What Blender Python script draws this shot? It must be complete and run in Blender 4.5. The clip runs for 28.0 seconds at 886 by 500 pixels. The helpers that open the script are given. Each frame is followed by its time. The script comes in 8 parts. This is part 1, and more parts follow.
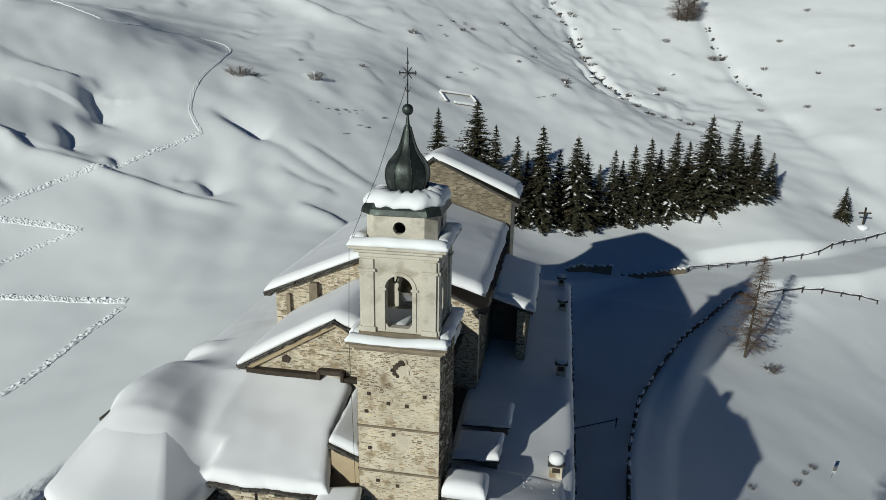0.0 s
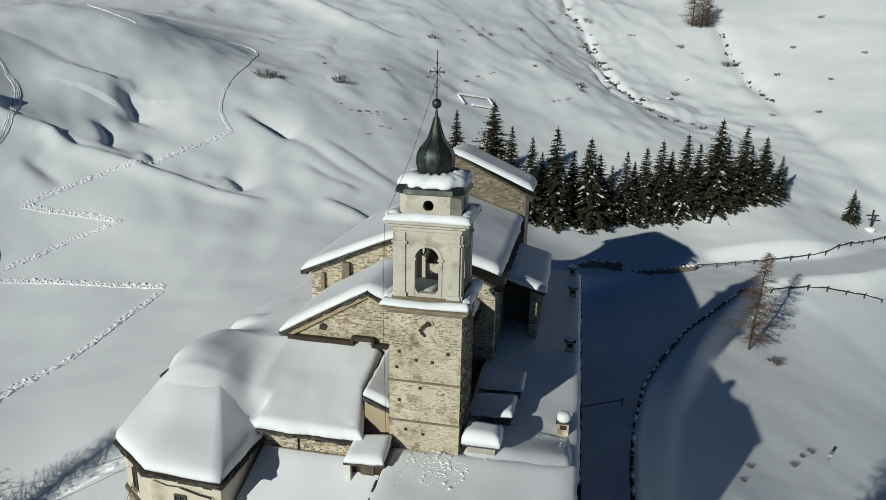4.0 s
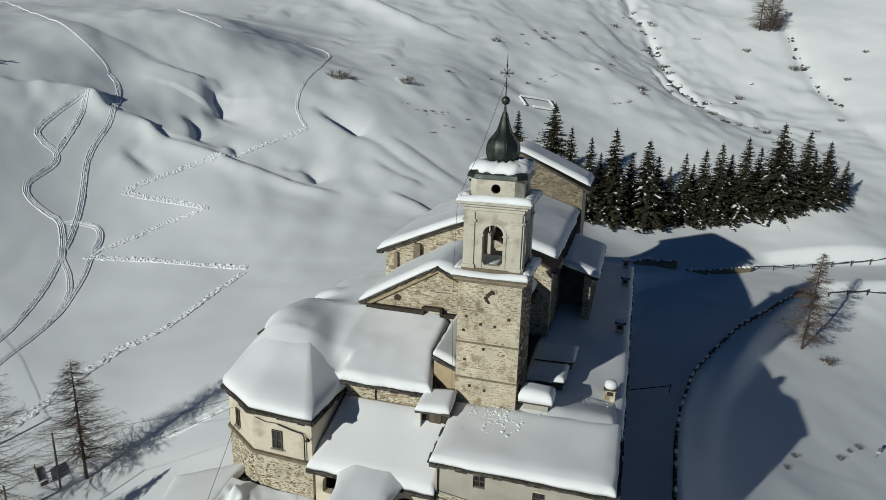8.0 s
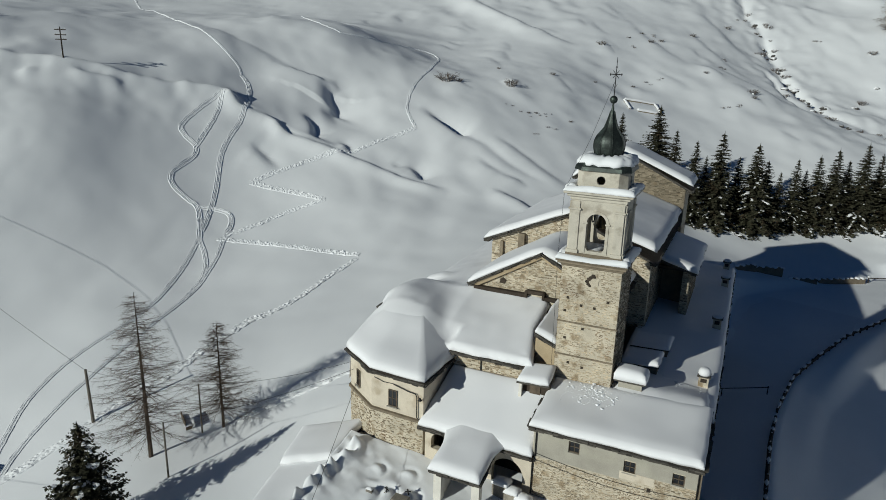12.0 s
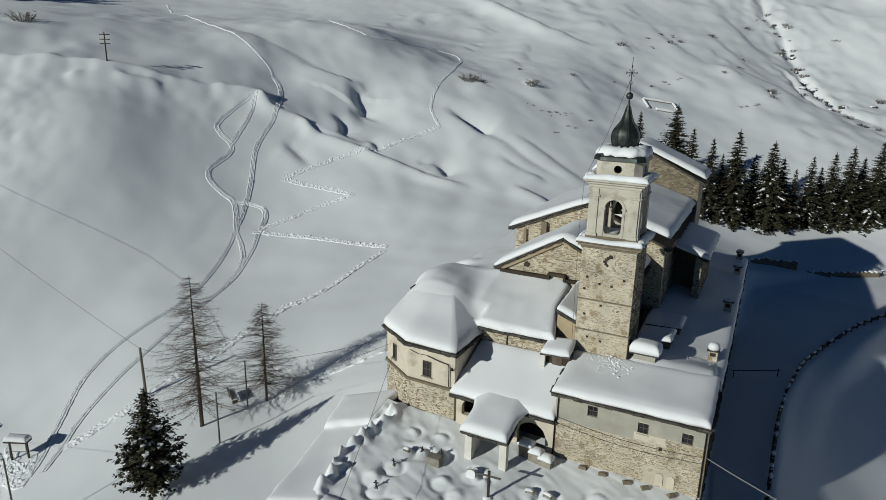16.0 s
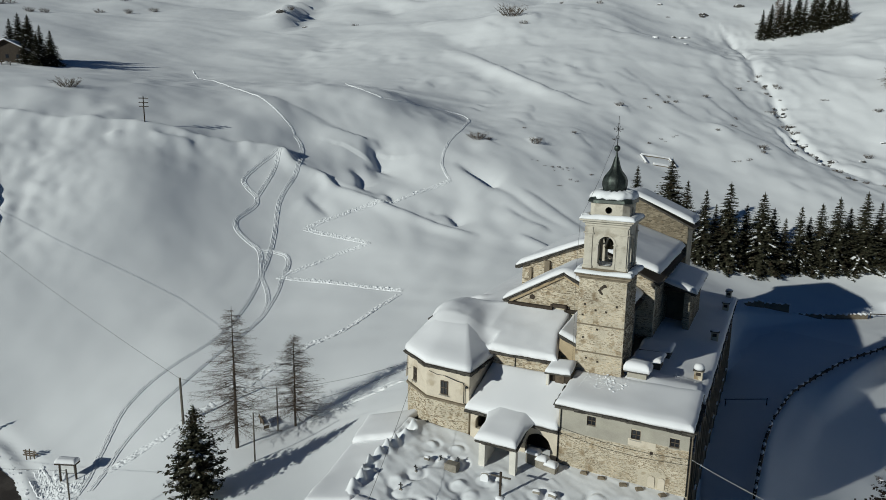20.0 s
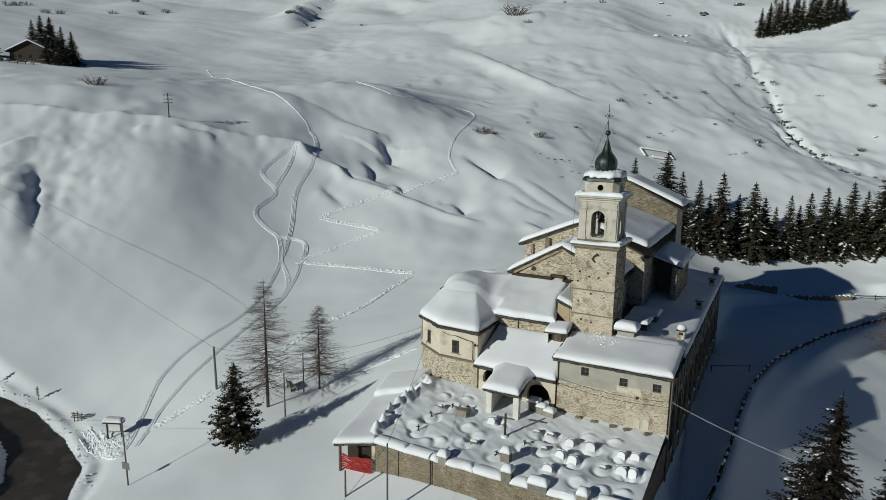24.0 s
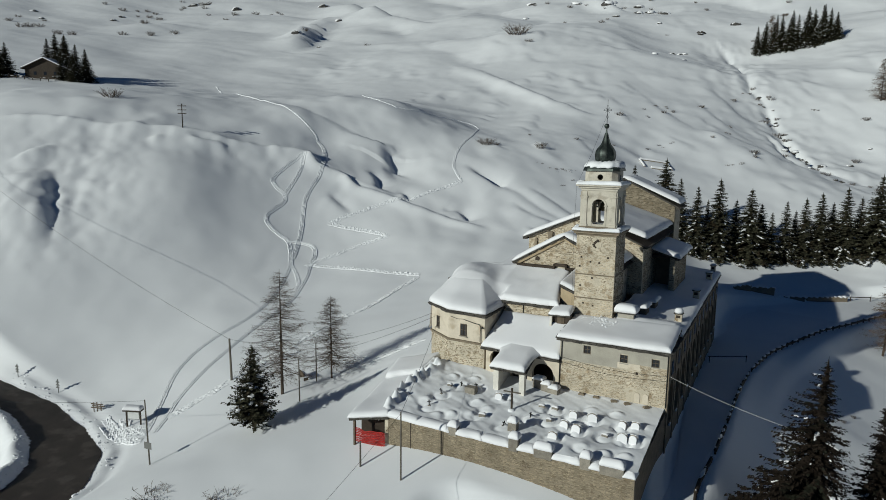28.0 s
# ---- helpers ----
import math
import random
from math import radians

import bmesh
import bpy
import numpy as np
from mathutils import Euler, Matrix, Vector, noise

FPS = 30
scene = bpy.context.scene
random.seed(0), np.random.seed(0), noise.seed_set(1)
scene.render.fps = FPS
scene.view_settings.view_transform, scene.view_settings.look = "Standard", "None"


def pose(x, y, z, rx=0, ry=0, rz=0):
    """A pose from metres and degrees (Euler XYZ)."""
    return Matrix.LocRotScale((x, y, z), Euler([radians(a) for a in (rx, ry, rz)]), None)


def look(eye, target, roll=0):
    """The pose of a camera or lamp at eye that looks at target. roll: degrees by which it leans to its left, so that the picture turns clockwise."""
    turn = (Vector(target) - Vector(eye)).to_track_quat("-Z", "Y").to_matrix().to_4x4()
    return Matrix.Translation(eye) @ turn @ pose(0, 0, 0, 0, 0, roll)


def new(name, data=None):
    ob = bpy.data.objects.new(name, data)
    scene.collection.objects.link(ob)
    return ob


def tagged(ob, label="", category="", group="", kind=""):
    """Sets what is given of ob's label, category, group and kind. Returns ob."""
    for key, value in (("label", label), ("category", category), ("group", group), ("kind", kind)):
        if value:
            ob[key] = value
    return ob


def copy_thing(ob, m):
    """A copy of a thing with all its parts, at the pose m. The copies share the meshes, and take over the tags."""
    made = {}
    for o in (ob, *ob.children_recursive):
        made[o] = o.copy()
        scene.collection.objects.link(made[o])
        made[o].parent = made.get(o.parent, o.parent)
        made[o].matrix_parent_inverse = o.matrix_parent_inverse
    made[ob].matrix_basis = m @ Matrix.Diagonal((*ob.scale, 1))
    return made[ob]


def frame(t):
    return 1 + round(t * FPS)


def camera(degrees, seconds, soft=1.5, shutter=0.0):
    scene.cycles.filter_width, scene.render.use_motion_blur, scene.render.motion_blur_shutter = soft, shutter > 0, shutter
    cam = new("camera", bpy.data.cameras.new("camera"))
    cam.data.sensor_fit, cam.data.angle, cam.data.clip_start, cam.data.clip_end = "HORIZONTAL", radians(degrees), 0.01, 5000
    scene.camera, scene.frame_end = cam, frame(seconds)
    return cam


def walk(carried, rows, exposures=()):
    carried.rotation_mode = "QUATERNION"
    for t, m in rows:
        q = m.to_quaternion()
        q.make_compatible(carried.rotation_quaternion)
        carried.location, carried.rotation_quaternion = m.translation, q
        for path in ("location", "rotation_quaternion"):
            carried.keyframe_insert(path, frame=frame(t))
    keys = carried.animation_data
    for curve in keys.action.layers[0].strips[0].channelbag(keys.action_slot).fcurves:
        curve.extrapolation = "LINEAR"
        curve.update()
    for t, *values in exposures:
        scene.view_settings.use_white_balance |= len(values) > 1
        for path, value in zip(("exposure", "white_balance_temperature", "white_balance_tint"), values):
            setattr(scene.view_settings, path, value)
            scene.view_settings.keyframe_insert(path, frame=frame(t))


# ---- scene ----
cam = camera(68.6, 28.0, 0.9)
PATH = [
    (0, (3.663, -30.882, 31.287), (3.545, -28.966, 30.726), 0.9),
    (0.5, (3.644, -31.226, 31.316), (3.52, -29.309, 30.757), 1.0),
    (1, (3.589, -31.616, 31.251), (3.459, -29.7, 30.695), 1.0),
    (1.5, (3.6, -32.163, 31.242), (3.462, -30.247, 30.688), 1.1),
    (2, (3.567, -32.85, 31.193), (3.423, -30.934, 30.641), 1.1),
    (2.5, (3.541, -33.501, 31.114), (3.391, -31.584, 30.563), 1.1),
    (3, (3.535, -34.316, 31.086), (3.38, -32.399, 30.537), 1.2),
    (3.5, (3.545, -35.139, 31.074), (3.385, -33.222, 30.525), 1.2),
    (5.5, (3.59, -38.258, 31.07), (3.409, -36.343, 30.525), 1.3),
    (6, (3.619, -39.078, 31.107), (3.413, -37.165, 30.561), 1.3),
    (6.5, (3.599, -39.727, 31.066), (3.366, -37.817, 30.52), 1.4),
    (7, (3.594, -40.407, 31.066), (3.332, -38.501, 30.52), 1.4),
    (7.5, (3.575, -41.037, 31.083), (3.278, -39.136, 30.537), 1.4),
    (8, (3.564, -41.669, 31.017), (3.232, -39.773, 30.472), 1.5),
    (8.5, (3.547, -42.358, 31.019), (3.17, -40.471, 30.473), 1.5),
    (9, (3.505, -42.967, 30.953), (3.08, -41.09, 30.408), 1.5),
    (9.5, (3.527, -43.61, 30.909), (3.06, -41.743, 30.365), 1.6),
    (10, (3.558, -44.218, 30.945), (3.069, -42.357, 30.4), 1.5),
    (10.5, (3.57, -44.847, 30.926), (3.061, -42.991, 30.381), 1.6),
    (11, (3.596, -45.418, 30.922), (3.056, -43.571, 30.378), 1.5),
    (11.5, (3.634, -46.047, 30.959), (3.058, -44.21, 30.415), 1.5),
    (12, (3.654, -46.557, 30.879), (3.043, -44.731, 30.336), 1.6),
    (12.5, (3.668, -47.073, 30.848), (3.03, -45.257, 30.306), 1.6),
    (14.5, (3.954, -49.207, 30.836), (3.299, -47.396, 30.294), 1.4),
    (15, (4.083, -49.984, 30.817), (3.425, -48.175, 30.276), 1.4),
    (15.5, (4.233, -50.754, 30.771), (3.572, -48.945, 30.231), 1.3),
    (16, (4.363, -51.582, 30.753), (3.699, -49.774, 30.213), 1.3),
    (16.5, (4.6, -52.488, 30.716), (3.933, -50.682, 30.176), 1.2),
    (17, (4.846, -53.477, 30.68), (4.175, -51.672, 30.141), 1.2),
    (17.5, (5.112, -54.308, 30.681), (4.437, -52.504, 30.142), 1.1),
    (18, (5.37, -55.169, 30.657), (4.69, -53.363, 30.13), 1.1),
    (18.5, (5.611, -56.18, 30.668), (4.92, -54.349, 30.252), 1.0),
    (19, (5.866, -57.261, 30.522), (5.17, -55.422, 30.154), 1.0),
    (19.5, (6.145, -58.327, 30.6), (5.446, -56.49, 30.23), 1.0),
    (20, (6.444, -59.341, 30.582), (5.743, -57.505, 30.211), 1.0),
    (20.5, (6.729, -60.404, 30.541), (6.027, -58.568, 30.17), 1.0),
    (21, (7.034, -61.298, 30.476), (6.33, -59.463, 30.105), 0.9),
    (21.5, (7.327, -62.353, 30.413), (6.621, -60.519, 30.042), 0.9),
    (23.5, (8.506, -66.038, 29.75), (7.793, -64.207, 29.377), 0.8),
    (24, (8.767, -67.102, 29.433), (8.052, -65.272, 29.06), 0.8),
    (24.5, (9.03, -68.128, 28.948), (8.313, -66.298, 28.574), 0.8),
    (25, (9.25, -69.146, 28.461), (8.533, -67.316, 28.087), 0.7),
    (25.5, (9.495, -70.014, 28.026), (8.777, -68.186, 27.651), 0.8),
    (26, (9.694, -70.612, 27.631), (8.974, -68.785, 27.253), 0.7),
    (26.5, (9.682, -70.823, 27.326), (8.961, -68.995, 26.949), 0.7),
    (27, (9.691, -71.076, 27.038), (8.97, -69.249, 26.661), 0.7),
    (27.5, (9.698, -71.114, 26.675), (8.976, -69.286, 26.302), 0.7),
    (28, (9.666, -71.355, 26.427), (8.941, -69.516, 26.12), 0.7),
]
walk(cam, [(t, look(eye, target, roll)) for t, eye, target, roll in PATH],
     [(0, -0.41, 6260, 2), (6, -0.48, 6270, 2), (9, -0.55, 6270, 2), (12, -0.57, 6230, 2), (17, -0.59, 6210, 2), (20, -0.575, 6200, 2), (24, -0.585, 6205, 2), (28, -0.6, 6220, 2)])

# ---- light ----
SUN_AZ, SUN_EL = radians(33.0), radians(19.0)      # shadows fall this way, clockwise from +y
sun_way = Vector((math.sin(SUN_AZ) * math.cos(SUN_EL), math.cos(SUN_AZ) * math.cos(SUN_EL), -math.sin(SUN_EL)))
world = bpy.data.worlds.new("winter_sky")
scene.world = world
world.use_nodes = True
wn = world.node_tree.nodes
wn.clear()
sky = wn.new("ShaderNodeTexSky")
sky.sky_type, sky.sun_disc = "NISHITA", False
sky.sun_elevation, sky.sun_rotation = SUN_EL, SUN_AZ + math.pi
sky.altitude, sky.air_density, sky.dust_density, sky.ozone_density = 1700, 1.0, 0.0, 8.0
back = wn.new("ShaderNodeBackground")
back.inputs["Strength"].default_value = 0.034
wout = wn.new("ShaderNodeOutputWorld")
world.node_tree.links.new(sky.outputs[0], back.inputs[0])
world.node_tree.links.new(back.outputs[0], wout.inputs[0])
sun = new("sun", bpy.data.lights.new("sun", "SUN"))
sun.data.energy, sun.data.angle, sun.data.color = 4.5, radians(0.55), (1.0, 0.97, 0.90)
sun.matrix_world = look((-60, -90, 60), Vector((-60, -90, 60)) + sun_way)

# ---- materials ----
def material(name, colour, rough=0.8, scale=6.0, vary=0.12, bump=0.3, fine=60.0, metal=0.0, island=0.0, objects=0.0, stain=None, stain_scale=0.5, stain_at=0.55, bump_dist=0.02, spec=0.3):
    """A plain surface with colour variation at two scales, optional stains, fine relief and a shift for each piece."""
    m = bpy.data.materials.new(name)
    m.use_nodes = True
    nt = m.node_tree
    n, link = nt.nodes, nt.links.new
    bsdf = n["Principled BSDF"]
    bsdf.inputs["Roughness"].default_value, bsdf.inputs["Metallic"].default_value = rough, metal
    bsdf.inputs["Specular IOR Level"].default_value = spec
    coord = n.new("ShaderNodeNewGeometry")

    def noise_at(s, detail=4):
        t = n.new("ShaderNodeTexNoise")
        t.inputs["Scale"].default_value, t.inputs["Detail"].default_value = s, detail
        link(coord.outputs["Position"], t.inputs["Vector"])
        return t.outputs["Fac"]

    def value(fac, amount):
        t = n.new("ShaderNodeMapRange")
        t.inputs["From Min"].default_value, t.inputs["From Max"].default_value = 0.25, 0.75
        t.inputs["To Min"].default_value, t.inputs["To Max"].default_value = 1 - amount, 1 + amount
        link(fac, t.inputs["Value"])
        return t.outputs["Result"]

    def times(a, b):
        t = n.new("ShaderNodeMath")
        t.operation = "MULTIPLY"
        link(a, t.inputs[0]), link(b, t.inputs[1])
        return t.outputs[0]

    big, small = noise_at(scale), noise_at(fine, 3)
    gain = times(value(big, vary), value(small, vary * 0.8))
    if island:
        w = n.new("ShaderNodeMapRange")
        w.inputs["To Min"].default_value, w.inputs["To Max"].default_value = 1 - island, 1 + island
        link(coord.outputs["Random Per Island"], w.inputs["Value"])
        gain = times(gain, w.outputs["Result"])
    if objects:
        info = n.new("ShaderNodeObjectInfo")
        w = n.new("ShaderNodeMapRange")
        w.inputs["To Min"].default_value, w.inputs["To Max"].default_value = 1 - objects, 1 + objects
        link(info.outputs["Random"], w.inputs["Value"])
        gain = times(gain, w.outputs["Result"])
    mix = n.new("ShaderNodeVectorMath")
    mix.operation = "SCALE"
    mix.inputs[0].default_value = colour
    tint = mix.outputs[0]
    if stain:
        ramp = n.new("ShaderNodeMapRange")
        ramp.inputs["From Min"].default_value, ramp.inputs["From Max"].default_value = stain_at, stain_at + 0.12
        link(noise_at(stain_scale, 6), ramp.inputs["Value"])
        two = n.new("ShaderNodeMix")
        two.data_type = "RGBA"
        two.inputs["A"].default_value, two.inputs["B"].default_value = (*colour, 1), (*stain, 1)
        link(ramp.outputs["Result"], two.inputs["Factor"])
        link(two.outputs["Result"], mix.inputs[0])
    link(gain, mix.inputs["Scale"])
    link(tint, bsdf.inputs["Base Color"])
    if bump:
        b = n.new("ShaderNodeBump")
        b.inputs["Strength"].default_value, b.inputs["Distance"].default_value = bump, bump_dist
        link(small, b.inputs["Height"])
        link(b.outputs[0], bsdf.inputs["Normal"])
    return m


def snow_material(name, colour, relief, grain):
    m = material(name, colour, rough=0.65, scale=0.15, vary=0.02, bump=0.0, spec=0.2)
    nt = m.node_tree
    n, link = nt.nodes, nt.links.new
    geo = n.new("ShaderNodeNewGeometry")
    last = None
    for s, strength, dist, detail in ((0.11, relief, 1.7, 1.0), (0.34, relief * 0.3, 0.45, 1.0), (2.2, relief * 0.09, 0.08, 2.0), (14.0, grain * 0.6, 0.015, 3.0)):
        t = n.new("ShaderNodeTexNoise")
        t.inputs["Scale"].default_value, t.inputs["Detail"].default_value = s, detail
        link(geo.outputs["Position"], t.inputs["Vector"])
        b = n.new("ShaderNodeBump")
        b.inputs["Strength"].default_value, b.inputs["Distance"].default_value = strength, dist
        link(t.outputs["Fac"], b.inputs["Height"])
        if last:
            link(last, b.inputs["Normal"])
        last = b.outputs[0]
    link(last, n["Principled BSDF"].inputs["Normal"])
    return m


SNOW = snow_material("snow", (0.84, 0.85, 0.86), 0.19, 0.18)
PACKED_SNOW = snow_material("packed_snow", (0.79, 0.79, 0.80), 0.25, 0.4)
ROOF_SNOW = snow_material("roof_snow", (0.86, 0.86, 0.87), 0.24, 0.4)
LUMP_SNOW = snow_material("broken_snow", (0.85, 0.86, 0.87), 0.6, 0.9)
STONE = material("rubble_stone", (0.34, 0.275, 0.19), 0.9, 0.7, 0.24, 0.8, 22.0, island=0.5, stain=(0.19, 0.135, 0.08), stain_scale=0.8, stain_at=0.55)
TOWER_STONE = material("tower_stone", (0.36, 0.295, 0.205), 0.9, 0.7, 0.25, 0.8, 22.0, island=0.48, objects=0.45, stain=(0.20, 0.135, 0.08), stain_scale=0.6, stain_at=0.55)
MORTAR = material("lime_mortar", (0.53, 0.47, 0.365), 0.95, 0.8, 0.22, 0.7, 18.0, stain=(0.29, 0.225, 0.145), stain_scale=1.3, stain_at=0.56)
WALL_STONE = material("grey_ochre_rubble", (0.235, 0.195, 0.135), 0.9, 1.0, 0.25, 0.8, 22.0, island=0.35, objects=0.3, stain=(0.14, 0.105, 0.07), stain_scale=0.8, stain_at=0.58)
GREY_MORTAR = material("earth_mortar", (0.25, 0.21, 0.15), 0.95, 1.6, 0.25, 0.7, 18.0, stain=(0.18, 0.14, 0.09), stain_scale=1.2, stain_at=0.55)
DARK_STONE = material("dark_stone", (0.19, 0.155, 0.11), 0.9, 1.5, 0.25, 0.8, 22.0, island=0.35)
PLASTER = material("cream_plaster", (0.62, 0.55, 0.44), 0.9, 0.8, 0.12, 0.3, 25.0, stain=(0.47, 0.395, 0.29), stain_scale=0.7, stain_at=0.55)
WHITE_PLASTER = material("white_plaster", (0.70, 0.67, 0.60), 0.9, 1.2, 0.1, 0.3, 25.0, stain=(0.55, 0.50, 0.41), stain_scale=1.2, stain_at=0.6)
GREY_PLASTER = material("grey_plaster", (0.37, 0.345, 0.29), 0.92, 0.9, 0.14, 0.35, 22.0, stain=(0.40, 0.375, 0.31), stain_scale=0.5, stain_at=0.52)
TAN_PLASTER = material("tan_plaster", (0.46, 0.365, 0.235), 0.92, 0.9, 0.12, 0.3, 22.0, stain=(0.38, 0.29, 0.18), stain_scale=0.9, stain_at=0.5)
BELFRY_PLASTER = material("belfry_plaster", (0.53, 0.49, 0.41), 0.9, 0.9, 0.12, 0.4, 20.0, stain=(0.37, 0.33, 0.265), stain_scale=1.0, stain_at=0.54)
SLATE = material("slate_slab", (0.075, 0.068, 0.058), 0.85, 2.0, 0.3, 0.6, 18.0, island=0.4)
COPPER = material("dark_copper", (0.035, 0.042, 0.038), 0.45, 2.0, 0.35, 0.3, 14.0, metal=0.5, stain=(0.06, 0.075, 0.065), stain_scale=2.5, stain_at=0.5)
IRON = material("dark_iron", (0.03, 0.03, 0.03), 0.55, 3.0, 0.3, 0.3, 30.0, metal=0.6)
BRONZE = material("bell_bronze", (0.10, 0.085, 0.05), 0.4, 3.0, 0.3, 0.2, 30.0, metal=0.8)
WOOD = material("weathered_wood", (0.11, 0.085, 0.06), 0.85, 3.0, 0.3, 0.6, 25.0, island=0.3)
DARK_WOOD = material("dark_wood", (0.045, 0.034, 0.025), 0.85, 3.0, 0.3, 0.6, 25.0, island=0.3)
POLE_WOOD = material("grey_pole", (0.13, 0.115, 0.095), 0.85, 2.0, 0.25, 0.5, 25.0)
BARK = material("bark", (0.075, 0.058, 0.045), 0.95, 3.0, 0.3, 0.9, 14.0)
LARCH_TWIG = material("larch_twigs", (0.155, 0.108, 0.075), 0.9, 1.0, 0.3, 0.0, 20.0, island=0.35)
NEEDLES = material("spruce_needles", (0.048, 0.047, 0.030), 0.75, 0.6, 0.35, 0.0, 9.0, island=0.5, stain=(0.066, 0.05, 0.031), stain_scale=0.7, stain_at=0.55, spec=0.1)
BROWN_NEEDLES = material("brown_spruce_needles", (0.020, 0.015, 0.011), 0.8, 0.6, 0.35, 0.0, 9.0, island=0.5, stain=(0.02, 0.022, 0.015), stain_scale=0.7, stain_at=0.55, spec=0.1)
TWIG = material("bush_twigs", (0.115, 0.09, 0.07), 0.9, 1.0, 0.3, 0.0, 20.0, island=0.3)
ASPHALT = material("asphalt", (0.05, 0.040, 0.033), 0.6, 0.35, 0.3, 0.5, 12.0, stain=(0.085, 0.07, 0.058), stain_scale=0.4, stain_at=0.52)
ROCK = material("rock", (0.075, 0.07, 0.065), 0.9, 0.8, 0.3, 0.8, 6.0)
RED_NET = material("red_net", (0.42, 0.035, 0.03), 0.7, 3.0, 0.25, 0.2, 30.0)
GLASS = material("dark_glass", (0.02, 0.022, 0.025), 0.08, 2.0, 0.1, 0.0, 20.0, spec=0.5)
SIGN_GREY = material("sign_back", (0.16, 0.16, 0.15), 0.6, 3.0, 0.1, 0.1, 20.0)
SIGN_WHITE = material("sign_white", (0.7, 0.7, 0.68), 0.6, 3.0, 0.08, 0.1, 20.0)
TOMB = material("tomb_stone", (0.25, 0.225, 0.185), 0.8, 2.5, 0.25, 0.4, 20.0, objects=0.35)


# ---- mesh tools ----
class Shape:
    """Collects corners and faces of one mesh."""

    def __init__(self):
        self.v, self.f = [], []

    def add(self, verts, faces):
        k = len(self.v)
        self.v += [tuple(p) for p in verts]
        self.f += [tuple(i + k for i in face) for face in faces]
        return self

    def hexa(self, p):
        """A solid from eight corners: four below, then four above, both anticlockwise from above."""
        return self.add(p, [(3, 2, 1, 0), (4, 5, 6, 7), (0, 1, 5, 4), (1, 2, 6, 5), (2, 3, 7, 6), (3, 0, 4, 7)])

    def box(self, x0, x1, y0, y1, z0, z1):
        return self.hexa([(x0, y0, z0), (x1, y0, z0), (x1, y1, z0), (x0, y1, z0), (x0, y0, z1), (x1, y0, z1), (x1, y1, z1), (x0, y1, z1)])

    def slab(self, quad, thick):
        """A plate below the four corners given."""
        return self.hexa([(x, y, z - thick) for x, y, z in quad] + list(quad))

    def bevel_box(self, x0, x1, y0, y1, z0, z1, c=0.03):
        rings = []
        for z, i in ((z0, c), (z0 + c, 0), (z1 - c, 0), (z1, c)):
            rings.append([(x0 + i, y0 + i, z), (x1 - i, y0 + i, z), (x1 - i, y1 - i, z), (x0 + i, y1 - i, z)])
        return self.rings(rings)

    def rings(self, rings, close=True):
        n, k = len(rings[0]), len(self.v)
        for r in rings:
            self.v += [tuple(p) for p in r]
        for a in range(len(rings) - 1):
            for i in range(n):
                j = (i + 1) % n
                self.f.append((k + a * n + i, k + a * n + j, k + (a + 1) * n + j, k + (a + 1) * n + i))
        if close:
            self.f.append(tuple(k + i for i in reversed(range(n))))
            self.f.append(tuple(k + (len(rings) - 1) * n + i for i in range(n)))
        return self

    def tube(self, points, radii, sides=6):
        """A tapered round bar along points."""
        pts = [Vector(p) for p in points]
        if not isinstance(radii, (list, tuple)):
            radii = [radii] * len(pts)
        rings = []
        for i, p in enumerate(pts):
            d = (pts[min(i + 1, len(pts) - 1)] - pts[max(i - 1, 0)]).normalized()
            a = d.cross((0, 0, 1) if abs(d.z) < 0.9 else (1, 0, 0)).normalized()
            b = d.cross(a)
            rings.append([p + radii[i] * (math.cos(2 * math.pi * k / sides) * a - math.sin(2 * math.pi * k / sides) * b) for k in range(sides)])
        return self.rings(rings)

    def lathe(self, profile, sides=16, centre=(0, 0), turn=0.0):
        """A turned form from (radius, height) pairs, from below upwards."""
        cx, cy = centre
        return self.rings([[(cx + r * math.cos(turn + 2 * math.pi * k / sides), cy + r * math.sin(turn + 2 * math.pi * k / sides), z) for k in range(sides)] for r, z in profile])

    def ball(self, c, r, sides=10, squash=1.0, wob=0.0, rng=None):
        rings = []
        n = sides // 2 + 1
        for i in range(1, n):
            a = math.pi * i / n - math.pi / 2
            rings.append([(c[0] + r * math.cos(a) * math.cos(2 * math.pi * k / sides) * (1 + (rng.uniform(-wob, wob) if rng else 0)),
                           c[1] + r * math.cos(a) * math.sin(2 * math.pi * k / sides) * (1 + (rng.uniform(-wob, wob) if rng else 0)),
                           c[2] + r * squash * math.sin(a) * (1 + (rng.uniform(-wob, wob) if rng else 0))) for k in range(sides)])
        return self.rings(rings)

    def extrude(self, poly, y0, y1):
        """An upright plate from an (x, z) outline, anticlockwise as seen from the front, between two depths."""
        n = len(poly)
        self.add([(x, y0, z) for x, z in poly] + [(x, y1, z) for x, z in poly],
                 [tuple(range(n)), tuple(reversed(range(n, 2 * n)))] + [(i, i + n, (i + 1) % n + n, (i + 1) % n) for i in range(n)])
        return self

    def prism(self, poly, z0, z1):
        """An upright prism from an (x, y) outline, anticlockwise from above."""
        return self.rings([[(x, y, z0) for x, y in poly], [(x, y, z1) for x, y in poly]])

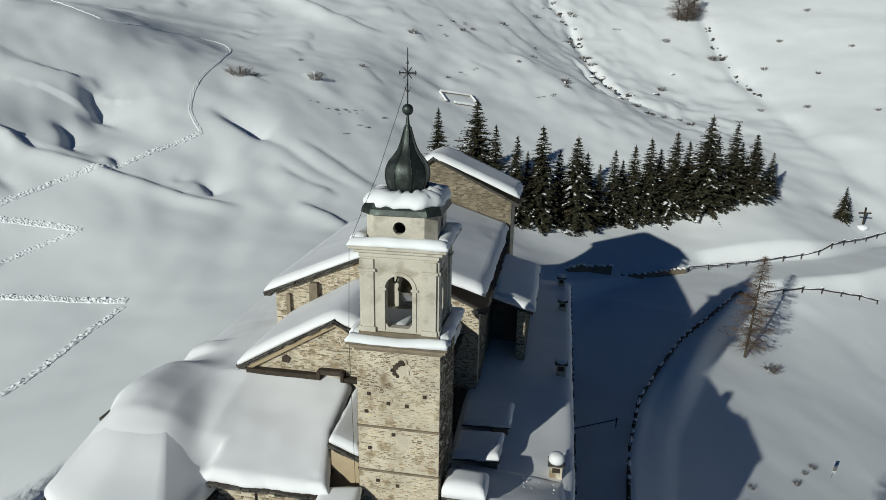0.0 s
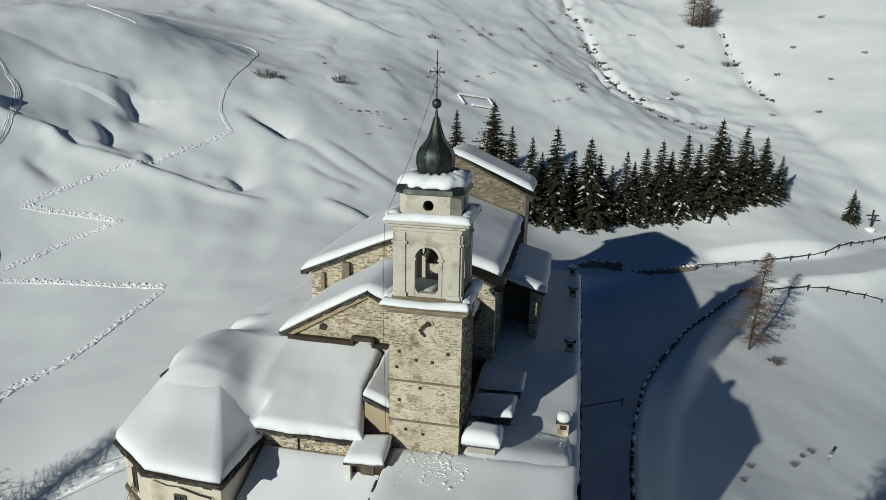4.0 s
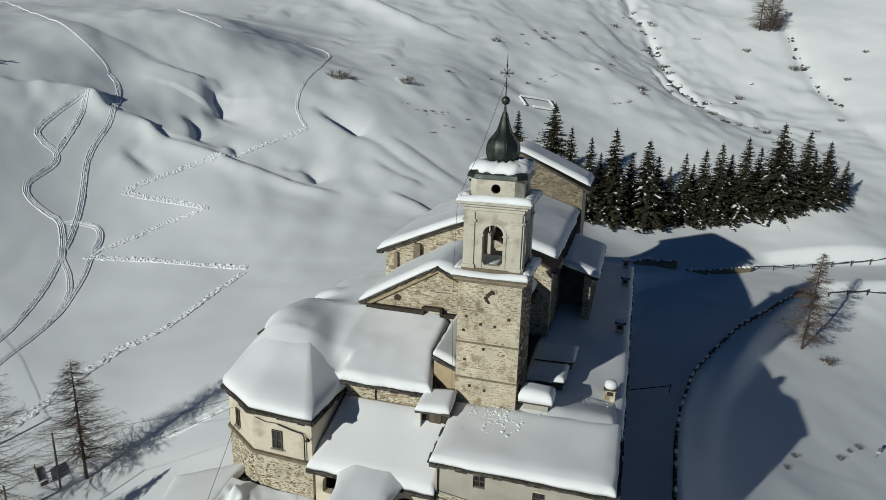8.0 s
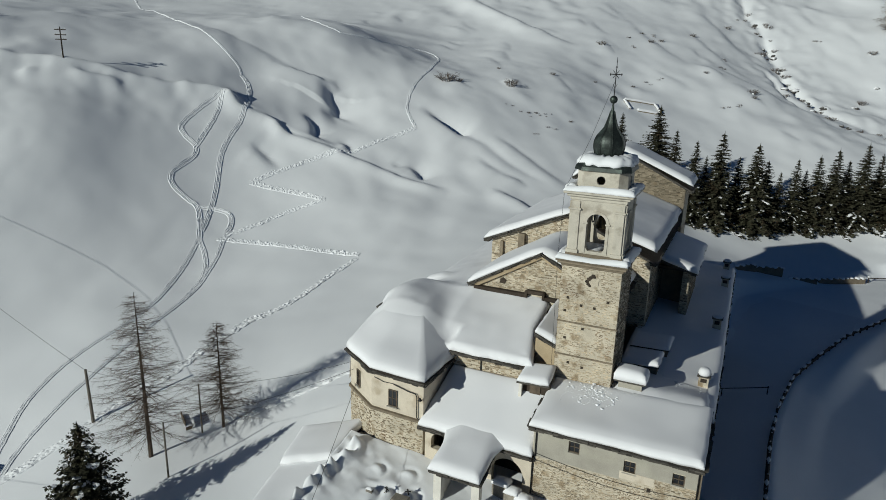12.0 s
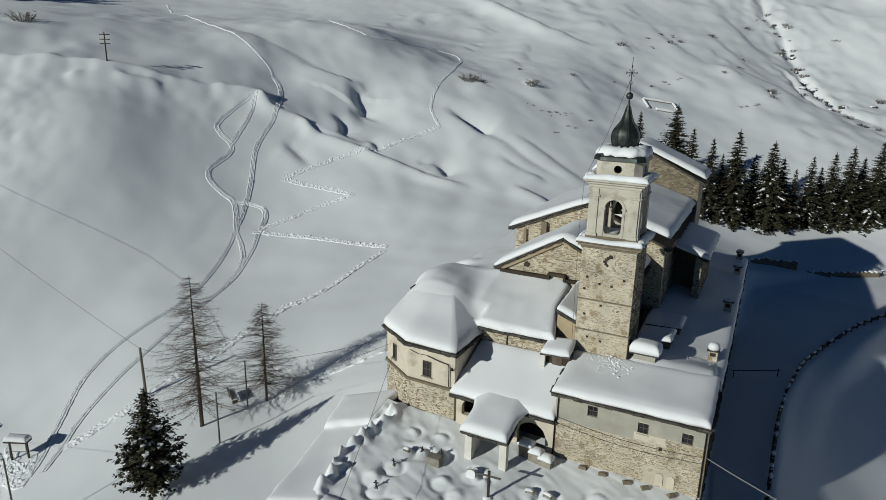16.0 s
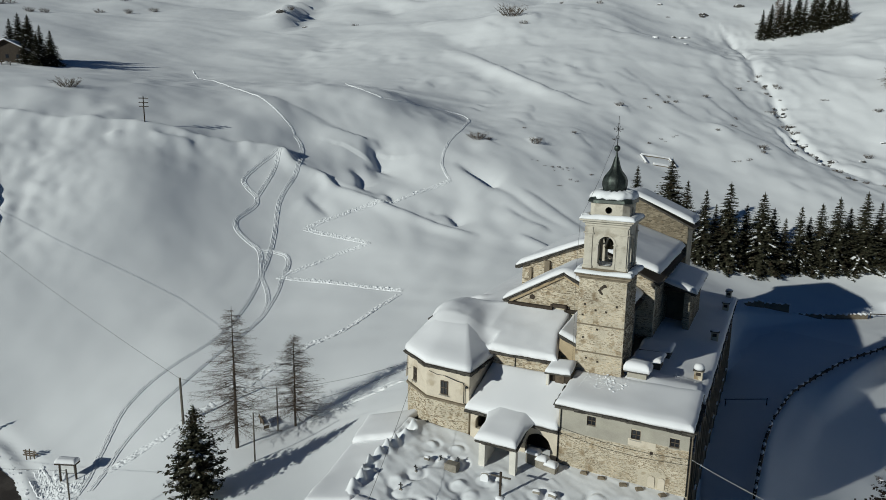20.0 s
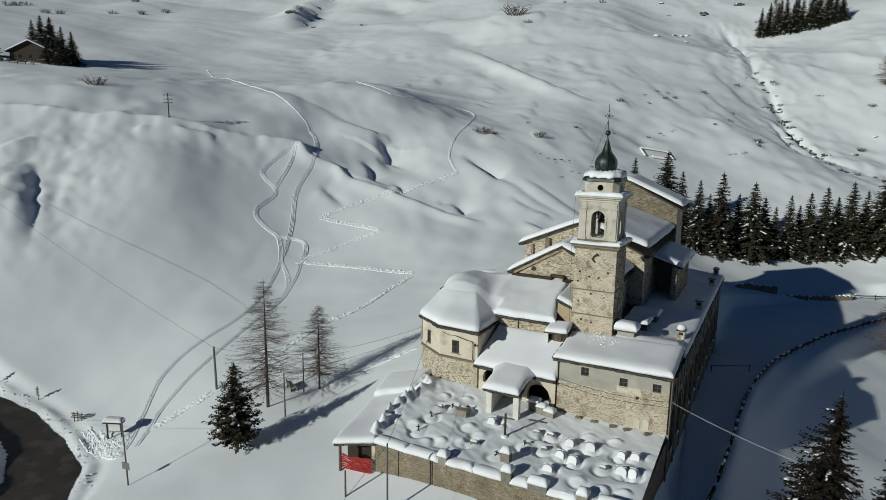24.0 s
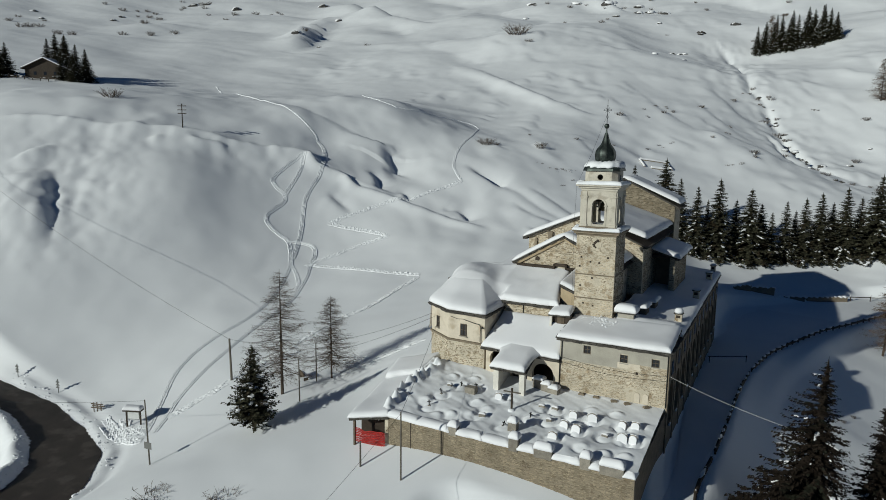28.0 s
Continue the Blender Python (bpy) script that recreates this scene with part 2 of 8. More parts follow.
    def pierced(self, x0, x1, z0, z1, y0, y1, hole, centre):
        """An upright plate with one opening: hole(angle) gives the way from centre to its rim."""
        cx, cz = centre
        corners = [math.atan2(z - cz, x - cx) for x in (x0, x1) for z in (z0, z1)]
        angles = sorted({round(a % (2 * math.pi), 5) for a in corners} | {round(2 * math.pi * k / 40, 5) for k in range(40)})
        outer, inner = [], []
        for a in angles:
            c, s = math.cos(a), math.sin(a)
            d = min(((x1 if c > 0 else x0) - cx) / c if abs(c) > 1e-6 else 1e9, ((z1 if s > 0 else z0) - cz) / s if abs(s) > 1e-6 else 1e9)
            outer.append((cx + d * c, cz + d * s))
            h = hole(a)
            inner.append((cx + h * c, cz + h * s))
        n = len(angles)
        k = len(self.v)
        for ring in (outer, inner):
            for y in (y0, y1):
                self.v += [(x, y, z) for x, z in ring]
        for i in range(n):
            j = (i + 1) % n
            of, ob, nf, nb = k, k + n, k + 2 * n, k + 3 * n
            self.f += [(of + i, of + j, nf + j, nf + i), (ob + j, ob + i, nb + i, nb + j), (nf + i, nf + j, nb + j, nb + i), (of + j, of + i, ob + i, ob + j)]
        return self


def mesh_of(name, shape, mat, smooth=False):
    me = bpy.data.meshes.new(name)
    me.from_pydata(shape.v, [], shape.f)
    me.materials.append(mat)
    if smooth:
        me.polygons.foreach_set("use_smooth", [True] * len(me.polygons))
    me.update()
    return me


def part(name, shape, mat, parent=None, label="", smooth=False, kind=""):
    ob = new(name, mesh_of(name, shape, mat, smooth))
    if parent:
        ob.parent = parent
    return tagged(ob, label, kind=kind)


def thing(name, label, category, m=None, group="", kind=""):
    """An empty at a thing's base, which carries its parts."""
    ob = new(name)
    ob.empty_display_size = 0.3
    if m is not None:
        ob.matrix_world = m
    return tagged(ob, label, category, group, kind)


def solo(name, shape, mat, label, category, m=None, group="", kind="", smooth=False):
    ob = new(name, mesh_of(name, shape, mat, smooth))
    if m is not None:
        ob.matrix_world = m
    return tagged(ob, label, category, group, kind)


def nz(x, y, s, seed=0.0):
    return noise.noise((x / s + seed * 17.3, y / s - seed * 9.1, seed * 3.7))


def arch_hole(half, rise_from, bottom, centre_z):
    """The rim of a round-headed opening, as seen from a centre in its middle."""
    def hole(a):
        c, s = math.cos(a), math.sin(a)
        best = 1e9
        if abs(c) > 1e-6:
            best = min(best, half / abs(c))
        if s < -1e-6:
            best = min(best, (bottom - centre_z) / s)
        if s > 1e-6:                                    # the round head
            h = rise_from - centre_z
            b = -2 * s * h
            q = b * b - 4 * (h * h - half * half)
            if q >= 0:
                d = (-b + math.sqrt(q)) / 2
                if centre_z + d * s >= rise_from:
                    best = d
        return best
    return hole


def blanket(quad, thick, step=0.3, edge=0.45, amp=0.06, wob=0.12, seed=0.0, over=0.15, sag=0.0, rim=0.38):
    """A rounded blanket of snow over a roof plane of four corners (anticlockwise from above), hanging a little over its edges."""
    a, b, c, d = (Vector(p) for p in quad)
    lx, ly = max((b - a).length, (c - d).length), max((d - a).length, (c - b).length)
    nx, ny = max(4, int(lx / step)), max(4, int(ly / step))
    mid = (a + b + c + d) / 4
    us = sorted({0, 0.12 / lx, 0.3 / lx, 1 - 0.3 / lx, 1 - 0.12 / lx, 1} | {i / nx for i in range(nx + 1) if 0.3 / lx < i / nx < 1 - 0.3 / lx})
    vs = sorted({0, 0.12 / ly, 0.3 / ly, 1 - 0.3 / ly, 1 - 0.12 / ly, 1} | {i / ny for i in range(ny + 1) if 0.3 / ly < i / ny < 1 - 0.3 / ly})
    top, low = [], []
    for v in vs:
        for u in us:
            p = (a * (1 - u) + b * u) * (1 - v) + (d * (1 - u) + c * u) * v
            e = min(u * lx, (1 - u) * lx, v * ly, (1 - v) * ly)
            k = math.sqrt(max(0.0, 1 - (1 - min(e / edge, 1)) ** 2)) if edge > 0 else 1
            out = Vector((p.x - mid.x, p.y - mid.y, 0))
            near = max(0.0, 1 - e / 0.5)
            px, py = p.x, p.y
            if near > 0:
                w = over + wob * nz(px, py, 0.9, seed + 5) + wob * 0.7 * nz(px, py, 3.1, seed + 8)
                way = Vector((0, 0, 0))
                if u * lx < 0.5: way -= (b - a).normalized()
                if (1 - u) * lx < 0.5: way += (b - a).normalized()
                if v * ly < 0.5: way -= (d - a).normalized()
                if (1 - v) * ly < 0.5: way += (d - a).normalized()
                p = p + way * w * near
            h = thick * (rim + (1 - rim) * k) + amp * nz(px, py, 1.7, seed) * 0.6 + amp * nz(px, py, 5.0, seed + 2) * 1.4
            drop = sag * near
            top.append((p.x, p.y, p.z + max(h, 0.05) - drop))
            low.append((p.x, p.y, p.z + 0.012 - drop * 1.3))
    s = Shape()
    nu, nv = len(us), len(vs)
    idx = lambda i, j: j * nu + i
    faces = [(idx(i, j), idx(i + 1, j), idx(i + 1, j + 1), idx(i, j + 1)) for j in range(nv - 1) for i in range(nu - 1)]
    n = nu * nv
    faces += [tuple(n + q for q in reversed(f)) for f in faces]
    rim = [idx(i, 0) for i in range(nu)] + [idx(nu - 1, j) for j in range(1, nv)] + [idx(i, nv - 1) for i in reversed(range(nu - 1))] + [idx(0, j) for j in reversed(range(1, nv - 1))]
    faces += [(rim[i], n + rim[i], n + rim[(i + 1) % len(rim)], rim[(i + 1) % len(rim)]) for i in range(len(rim))]
    return s.add(top + low, faces)


def slates(shape, a, b, outward, seed, depth=0.5, thick=0.08, rows=3):
    """Rough stone slabs along a roof edge from a to b, reaching out past it."""
    rng = random.Random(seed)
    a, b, outward = Vector(a), Vector(b), Vector(outward).normalized()
    d = b - a
    length, along = d.length, d.normalized()
    for row in range(rows):
        s = 0.0
        while s < length:
            w = min(rng.uniform(0.35, 0.8), length - s + 0.05)
            o = rng.uniform(0.07, 0.22) - 0.05 * row
            z = Vector((0, 0, -0.01 - row * (thick + 0.01) + rng.uniform(-0.012, 0.012)))
            p = a + along * s + z
            q = a + along * (s + w - 0.02) + z
            tilt = Vector((0, 0, rng.uniform(-0.03, 0.02)))
            quad = [p + outward * o + tilt, q + outward * (o + rng.uniform(-0.04, 0.04)) + tilt, q - outward * depth, p - outward * depth]
            if (quad[1] - quad[0]).cross(quad[2] - quad[1]).z < 0:
                quad = [quad[1], quad[0], quad[3], quad[2]]
            shape.slab([tuple(v) for v in quad], thick)
            s += w


def courses(rng, width, height, row=(0.09, 0.17), run=(0.18, 0.6)):
    """Rough courses of stones over a face: (x, z, w, h) of each stone."""
    out = []
    z = 0.0
    while z < height - 0.05:
        h = min(rng.uniform(*row), height - z)
        x = -rng.uniform(0, 0.3)
        while x < width:
            w = rng.uniform(*run)
            x0, x1 = max(x, 0.0), min(x + w, width)
            if x1 - x0 > 0.05:
                out.append((x0, z, x1 - x0, h))
            x += w
        z += h
    return out


def stone_face(origin, along, width, height, seed, keep=0.8, inside=None, row=(0.06, 0.13), run=(0.12, 0.4), proud=(0.015, 0.05)):
    """Separate stones on a wall face: a list of eight-corner solids, proud of the mortar behind."""
    rng = random.Random(seed)
    o, d = Vector(origin), Vector(along).normalized()
    n = Vector((d.y, -d.x, 0))
    out = []
    for x, z, w, h in courses(rng, width, height, row, run):
        if rng.random() > keep or (inside and not inside(x + w / 2, z + h / 2)):
            continue
        g = 0.012
        t = rng.uniform(*proud)
        c = []
        sag, skew = 0.05 * nz(x, z, 0.8, seed), rng.uniform(-0.018, 0.018)
        for depth, cut in ((-0.03, 0.0), (t, 0.012)):
            for cx, cz in ((x + g + cut, z + g + cut), (x + w - g - cut, z + g + cut), (x + w - g - cut, z + h - g - cut), (x + g + cut, z + h - g - cut)):
                c.append(o + d * (cx + rng.uniform(-0.022, 0.022)) + Vector((0, 0, cz + sag + (skew if cx > x + w / 2 else -skew) + rng.uniform(-0.013, 0.013))) + n * depth)
        out.append(c)
    return out


STONE_FACES = [(4, 5, 6, 7), (0, 1, 5, 4), (1, 2, 6, 5), (2, 3, 7, 6), (3, 0, 4, 7)]


def stones(name, solids, mat, parent, label=""):
    s = Shape()
    for c in solids:
        s.add(c, STONE_FACES)
    return part(name, s, mat, parent, label, kind="stuff")

# ---- ground ----
# Spot heights (x, y, z) that shape the valley side; the surface runs smoothly between them.
VALLEY = [(-66, -11, -11.2), (-59, -11, -11.2), (-40, -25, -6.9), (-55, -16.5, -12.3), (-50.5, -7, -8.2), (-35, 1.5, -4.4), (-37, -7, -4.6), (-52, 2, -5.5),
          (-75, -8, -11.4), (-31, -19.5, -4.6), (-20, 1, 1.5), (-19, 12, 2.2), (-18, 30, 3), (-10, 55, 6), (5, 60, 3), (-27, -8, -3.0), (-22, -24, -4.4),
          (-13, -22.5, -3.1), (0, -24.5, -4.4), (8, -24, -5.1)]
# the unseen eastern spots are set low so less bounced sunlight reaches the bank
ROADSIDE = [(21, 32, -2.8), (17, 20, -2.4), (63, 86, -0.3), (63, 73.5, -5.4), (79, 101, 0.5), (13, 81.5, 2.8), (43, 95, 2.4), (56.5, 98.5, 5), (39, 51, -6.3),
            (38, 75, -2.3), (14, -8, -2.8), (16, 5, -2.4), (25, -20, -14), (22, 8, -6.0), (30, -8, -13), (33, 4, -11.6), (30, 15, -9.6), (29.6, 24.3, -8.0), (35.8, 33.7, -8.6), (60, 30, -19), (80, 50, -24), (120, 120, 8), (150, 60, -62), (70, -10, -40), (100, -60, -72)]
SLOPE = [(-55, 124, 33.2), (-107, 143, 44.7), (-160, 137, 47), (-82, 74.5, 27), (-64.5, 67, 18.3), (-40, 68.5, 12), (-24.5, 121, 29.4), (24, 145, 26), (34, 174, 30.5),
         (-108, 28, 20.5), (-97, 39, 21.8), (-121, 37, 32), (-117, 16, 17), (-90, 35, 15.8), (-84, 37, 12.2), (-101, 84, 37.5), (-88, 93, 39.0), (-76, 100, 39.0), (-118, 84, 40.0), (-74, 84, 30.0), (-95, 69, 33.0), (-109, 62, 35.5), (-86, 76, 33.0), (-145, 33, 36), (-135, 12, 20), (60.5, 191, 36), (68.5, 204, 45), (74, 188, 34.5), (-31.5, 106, 27.2), (-17, 153, 37.5), (-63, 78, 21.5), (-80, 65, 25.6),
         (-45, 78, 18.6), (-39.5, 40.5, 2.7), (-51.5, 53, 8.2), (-67, 52, 10), (-102.5, 48, 30), (53, 165, 22), (-2, 132, 25.0)]
HEIGHTS = [(-5.5, 241, 68), (-80, 248, 79), (-250, 128, 60), (-300, 60, 55), (-160, 60, 42), (26, 265, 66), (0, 430, 137), (-150, 420, 135), (-350, 400, 140),
           (150, 400, 120), (300, 300, 90), (160, 200, 50), (0, -45, -12), (-30, -45, -11), (-90, -30, -13), (-150, -20, -5), (0, -110, -30), (-100, -110, -25)]
# the eastern far spots, out of view, drop away for the same darker bank
FAR = [(0, 900, 330), (-700, 700, 300), (700, 700, 260), (-900, 0, 120), (500, 0, -240), (800, -100, -300), (0, -700, -120), (-700, -600, -60), (600, -600, -140), (0, 1700, 640), (-1500, 1200, 480), (1500, 1200, 450)]
SPOT = np.array(VALLEY + ROADSIDE + SLOPE + HEIGHTS + FAR, float)


def _pull(r):
    return np.where(r > 0, r * r * np.log(r + 1e-9), 0.0)


_n = len(SPOT)
_k = _pull(np.linalg.norm(SPOT[:, None, :2] - SPOT[None, :, :2], axis=-1)) + 30.0 * np.eye(_n)
_b = np.c_[np.ones(_n), SPOT[:, :2]]
_w = np.linalg.solve(np.block([[_k, _b], [_b.T, np.zeros((3, 3))]]), np.r_[SPOT[:, 2], 0, 0, 0])


def base_height(xy):
    xy = np.asarray(xy, float)
    out = np.empty(len(xy))
    for i in range(0, len(xy), 20000):
        q = xy[i:i + 20000]
        out[i:i + 20000] = _pull(np.linalg.norm(q[:, None] - SPOT[None, :, :2], axis=-1)) @ _w[:_n] + np.c_[np.ones(len(q)), q] @ _w[_n:]
    return out


def along_line(xy, line):
    """For each place: its distance to a line of (x, y, ...) points, the side it lies on (left +), and the further values of the line there."""
    xy, line = np.asarray(xy, float), np.asarray(line, float)
    best, side, more = np.full(len(xy), 1e9), np.zeros(len(xy)), np.zeros((len(xy), line.shape[1] - 2))
    for a, b in zip(line[:-1], line[1:]):
        d = b[:2] - a[:2]
        t = np.clip(((xy - a[:2]) @ d) / (d @ d), 0, 1)
        off = xy - (a[:2] + t[:, None] * d)
        r = np.hypot(off[:, 0], off[:, 1])
        near = r < best
        best[near] = r[near]
        side[near] = np.sign(d[0] * off[near, 1] - d[1] * off[near, 0])
        more[near] = (a[2:] + t[:, None] * (b[2:] - a[2:]))[near]
    return best, side, more


# The crest of the near slope: (x, y, height, reach behind, reach in front); uphill lies on its left.
CREST = [(-140, 26, 0.4, 2.0, 6.0), (-129.7, 32.3, 1.1, 1.8, 6.0), (-117, 38.9, 1.4, 1.8, 6.0), (-106.8, 45.5, 1.5, 1.8, 6.0), (-99.9, 50.5, 1.5, 1.7, 6.0), (-93, 54.8, 1.4, 1.6, 5.0), (-86, 60.6, 1.3, 1.5, 5.0),
         (-80.3, 64.6, 1.1, 1.4, 4.0), (-76, 64.4, 0.7, 1.4, 2.5), (-70.3, 65.5, 0.45, 2.5, 2.0), (-58.2, 65.2, 0.3, 3.0, 2.0), (-46.6, 64.9, 0.2, 3.0, 2.0), (-34, 64.2, 0.05, 3.0, 2.0)]
# Wind-scooped faces: a line of (x, y, height) along the sharp foot, then the reach of the swell on its right and of the hollow on its left, and how much of it is dug in.
NOTCHES = [
    ([(-79.5, 65.6, 0.80), (-77.8, 64.6, 1.60), (-75.8, 63.9, 0.96), (-72.5, 64.9, 0.56), (-70.3, 65.5, 0.80), (-68.3, 65.2, 1.52), (-66.8, 64.6, 1.28), (-65.0, 64.4, 0.64), (-60, 65.0, 0.64), (-57, 65.2, 0.88), (-54.5, 65.0, 0.96), (-51, 65, 0.56), (-46.6, 64.9, 0.56),
      (-43.5, 64.6, 0.80), (-41, 64.2, 0.64), (-36, 64.0, 0.48), (-32.5, 64.2, 0.08)], 0.95, 0.35),
    ([(-121.6, 99.2, 0.1), (-102.3, 87.8, 0.3), (-89.1, 82.2, 0.5), (-82.2, 82.7, 0.6), (-75.2, 82.8, 0.8), (-69.9, 84.0, 0.7), (-65.4, 85.6, 0.4), (-62.5, 86.2, 0.05)], 3.5, 0.9),
    ([(-66.6, 85.4, 0.2), (-65.0, 84.0, 1.6), (-66.0, 82.2, 2.3), (-64.9, 80.6, 2.7), (-63.7, 79.6, 2.8), (-62.4, 78.4, 2.7), (-62.9, 77.0, 1.4), (-64.8, 75.4, 0.1)], 3.8, 0.45, 0.75),
    ([(-66.6, 72.6, 0.2), (-65.0, 71.6, 0.9), (-63.2, 70.4, 1.3), (-62.0, 68.6, 1.5), (-61.6, 67.4, 1.1), (-59.5, 67.2, 0.4), (-57.0, 67.2, 0.3), (-55.6, 66.6, 0.1)], 1.7, 0.4, 0.75),
    ([(-57.6, 67.9, 0.1), (-55.6, 68.5, 0.7), (-54.4, 67.7, 0.9), (-53.6, 66.6, 0.7), (-52.9, 65.6, 0.1)], 1.3, 0.4, 0.75),
    ([(-45.5, 67.6, 0.15), (-44, 67.2, 0.5), (-42.3, 68.2, 0.3), (-40.8, 68.3, 0.8), (-39.3, 67.2, 1.1), (-38.4, 66.0, 0.8), (-37.8, 65.2, 0.1)], 1.4, 0.4, 0.75),
    ([(-46.5, 86.4, 0.1), (-43.5, 84.9, 0.9), (-40.5, 83.6, 2.2), (-38.0, 82.6, 2.6), (-36.1, 81.8, 2.2), (-34.4, 81.3, 0.7), (-30.4, 80.2, 0.5), (-24.7, 76.8, 0.6), (-20.4, 75.1, 0.5), (-15.4, 73.5, 0.1)], 2.6, 0.6, 0.75),
    ([(-31.5, 76.6, 0.1), (-27.8, 74.2, 0.6), (-25, 73.2, 0.3), (-21.5, 72.4, 0.7), (-19, 70.6, 0.1)], 1.8, 0.6),
    ([(-30, 84, 0.1), (-25.5, 82.6, 0.5), (-21.0, 80.4, 0.6), (-16.0, 77.4, 0.4), (-11, 74.8, 0.1)], 1.8, 0.6),
    ([(-25.5, 67.8, 0.1), (-22.6, 66.7, 0.6), (-19.2, 65.3, 0.7), (-16.8, 63.6, 0.7), (-15.6, 61.8, 0.1)], 1.3, 0.4),
    ([(-70.4, 58.8, 0.1), (-68.8, 58.6, 0.8), (-66.6, 58.1, 1.1), (-64, 57.2, 0.5), (-62.4, 56.3, 0.1)], 2.4, 0.9, 0.75),
    ([(-101, 48.2, 0.1), (-99.2, 48.9, 0.8), (-96.6, 50.9, 1.0), (-94.6, 52.2, 0.7), (-93.8, 53.0, 0.1)], 0.8, 0.4),
    ([(-107.2, 42.0, 0.1), (-106.0, 43.2, 0.6), (-104.6, 44.8, 0.1)], 0.7, 0.4),
    ([(-114.5, 25.0, 0.3), (-112.4, 22.6, 2.2), (-110.6, 20.8, 3.2), (-109.2, 20.4, 3.6), (-108.8, 18.6, 3.2), (-106.2, 17.8, 3.8), (-105.2, 16.2, 3.2), (-103.6, 14.2, 1.6), (-101, 11.4, 0.2)], 4.6, 0.6),
    ([(-122.9, 20.8, 0.2), (-122.4, 22.8, 0.9), (-121.8, 25.2, 1.2), (-120.6, 27.6, 1.0), (-119.0, 29.2, 0.2)], 1.5, 0.5),
    ([(-101.5, 219.0, 0.2), (-73.8, 192.5, 0.8), (-53.8, 171.5, 1.1), (-42, 163, 1.2), (-36.2, 158.8, 1.3), (-29.5, 154.4, 1.0), (-22, 151, 0.2)], 2.6, 1.0),
    ([(-14, 186, 0.2), (-6, 172, 0.5), (2, 163, 0.45), (9, 156, 0.2)], 2.4, 1.0),
    ([(8, 214, 0.2), (14, 200, 0.5), (20, 190, 0.6), (24, 182, 0.2)], 2.4, 1.0),
    ([(4, 192, 0.2), (10, 181, 0.4), (16, 172, 0.5), (22, 164, 0.2)], 2.0, 1.0),
    ([(30, 182, 0.3), (32.5, 175, 1.6), (35, 168.5, 1.8), (39, 162, 1.2), (43, 158, 0.2)], 1.8, 0.8),
    ([(-240, 352, 0), (-231, 335, 4.5), (-226, 322, 6.0), (-224, 305, 3.0), (-226, 296, 0)], 7.0, 2.0),
    ([(-215, 382, 0), (-200, 362, 5.0), (-184, 346, 6.5), (-164, 332, 3.5), (-150, 322, 0)], 9.0, 3.0),
    ([(-70, 420, 0), (-62, 402, 5.0), (-55, 390, 6.0), (-46, 378, 4.0), (-38, 368, 0)], 5.0, 2.0),
    ([(28.6, 175.5, 0.2), (29.7, 171.9, 1.6), (31.7, 166.4, 2.0), (32.6, 162.2, 1.5), (33.9, 157.2, 1.7), (36.8, 152.5, 0.9), (40.0, 148.5, 0.1)], 2.2, 0.5, 0.7),
    ([(-46, 102.5, 0.1), (-42, 101.0, 0.5), (-38, 99.4, 0.1)], 2.0, 0.6),
    ([(-35.5, 107.5, 0.1), (-33.4, 109.8, 0.8), (-31.0, 111.0, 0.2)], 1.6, 0.6),
]
# Many small scarps scattered over the upper slope, all facing away from the wind.
scarp_rng = random.Random(91)
SCARPS = []
for k in range(120):
    a, b = scarp_rng.uniform(-95, 85), scarp_rng.uniform(95, 265)
    if nz(a, b, 45.0, 92) < -0.12 or (a < -30 and b < 120):
        continue
    size, turn = scarp_rng.uniform(2.0, 6.0) * (0.7 + b / 250), scarp_rng.uniform(-1.25, -0.35)
    way = (math.cos(turn), math.sin(turn))
    bend = scarp_rng.uniform(-0.25, 0.25) * size
    SCARPS.append(([(a + way[0] * t * size - way[1] * bend * (1 - t * t), b + way[1] * t * size + way[0] * bend * (1 - t * t), c * (0.16 + 0.05 * size)) for t, c in ((-1, 0.0), (-0.4, 0.8), (0.1, 1.0), (0.6, 0.7), (1, 0.0))], 0.35 * size + 0.4, 0.6))
# Longer swells higher up: a line of (x, y, height), uphill on its left, then the reach above and below.
LIPS = [
    ([(-100, 131, 0.2), (-79, 132, 0.5), (-60, 140, 0.3)], 6.0, 2.0),
    ([(-91, 201, 0.4), (-58, 173, 1.1), (-40, 160, 0.3)], 8.0, 3.0),
    ([(-204, 240, 1.5), (-209, 254, 6.0), (-221, 280, 6.5), (-226, 296, 3.0)], 14.0, 5.0),
    ([(-194, 342, 1.0), (-210, 350, 6.0), (-253, 401, 6.0), (-295, 447, 2.0)], 20.0, 7.0),
]
STREAM = [(15.4, 292, 1.5), (21.7, 270, 2.0), (25.2, 214, 2.2), (29.8, 204, 2.4), (32.7, 191, 2.6), (34.5, 178, 3.0), (38, 166, 2.8), (44, 156, 2.0), (52, 150, 1.2), (66, 140, 0.3)]
GULLY = [(70, 262, 0.8), (74.5, 224, 1.6), (76.2, 204, 2.4), (76.8, 190, 2.6), (78.6, 175, 2.4), (80.9, 162, 2.2), (82.5, 147.3, 2.0), (83.4, 133.6, 1.8), (87.0, 120.7, 1.2), (92, 108, 0.2)]
ROAD = [(-150, 0, -7.5, 2.6), (-118, -6.5, -8.4, 2.6), (-88, -9.6, -9.7, 2.4), (-76, -10.9, -11.2, 2.9), (-67.5, -14.2, -11.9, 3.3), (-61, -18.5, -12.3, 4.2), (-57.5, -24, -12.3, 4.6), (-56, -32, -12.6, 4.6), (-57, -45, -13.6, 4.2), (-60, -80, -16, 3.4)]
